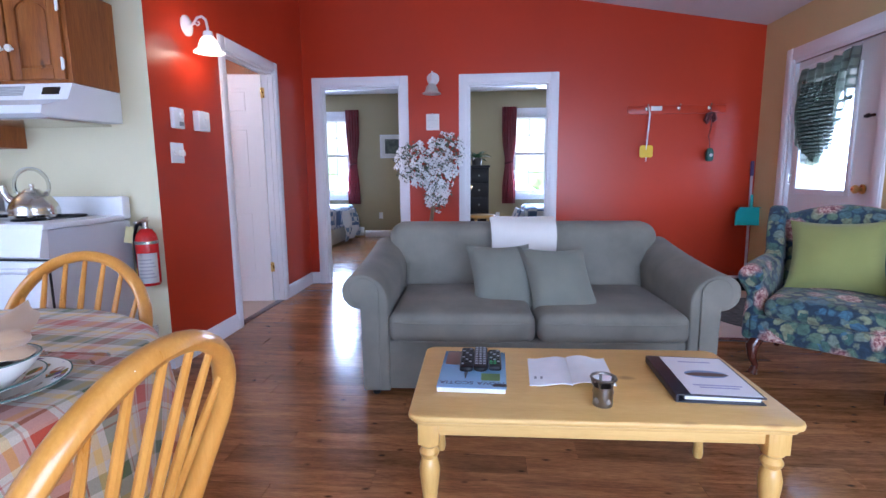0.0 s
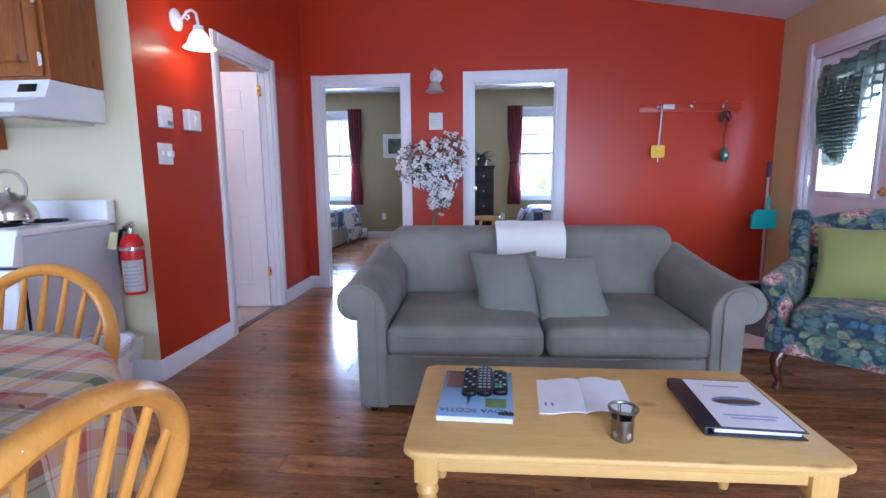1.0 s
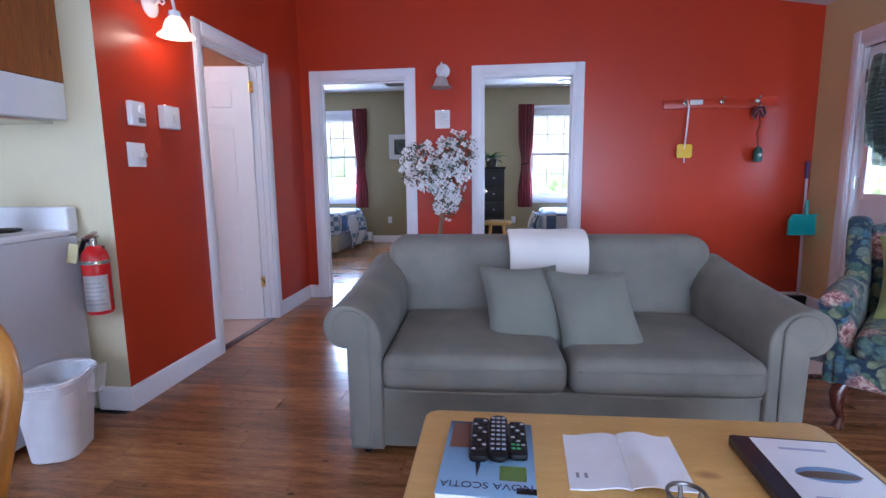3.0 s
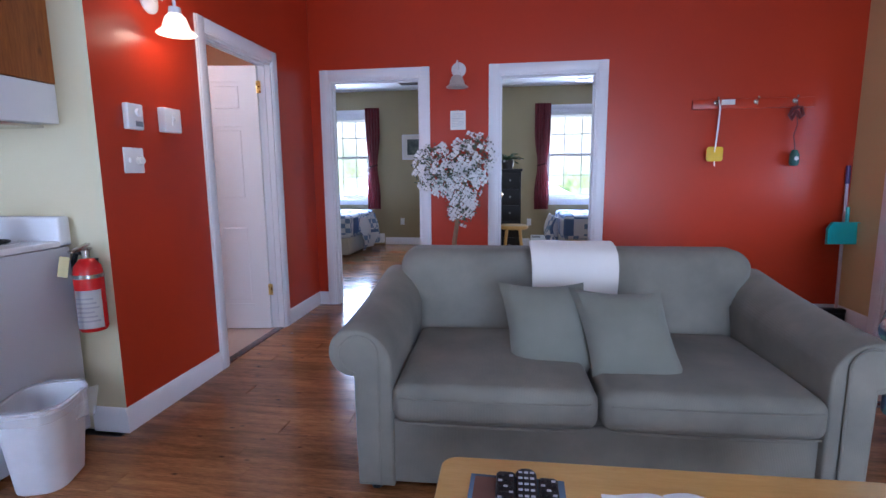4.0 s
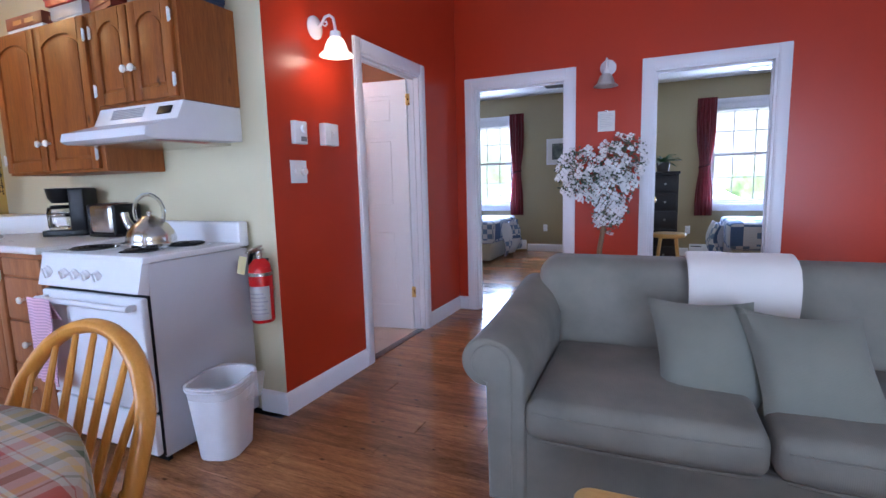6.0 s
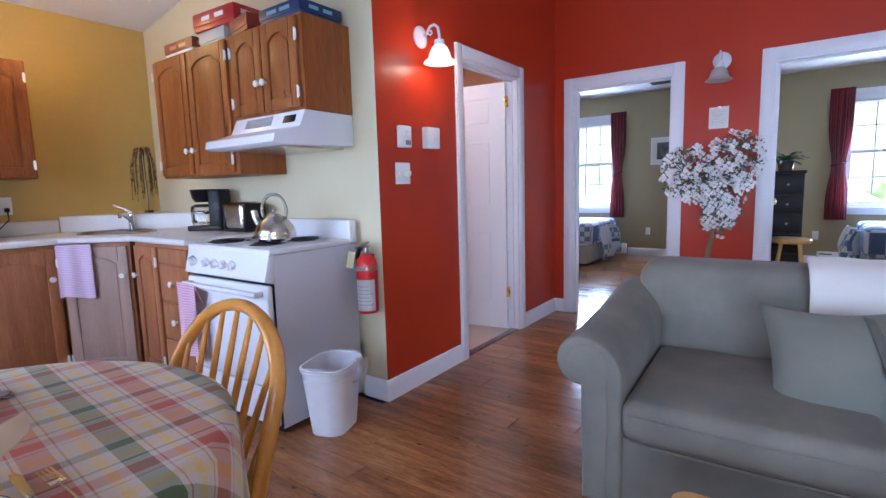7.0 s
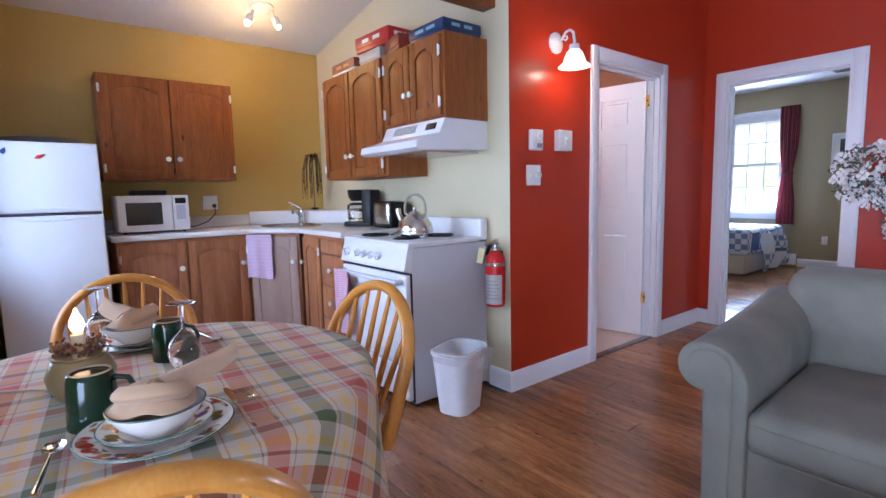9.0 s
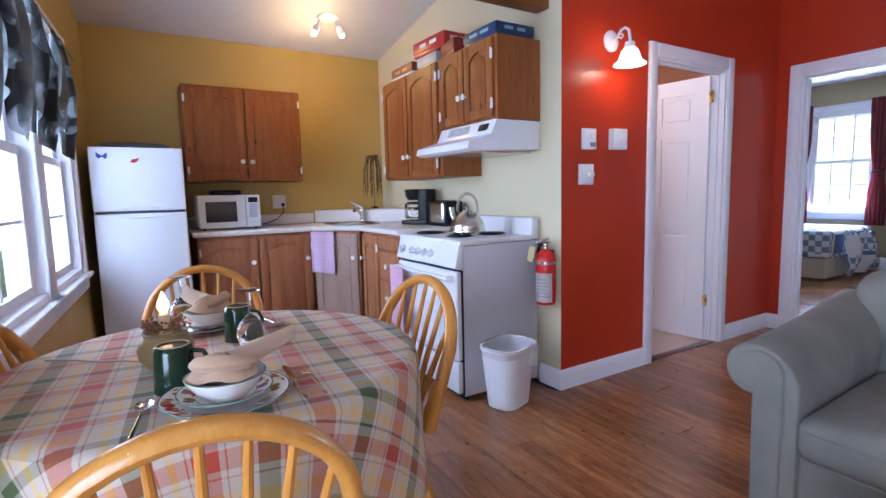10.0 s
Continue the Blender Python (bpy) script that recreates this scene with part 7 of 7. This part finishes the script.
part("panel", drape(swag, 60, 34, 0.05, 7, 2), sheer("sheer_green", (0.10, 0.125, 0.095), 0.80, 4.5, 0.16), dc)
part("ruffle", drape(lambda u: (0.18 + 0.44 * u, 0.22 + 0.36 * u, 1.86 - 0.05 * math.sin(u * 3.1), 1.20 + 0.22 * abs(u - 0.5)), 40, 24, 0.09, 8, 5), sheer("sheer_green_dark", (0.07, 0.09, 0.07), 0.6, 11, 0.14), dc)
part("curtain_rod", tube([(0.10, -0.012, 1.95), (0.77, -0.012, 2.0)], 0.006, 8), TRIM, dc)

kv = thing("window_valance", "black and white checked swag valance on the kitchen window", "curtain", WIN_M @ pose(0, 0.03, 0, 0, 0, 180))
s = Nodes("checked_valance", 0.9)
def soft_bands(axis):
    wv = s.n("ShaderNodeTexWave", Vector=s.vec(), Scale=2.6, Distortion=1.2)
    wv.bands_direction = axis
    return s.ramp(wv.outputs["Color"], [(0.3, (0.02, 0.025, 0.024)), (0.8, (0.30, 0.33, 0.33))])
s.color(s.mix(0.55, soft_bands("X"), soft_bands("Z"), "MULTIPLY"))
s.put(s.b, "Alpha", s.ramp(s.noise(s.vec((1, 1, 2.0)), 5, 1), [(0.34, (0.6,) * 3), (0.48, (0.98,) * 3)]))
VAL = s.mat
for k, (a, b) in enumerate(((-1.56, -1.14), (-2.02, -1.64), (-2.44, -2.08), (-2.76, -2.50))):
    part("swag", drape(lambda u, a=a, b=b: (a + (b - a) * (0.5 + (u - 0.5) * 0.62), a + (b - a) * u, 2.01, np.interp(u, [0, 0.3, 0.34, 0.66, 0.7, 1], [1.56, 1.52, 1.44, 1.40, 1.49, 1.45])), 36, 22, 0.075, 2, k * 2.1), VAL, kv)
part("curtain_rod", tube([(-2.74, -0.02, 2.03), (-0.80, -0.02, 2.03)], 0.008, 8), PEWTER, kv)

# ---- bedrooms ----
def quilt_mat():
    s = Nodes("patchwork_quilt", 0.9)
    v = s.vec()
    def tiles(vec, sc):
        b = s.n("ShaderNodeTexChecker", Vector=vec, Scale=sc)
        return b.outputs["Fac"]
    c1 = s.mix(tiles(v, 3.5), (0.62, 0.64, 0.70), (0.09, 0.15, 0.30))
    c2 = s.mix(tiles(v, 14.0), (0.60, 0.62, 0.68), (0.16, 0.24, 0.40))
    s.color(s.mix(tiles(s.vec((0.5, 0.5, 0.5)), 6.0), c1, c2))
    s.bump(s.noise(v, 40, 3), 0.5, 0.01)
    return s.mat


QUILT, SKIRT = quilt_mat(), cloth("ivory_bed_skirt", (0.55, 0.50, 0.40), 0.1)


def bed(x0, x1, y0, y1, label, head):
    b = thing("bed", label, "bed", group="beds")
    part("skirt", box(x0 + 0.03, x1 - 0.03, y0 + 0.03, y1 - 0.03, 0.02, 0.40, 0.02), SKIRT, b)
    part("mattress", box(x0 + 0.01, x1 - 0.01, y0 + 0.01, y1 - 0.01, 0.38, 0.58, 0.05, 4), WHITECLOTH, b)
    q = box(x0 - 0.02, x1 + 0.02, y0 - 0.02, y1 + 0.02, 0.27, 0.62, 0.06, 4)
    bmesh.ops.subdivide_edges(q, edges=[e for e in q.edges if e.calc_length() > 0.25], cuts=6, use_grid_fill=True)
    for vt in q.verts:
        vt.co += Vector((noise.noise(vt.co * 3), noise.noise(vt.co * 3 + Vector((4, 0, 0))), 0.5 * noise.noise(vt.co * 4))) * 0.025
    part("quilt", q, QUILT, b, "blue and white patchwork quilt")
    hx = (x0 - 0.03, x0 + 0.01) if head < 0 else (x1 - 0.01, x1 + 0.03)
    part("pillow", tf(puff(0.65, 0.4, 0.18, 10), pose((hx[0] + hx[1]) / 2 - head * 0.28, (y0 + y1) / 2, 0.70, 90, 0, 90)), WHITECLOTH, b)


bed(-4.18, -2.37, 7.62, 8.90, "made bed with a blue patchwork quilt near the window", -1)
bed(0.72, 2.60, 7.72, 8.90, "made bed with a blue and white patchwork quilt", 1)
# a corner of the quilt that trails on the floor
for cx, cy, sx in ((-2.36, 7.9, 1), (0.70, 8.2, -1)):
    bm = drape(lambda u: (0.9 * u, 0.9 * u, 0.56, 0.06), 24, 12, 0.16, 2, cx)
    bmesh.ops.solidify(bm, geom=bm.faces[:], thickness=0.01)
    ob = tagged(part("quilt", bm, QUILT), "patchwork quilt hanging down at the foot of the bed", "quilt")
    ob.matrix_world = pose(cx + sx * 0.02, cy, 0, 0, 0, 90) if sx > 0 else pose(cx - 0.02, cy + 0.6, 0, 0, 0, -90)

pc = thing("picture", "framed dark landscape picture with a white mat", "picture", pose(-1.58, FAR - 0.001, 1.665))
part("frame", merge(box(-0.29, 0.29, -0.02, 0, 0.19, 0.21), box(-0.29, 0.29, -0.02, 0, -0.21, -0.19), box(-0.29, -0.27, -0.02, 0, -0.19, 0.19), box(0.27, 0.29, -0.02, 0, -0.19, 0.19)), TRIM, pc, smooth=False)
part("mat_board", box(-0.27, 0.27, -0.010, -0.001, -0.19, 0.19), PAPER, pc, smooth=False)
s = Nodes("landscape_print", 0.3)
s.color(s.ramp(s.noise(s.vec(), 9, 4), [(0.35, (0.03, 0.05, 0.05)), (0.65, (0.16, 0.18, 0.16))]))
part("print", box(-0.20, 0.20, -0.012, -0.0102, -0.13, 0.13), s.mat, pc, smooth=False)
for x in (-1.89, 0.28):
    o = thing("outlet", "white wall outlet in the bedroom", "outlet", pose(x, FAR - 0.001, 0.40), "bedroom outlets")
    part("plate", box(-0.035, 0.035, -0.006, 0, -0.058, 0.058, 0.002), PLASTIC, o)
    part("socket", merge(box(-0.015, 0.015, -0.008, -0.005, 0.008, 0.036, 0.003), box(-0.015, 0.015, -0.008, -0.005, -0.036, -0.008, 0.003)), PLASTIC, o)
for x0, x1 in ((-2.98, -2.215), (0.31, 0.61)):
    h = thing("baseboard_heater", "white electric baseboard heater under the window", "heater", pose(0, FAR, 0), "baseboard heaters")
    part("housing", prism([(-0.002, 0.03), (-0.055, 0.03), (-0.07, 0.06), (-0.07, 0.14), (-0.035, 0.185), (-0.002, 0.185)], x0, x1, "x", 0.004), PLASTIC, h)
    part("slot", box(x0 + 0.02, x1 - 0.14, -0.064, -0.045, 0.148, 0.162), BLACK, h, smooth=False)

ds = thing("dresser", "tall espresso brown chest of drawers", "dresser", pose(-0.145, 6.62, 0))
part("carcass", box(-0.25, 0.25, 0.0, 0.42, 0.04, 1.23, 0.004), ESPRESSO, ds)
part("top", box(-0.265, 0.265, -0.02, 0.43, 1.232, 1.262, 0.005), ESPRESSO, ds)
for k in range(6):
    z = 0.07 + k * 0.193
    dw = part("drawer", box(-0.235, 0.235, -0.018, -0.001, z, z + 0.178, 0.004), ESPRESSO, ds)
    for x in (-0.12, 0.12):
        part("pull", tf(lathe([(0, 0), (0.006, 0), (0.007, 0.012), (0.013, 0.02), (0, 0.026)], 12), pose(x, -0.018, z + 0.09, 90)), PEWTER, dw)
for x in (-0.22, 0.22):
    for y in (0.03, 0.39):
        part("foot", box(x - 0.025, x + 0.025, y - 0.025, y + 0.025, 0, 0.042), ESPRESSO, ds)

so = thing("stool", "honey wood stool in front of the dresser", "stool", pose(0.02, 6.15, 0))
part("seat", lathe([(0, 0.60), (0.155, 0.60), (0.165, 0.612), (0.165, 0.628), (0.155, 0.64), (0, 0.636)], 32), HONEYLEG, so)
for k in range(4):
    a = math.pi / 4 + k * math.pi / 2
    part("leg", tube([(0.10 * math.cos(a), 0.10 * math.sin(a), 0.60), (0.19 * math.cos(a), 0.19 * math.sin(a), 0)], [0.018, 0.015], 10), HONEYLEG, so)
    b_ = a + math.pi / 2
    r = 0.155
    part("rung", tube([(r * math.cos(a), r * math.sin(a), 0.22 + 0.04 * (k % 2)), (r * math.cos(b_), r * math.sin(b_), 0.22 + 0.04 * (k % 2))], 0.009, 8), HONEYLEG, so)

lp = thing("potted_plant", "leafy green plant with white blooms on the dresser", "plant", pose(-0.06, 6.80, 1.263))
part("pot", lathe([(0, 0), (0.06, 0), (0.075, 0.10), (0.07, 0.10), (0, 0.085)], 20), plain("dark_pot", (0.05, 0.04, 0.035), 0.4), lp)
rng = random.Random(8)
GLEAF = plain("lily_leaf", (0.03, 0.10, 0.03), 0.4, spread=0.3)
for k in range(34):
    a, el, L = rng.uniform(0, 6.28), rng.uniform(0.35, 1.35), rng.uniform(0.14, 0.26)
    d = Vector((math.cos(a) * math.cos(el), math.sin(a) * math.cos(el), math.sin(el)))
    sd = d.cross(Vector((0, 0, 1))).normalized()
    bm = bmesh.new()
    rows = []
    for j in range(6):
        u = j / 5
        p = Vector((0, 0, 0.09)) + d * L * u + Vector((0, 0, -0.09 * u * u))
        w_ = 0.024 * math.sin(math.pi * (0.12 + 0.88 * u)) + 0.002
        rows.append((bm.verts.new(p - sd * w_), bm.verts.new(p + Vector((0, 0, -0.006))), bm.verts.new(p + sd * w_)))
    for p_, q_ in zip(rows, rows[1:]):
        bm.faces.new((p_[0], p_[1], q_[1], q_[0]))
        bm.faces.new((p_[1], p_[2], q_[2], q_[1]))
    part("leaf", bm, GLEAF if k > 5 else PETAL, lp)

for cx, cy in ((-2.95, 7.15), (1.45, 7.35)):
    fn = thing("ceiling_fan", "white ceiling fan with four blades, at rest", "ceiling fan", pose(cx, cy, 0, 0, 0, 3), "ceiling fans")
    part("rod", tube([(0, 0, 2.60), (0, 0, 2.44)], 0.012, 8), ENAMEL, fn)
    part("motor", lathe([(0, 2.45), (0.08, 2.45), (0.10, 2.42), (0.10, 2.37), (0.07, 2.33), (0, 2.32)], 24), ENAMEL, fn)
    for k in range(4):
        part("blade", tf(prism(rounded(0.14, 0.66, -0.06, 0.06, 0.03), -0.004, 0.004, "z", 0.002), pose(0, 0, 2.37, 8, 0, 90 * k)), ENAMEL, fn)
tagged(part("ceiling_vent", merge(box(-1.75, -1.40, 8.15, 8.50, 2.588, 2.599, 0.003), *[box(-1.73, -1.42, 8.18 + k * 0.045, 8.20 + k * 0.045, 2.580, 2.588) for k in range(7)]), plain("dark_vent", (0.12, 0.11, 0.10), 0.6)), "dark square vent in the bedroom ceiling", "vent")

for nm, lab, m in (("door_3", "white bedroom door standing open against the partition", pose(-0.800, BY + 0.118, 0.01, 0, 0, 84)), ("door_4", "white bedroom door standing open beside the dresser", pose(-0.108, BY + 0.118, 0.01, 0, 0, 94))):
    d = thing(nm, lab, "door", m, kind="structure")
    off = -0.036 if nm == "door_3" else 0.001
    part("leaf", tf(panel_door(0.775, 1.99, 0.035, [(a, b, lo, hi) for a, b in PW for lo, hi in ((0.2, 0.83), (1.0, 1.56), (1.66, 1.88))]), Matrix.Translation((0.01, off, 0))), DOORWHITE, d, smooth=False)
    part("door_handle", tf(lathe([(0, 0), (0.025, 0), (0.025, 0.006), (0.01, 0.012), (0.01, 0.03), (0.027, 0.045), (0.027, 0.06), (0, 0.068)]), pose(0.72, off, 0.98, 90)), BRASS, d, "round brass knob")
for x, y in ((DL[1] - 0.019, BY + 0.085), (DR[0] + 0.019, BY + 0.085)):
    tagged(part("hinge", box(x - 0.0015, x + 0.0015, y, y + 0.03, 1.76, 1.85), BRASS, smooth=False), "brass door hinge on the jamb", "hinge", kind="structure")

# ---- floors ----
tagged(part("subfloor", box(WX - 0.1, EX + 0.1, FY - 0.1, FAR + 0.1, -0.12, -0.009), ESPRESSO, smooth=False), "dark base under the floor", "floor", kind="structure")
tiles = bmesh.new()
TILE = paint("beige_vinyl_tile", (0.56, 0.43, 0.35), 0.35, 0.05)
floor_b = tagged(new("floor_bathroom"), "beige tiled bathroom floor", "floor", kind="structure")
me_cache = {}


def piece(name, parent, x, y, lx, ly, mat, r=0.0012, top=0.0):
    key = (name, round(lx, 3), round(ly, 3), mat.name)
    if key not in me_cache:
        bm = box(0, lx, 0, ly, -0.008, 0, r, 1)
        me = bpy.data.meshes.new(name)
        bm.to_mesh(me), bm.free()
        me.materials.append(mat)
        me_cache[key] = me
    ob = new(name, me_cache[key])
    ob.parent = parent
    ob.location = (x, y, top)


for i in range(8):
    for j in range(8):
        x, y = WX + i * 0.30, KY + 0.1 + j * 0.2975
        lx = min(0.298, RX - 0.06 - x)
        if lx > 0.05:
            piece("tile", floor_b, x, y, lx, 0.295, TILE)
tagged(part("threshold", box(RX - 0.065, RX - 0.005, BD[0], BD[1], -0.008, 0.006, 0.003), MAHOG), "dark wood threshold of the bathroom door", "trim", kind="structure")

floor_e = tagged(new("floor_entry"), "beige tiled entry floor by the door", "floor", kind="structure")
TX, TY = 1.68, 3.37
for i in range(4):
    for j in range(6):
        x, y = TX + i * 0.30, TY + j * 0.27
        lx, ly = min(0.298, EX - x), min(0.268, BY - y)
        if lx > 0.03 and ly > 0.03:
            piece("tile", floor_e, x, y, lx, ly, TILE)
tagged(part("threshold", merge(box(TX - 0.03, TX, TY - 0.03, BY, -0.008, 0.005, 0.002), box(TX, EX, TY - 0.03, TY, -0.008, 0.005, 0.002)), MAHOG), "dark edging strip round the entry tiles", "trim", kind="structure")
mt = thing("door_mat", "half-round dark grey door mat on the entry tiles", "door mat", pose(2.55, 3.98, 0.001, 0, 0, 90))
s = Nodes("mat_pile", 0.95)
s.color(s.ramp(s.noise(s.vec(), 30, 4), [(0.3, (0.06, 0.065, 0.06)), (0.7, (0.15, 0.15, 0.13))]))
s.bump(s.noise(s.vec(), 400, 2), 0.8, 0.004)
part("pile", prism([(-0.52, 0.0)] + [(0.52, 0.0)] + arc(0, 0.25, 0.52, 0, 180, 20, 0.46), 0, 0.011, "z", 0.003), s.mat, mt)

floor = tagged(new("floor"), "brown wood-look laminate plank floor", "floor", kind="structure")
PLW, PLL = 0.125, 1.21
rng = random.Random(21)
rest = []
row = 0
y = FY
while y < FAR:
    ly = min(PLW, FAR - y)
    x0 = WX
    x_end = EX
    if y + ly * 0.5 < 0.0:
        x0 = -0.65
    if KY < y + ly * 0.5 < BY:
        x0 = RX - 0.005
    if TY - 0.03 < y + ly * 0.5 < BY:
        x_end = TX - 0.03
    x = x0 - rng.uniform(0, 1.0)
    while x < x_end:
        a, b = max(x, x0), min(x + PLL, x_end)
        if b - a > 0.03:
            if 0.8 < y < BY:
                piece("plank", floor, a, y, round(b - a - 0.0006, 2) if b - a < PLL - 0.01 else PLL - 0.0006, ly - 0.0006, PLANK, 0.0011)
            else:
                rest.append((a, b, y, y + ly))
        x += PLL
    y += PLW
vs, fs = [], []
for a, b, c, d in rest:
    i = len(vs)
    g = 0.0008
    vs += [(a + g, c + g, 0), (b - g, c + g, 0), (b - g, d - g, 0), (a + g, d - g, 0), (a, c, -0.007), (b, c, -0.007), (b, d, -0.007), (a, d, -0.007)]
    fs += [(i, i + 1, i + 2, i + 3), (i, i + 4, i + 5, i + 1), (i + 1, i + 5, i + 6, i + 2), (i + 2, i + 6, i + 7, i + 3), (i + 3, i + 7, i + 4, i)]
me = bpy.data.meshes.new("planks")
me.from_pydata(vs, [], fs)
me.materials.append(PLANKS)
pr = new("plank_field", me)
pr.parent = floor
tagged(pr, kind="stuff")
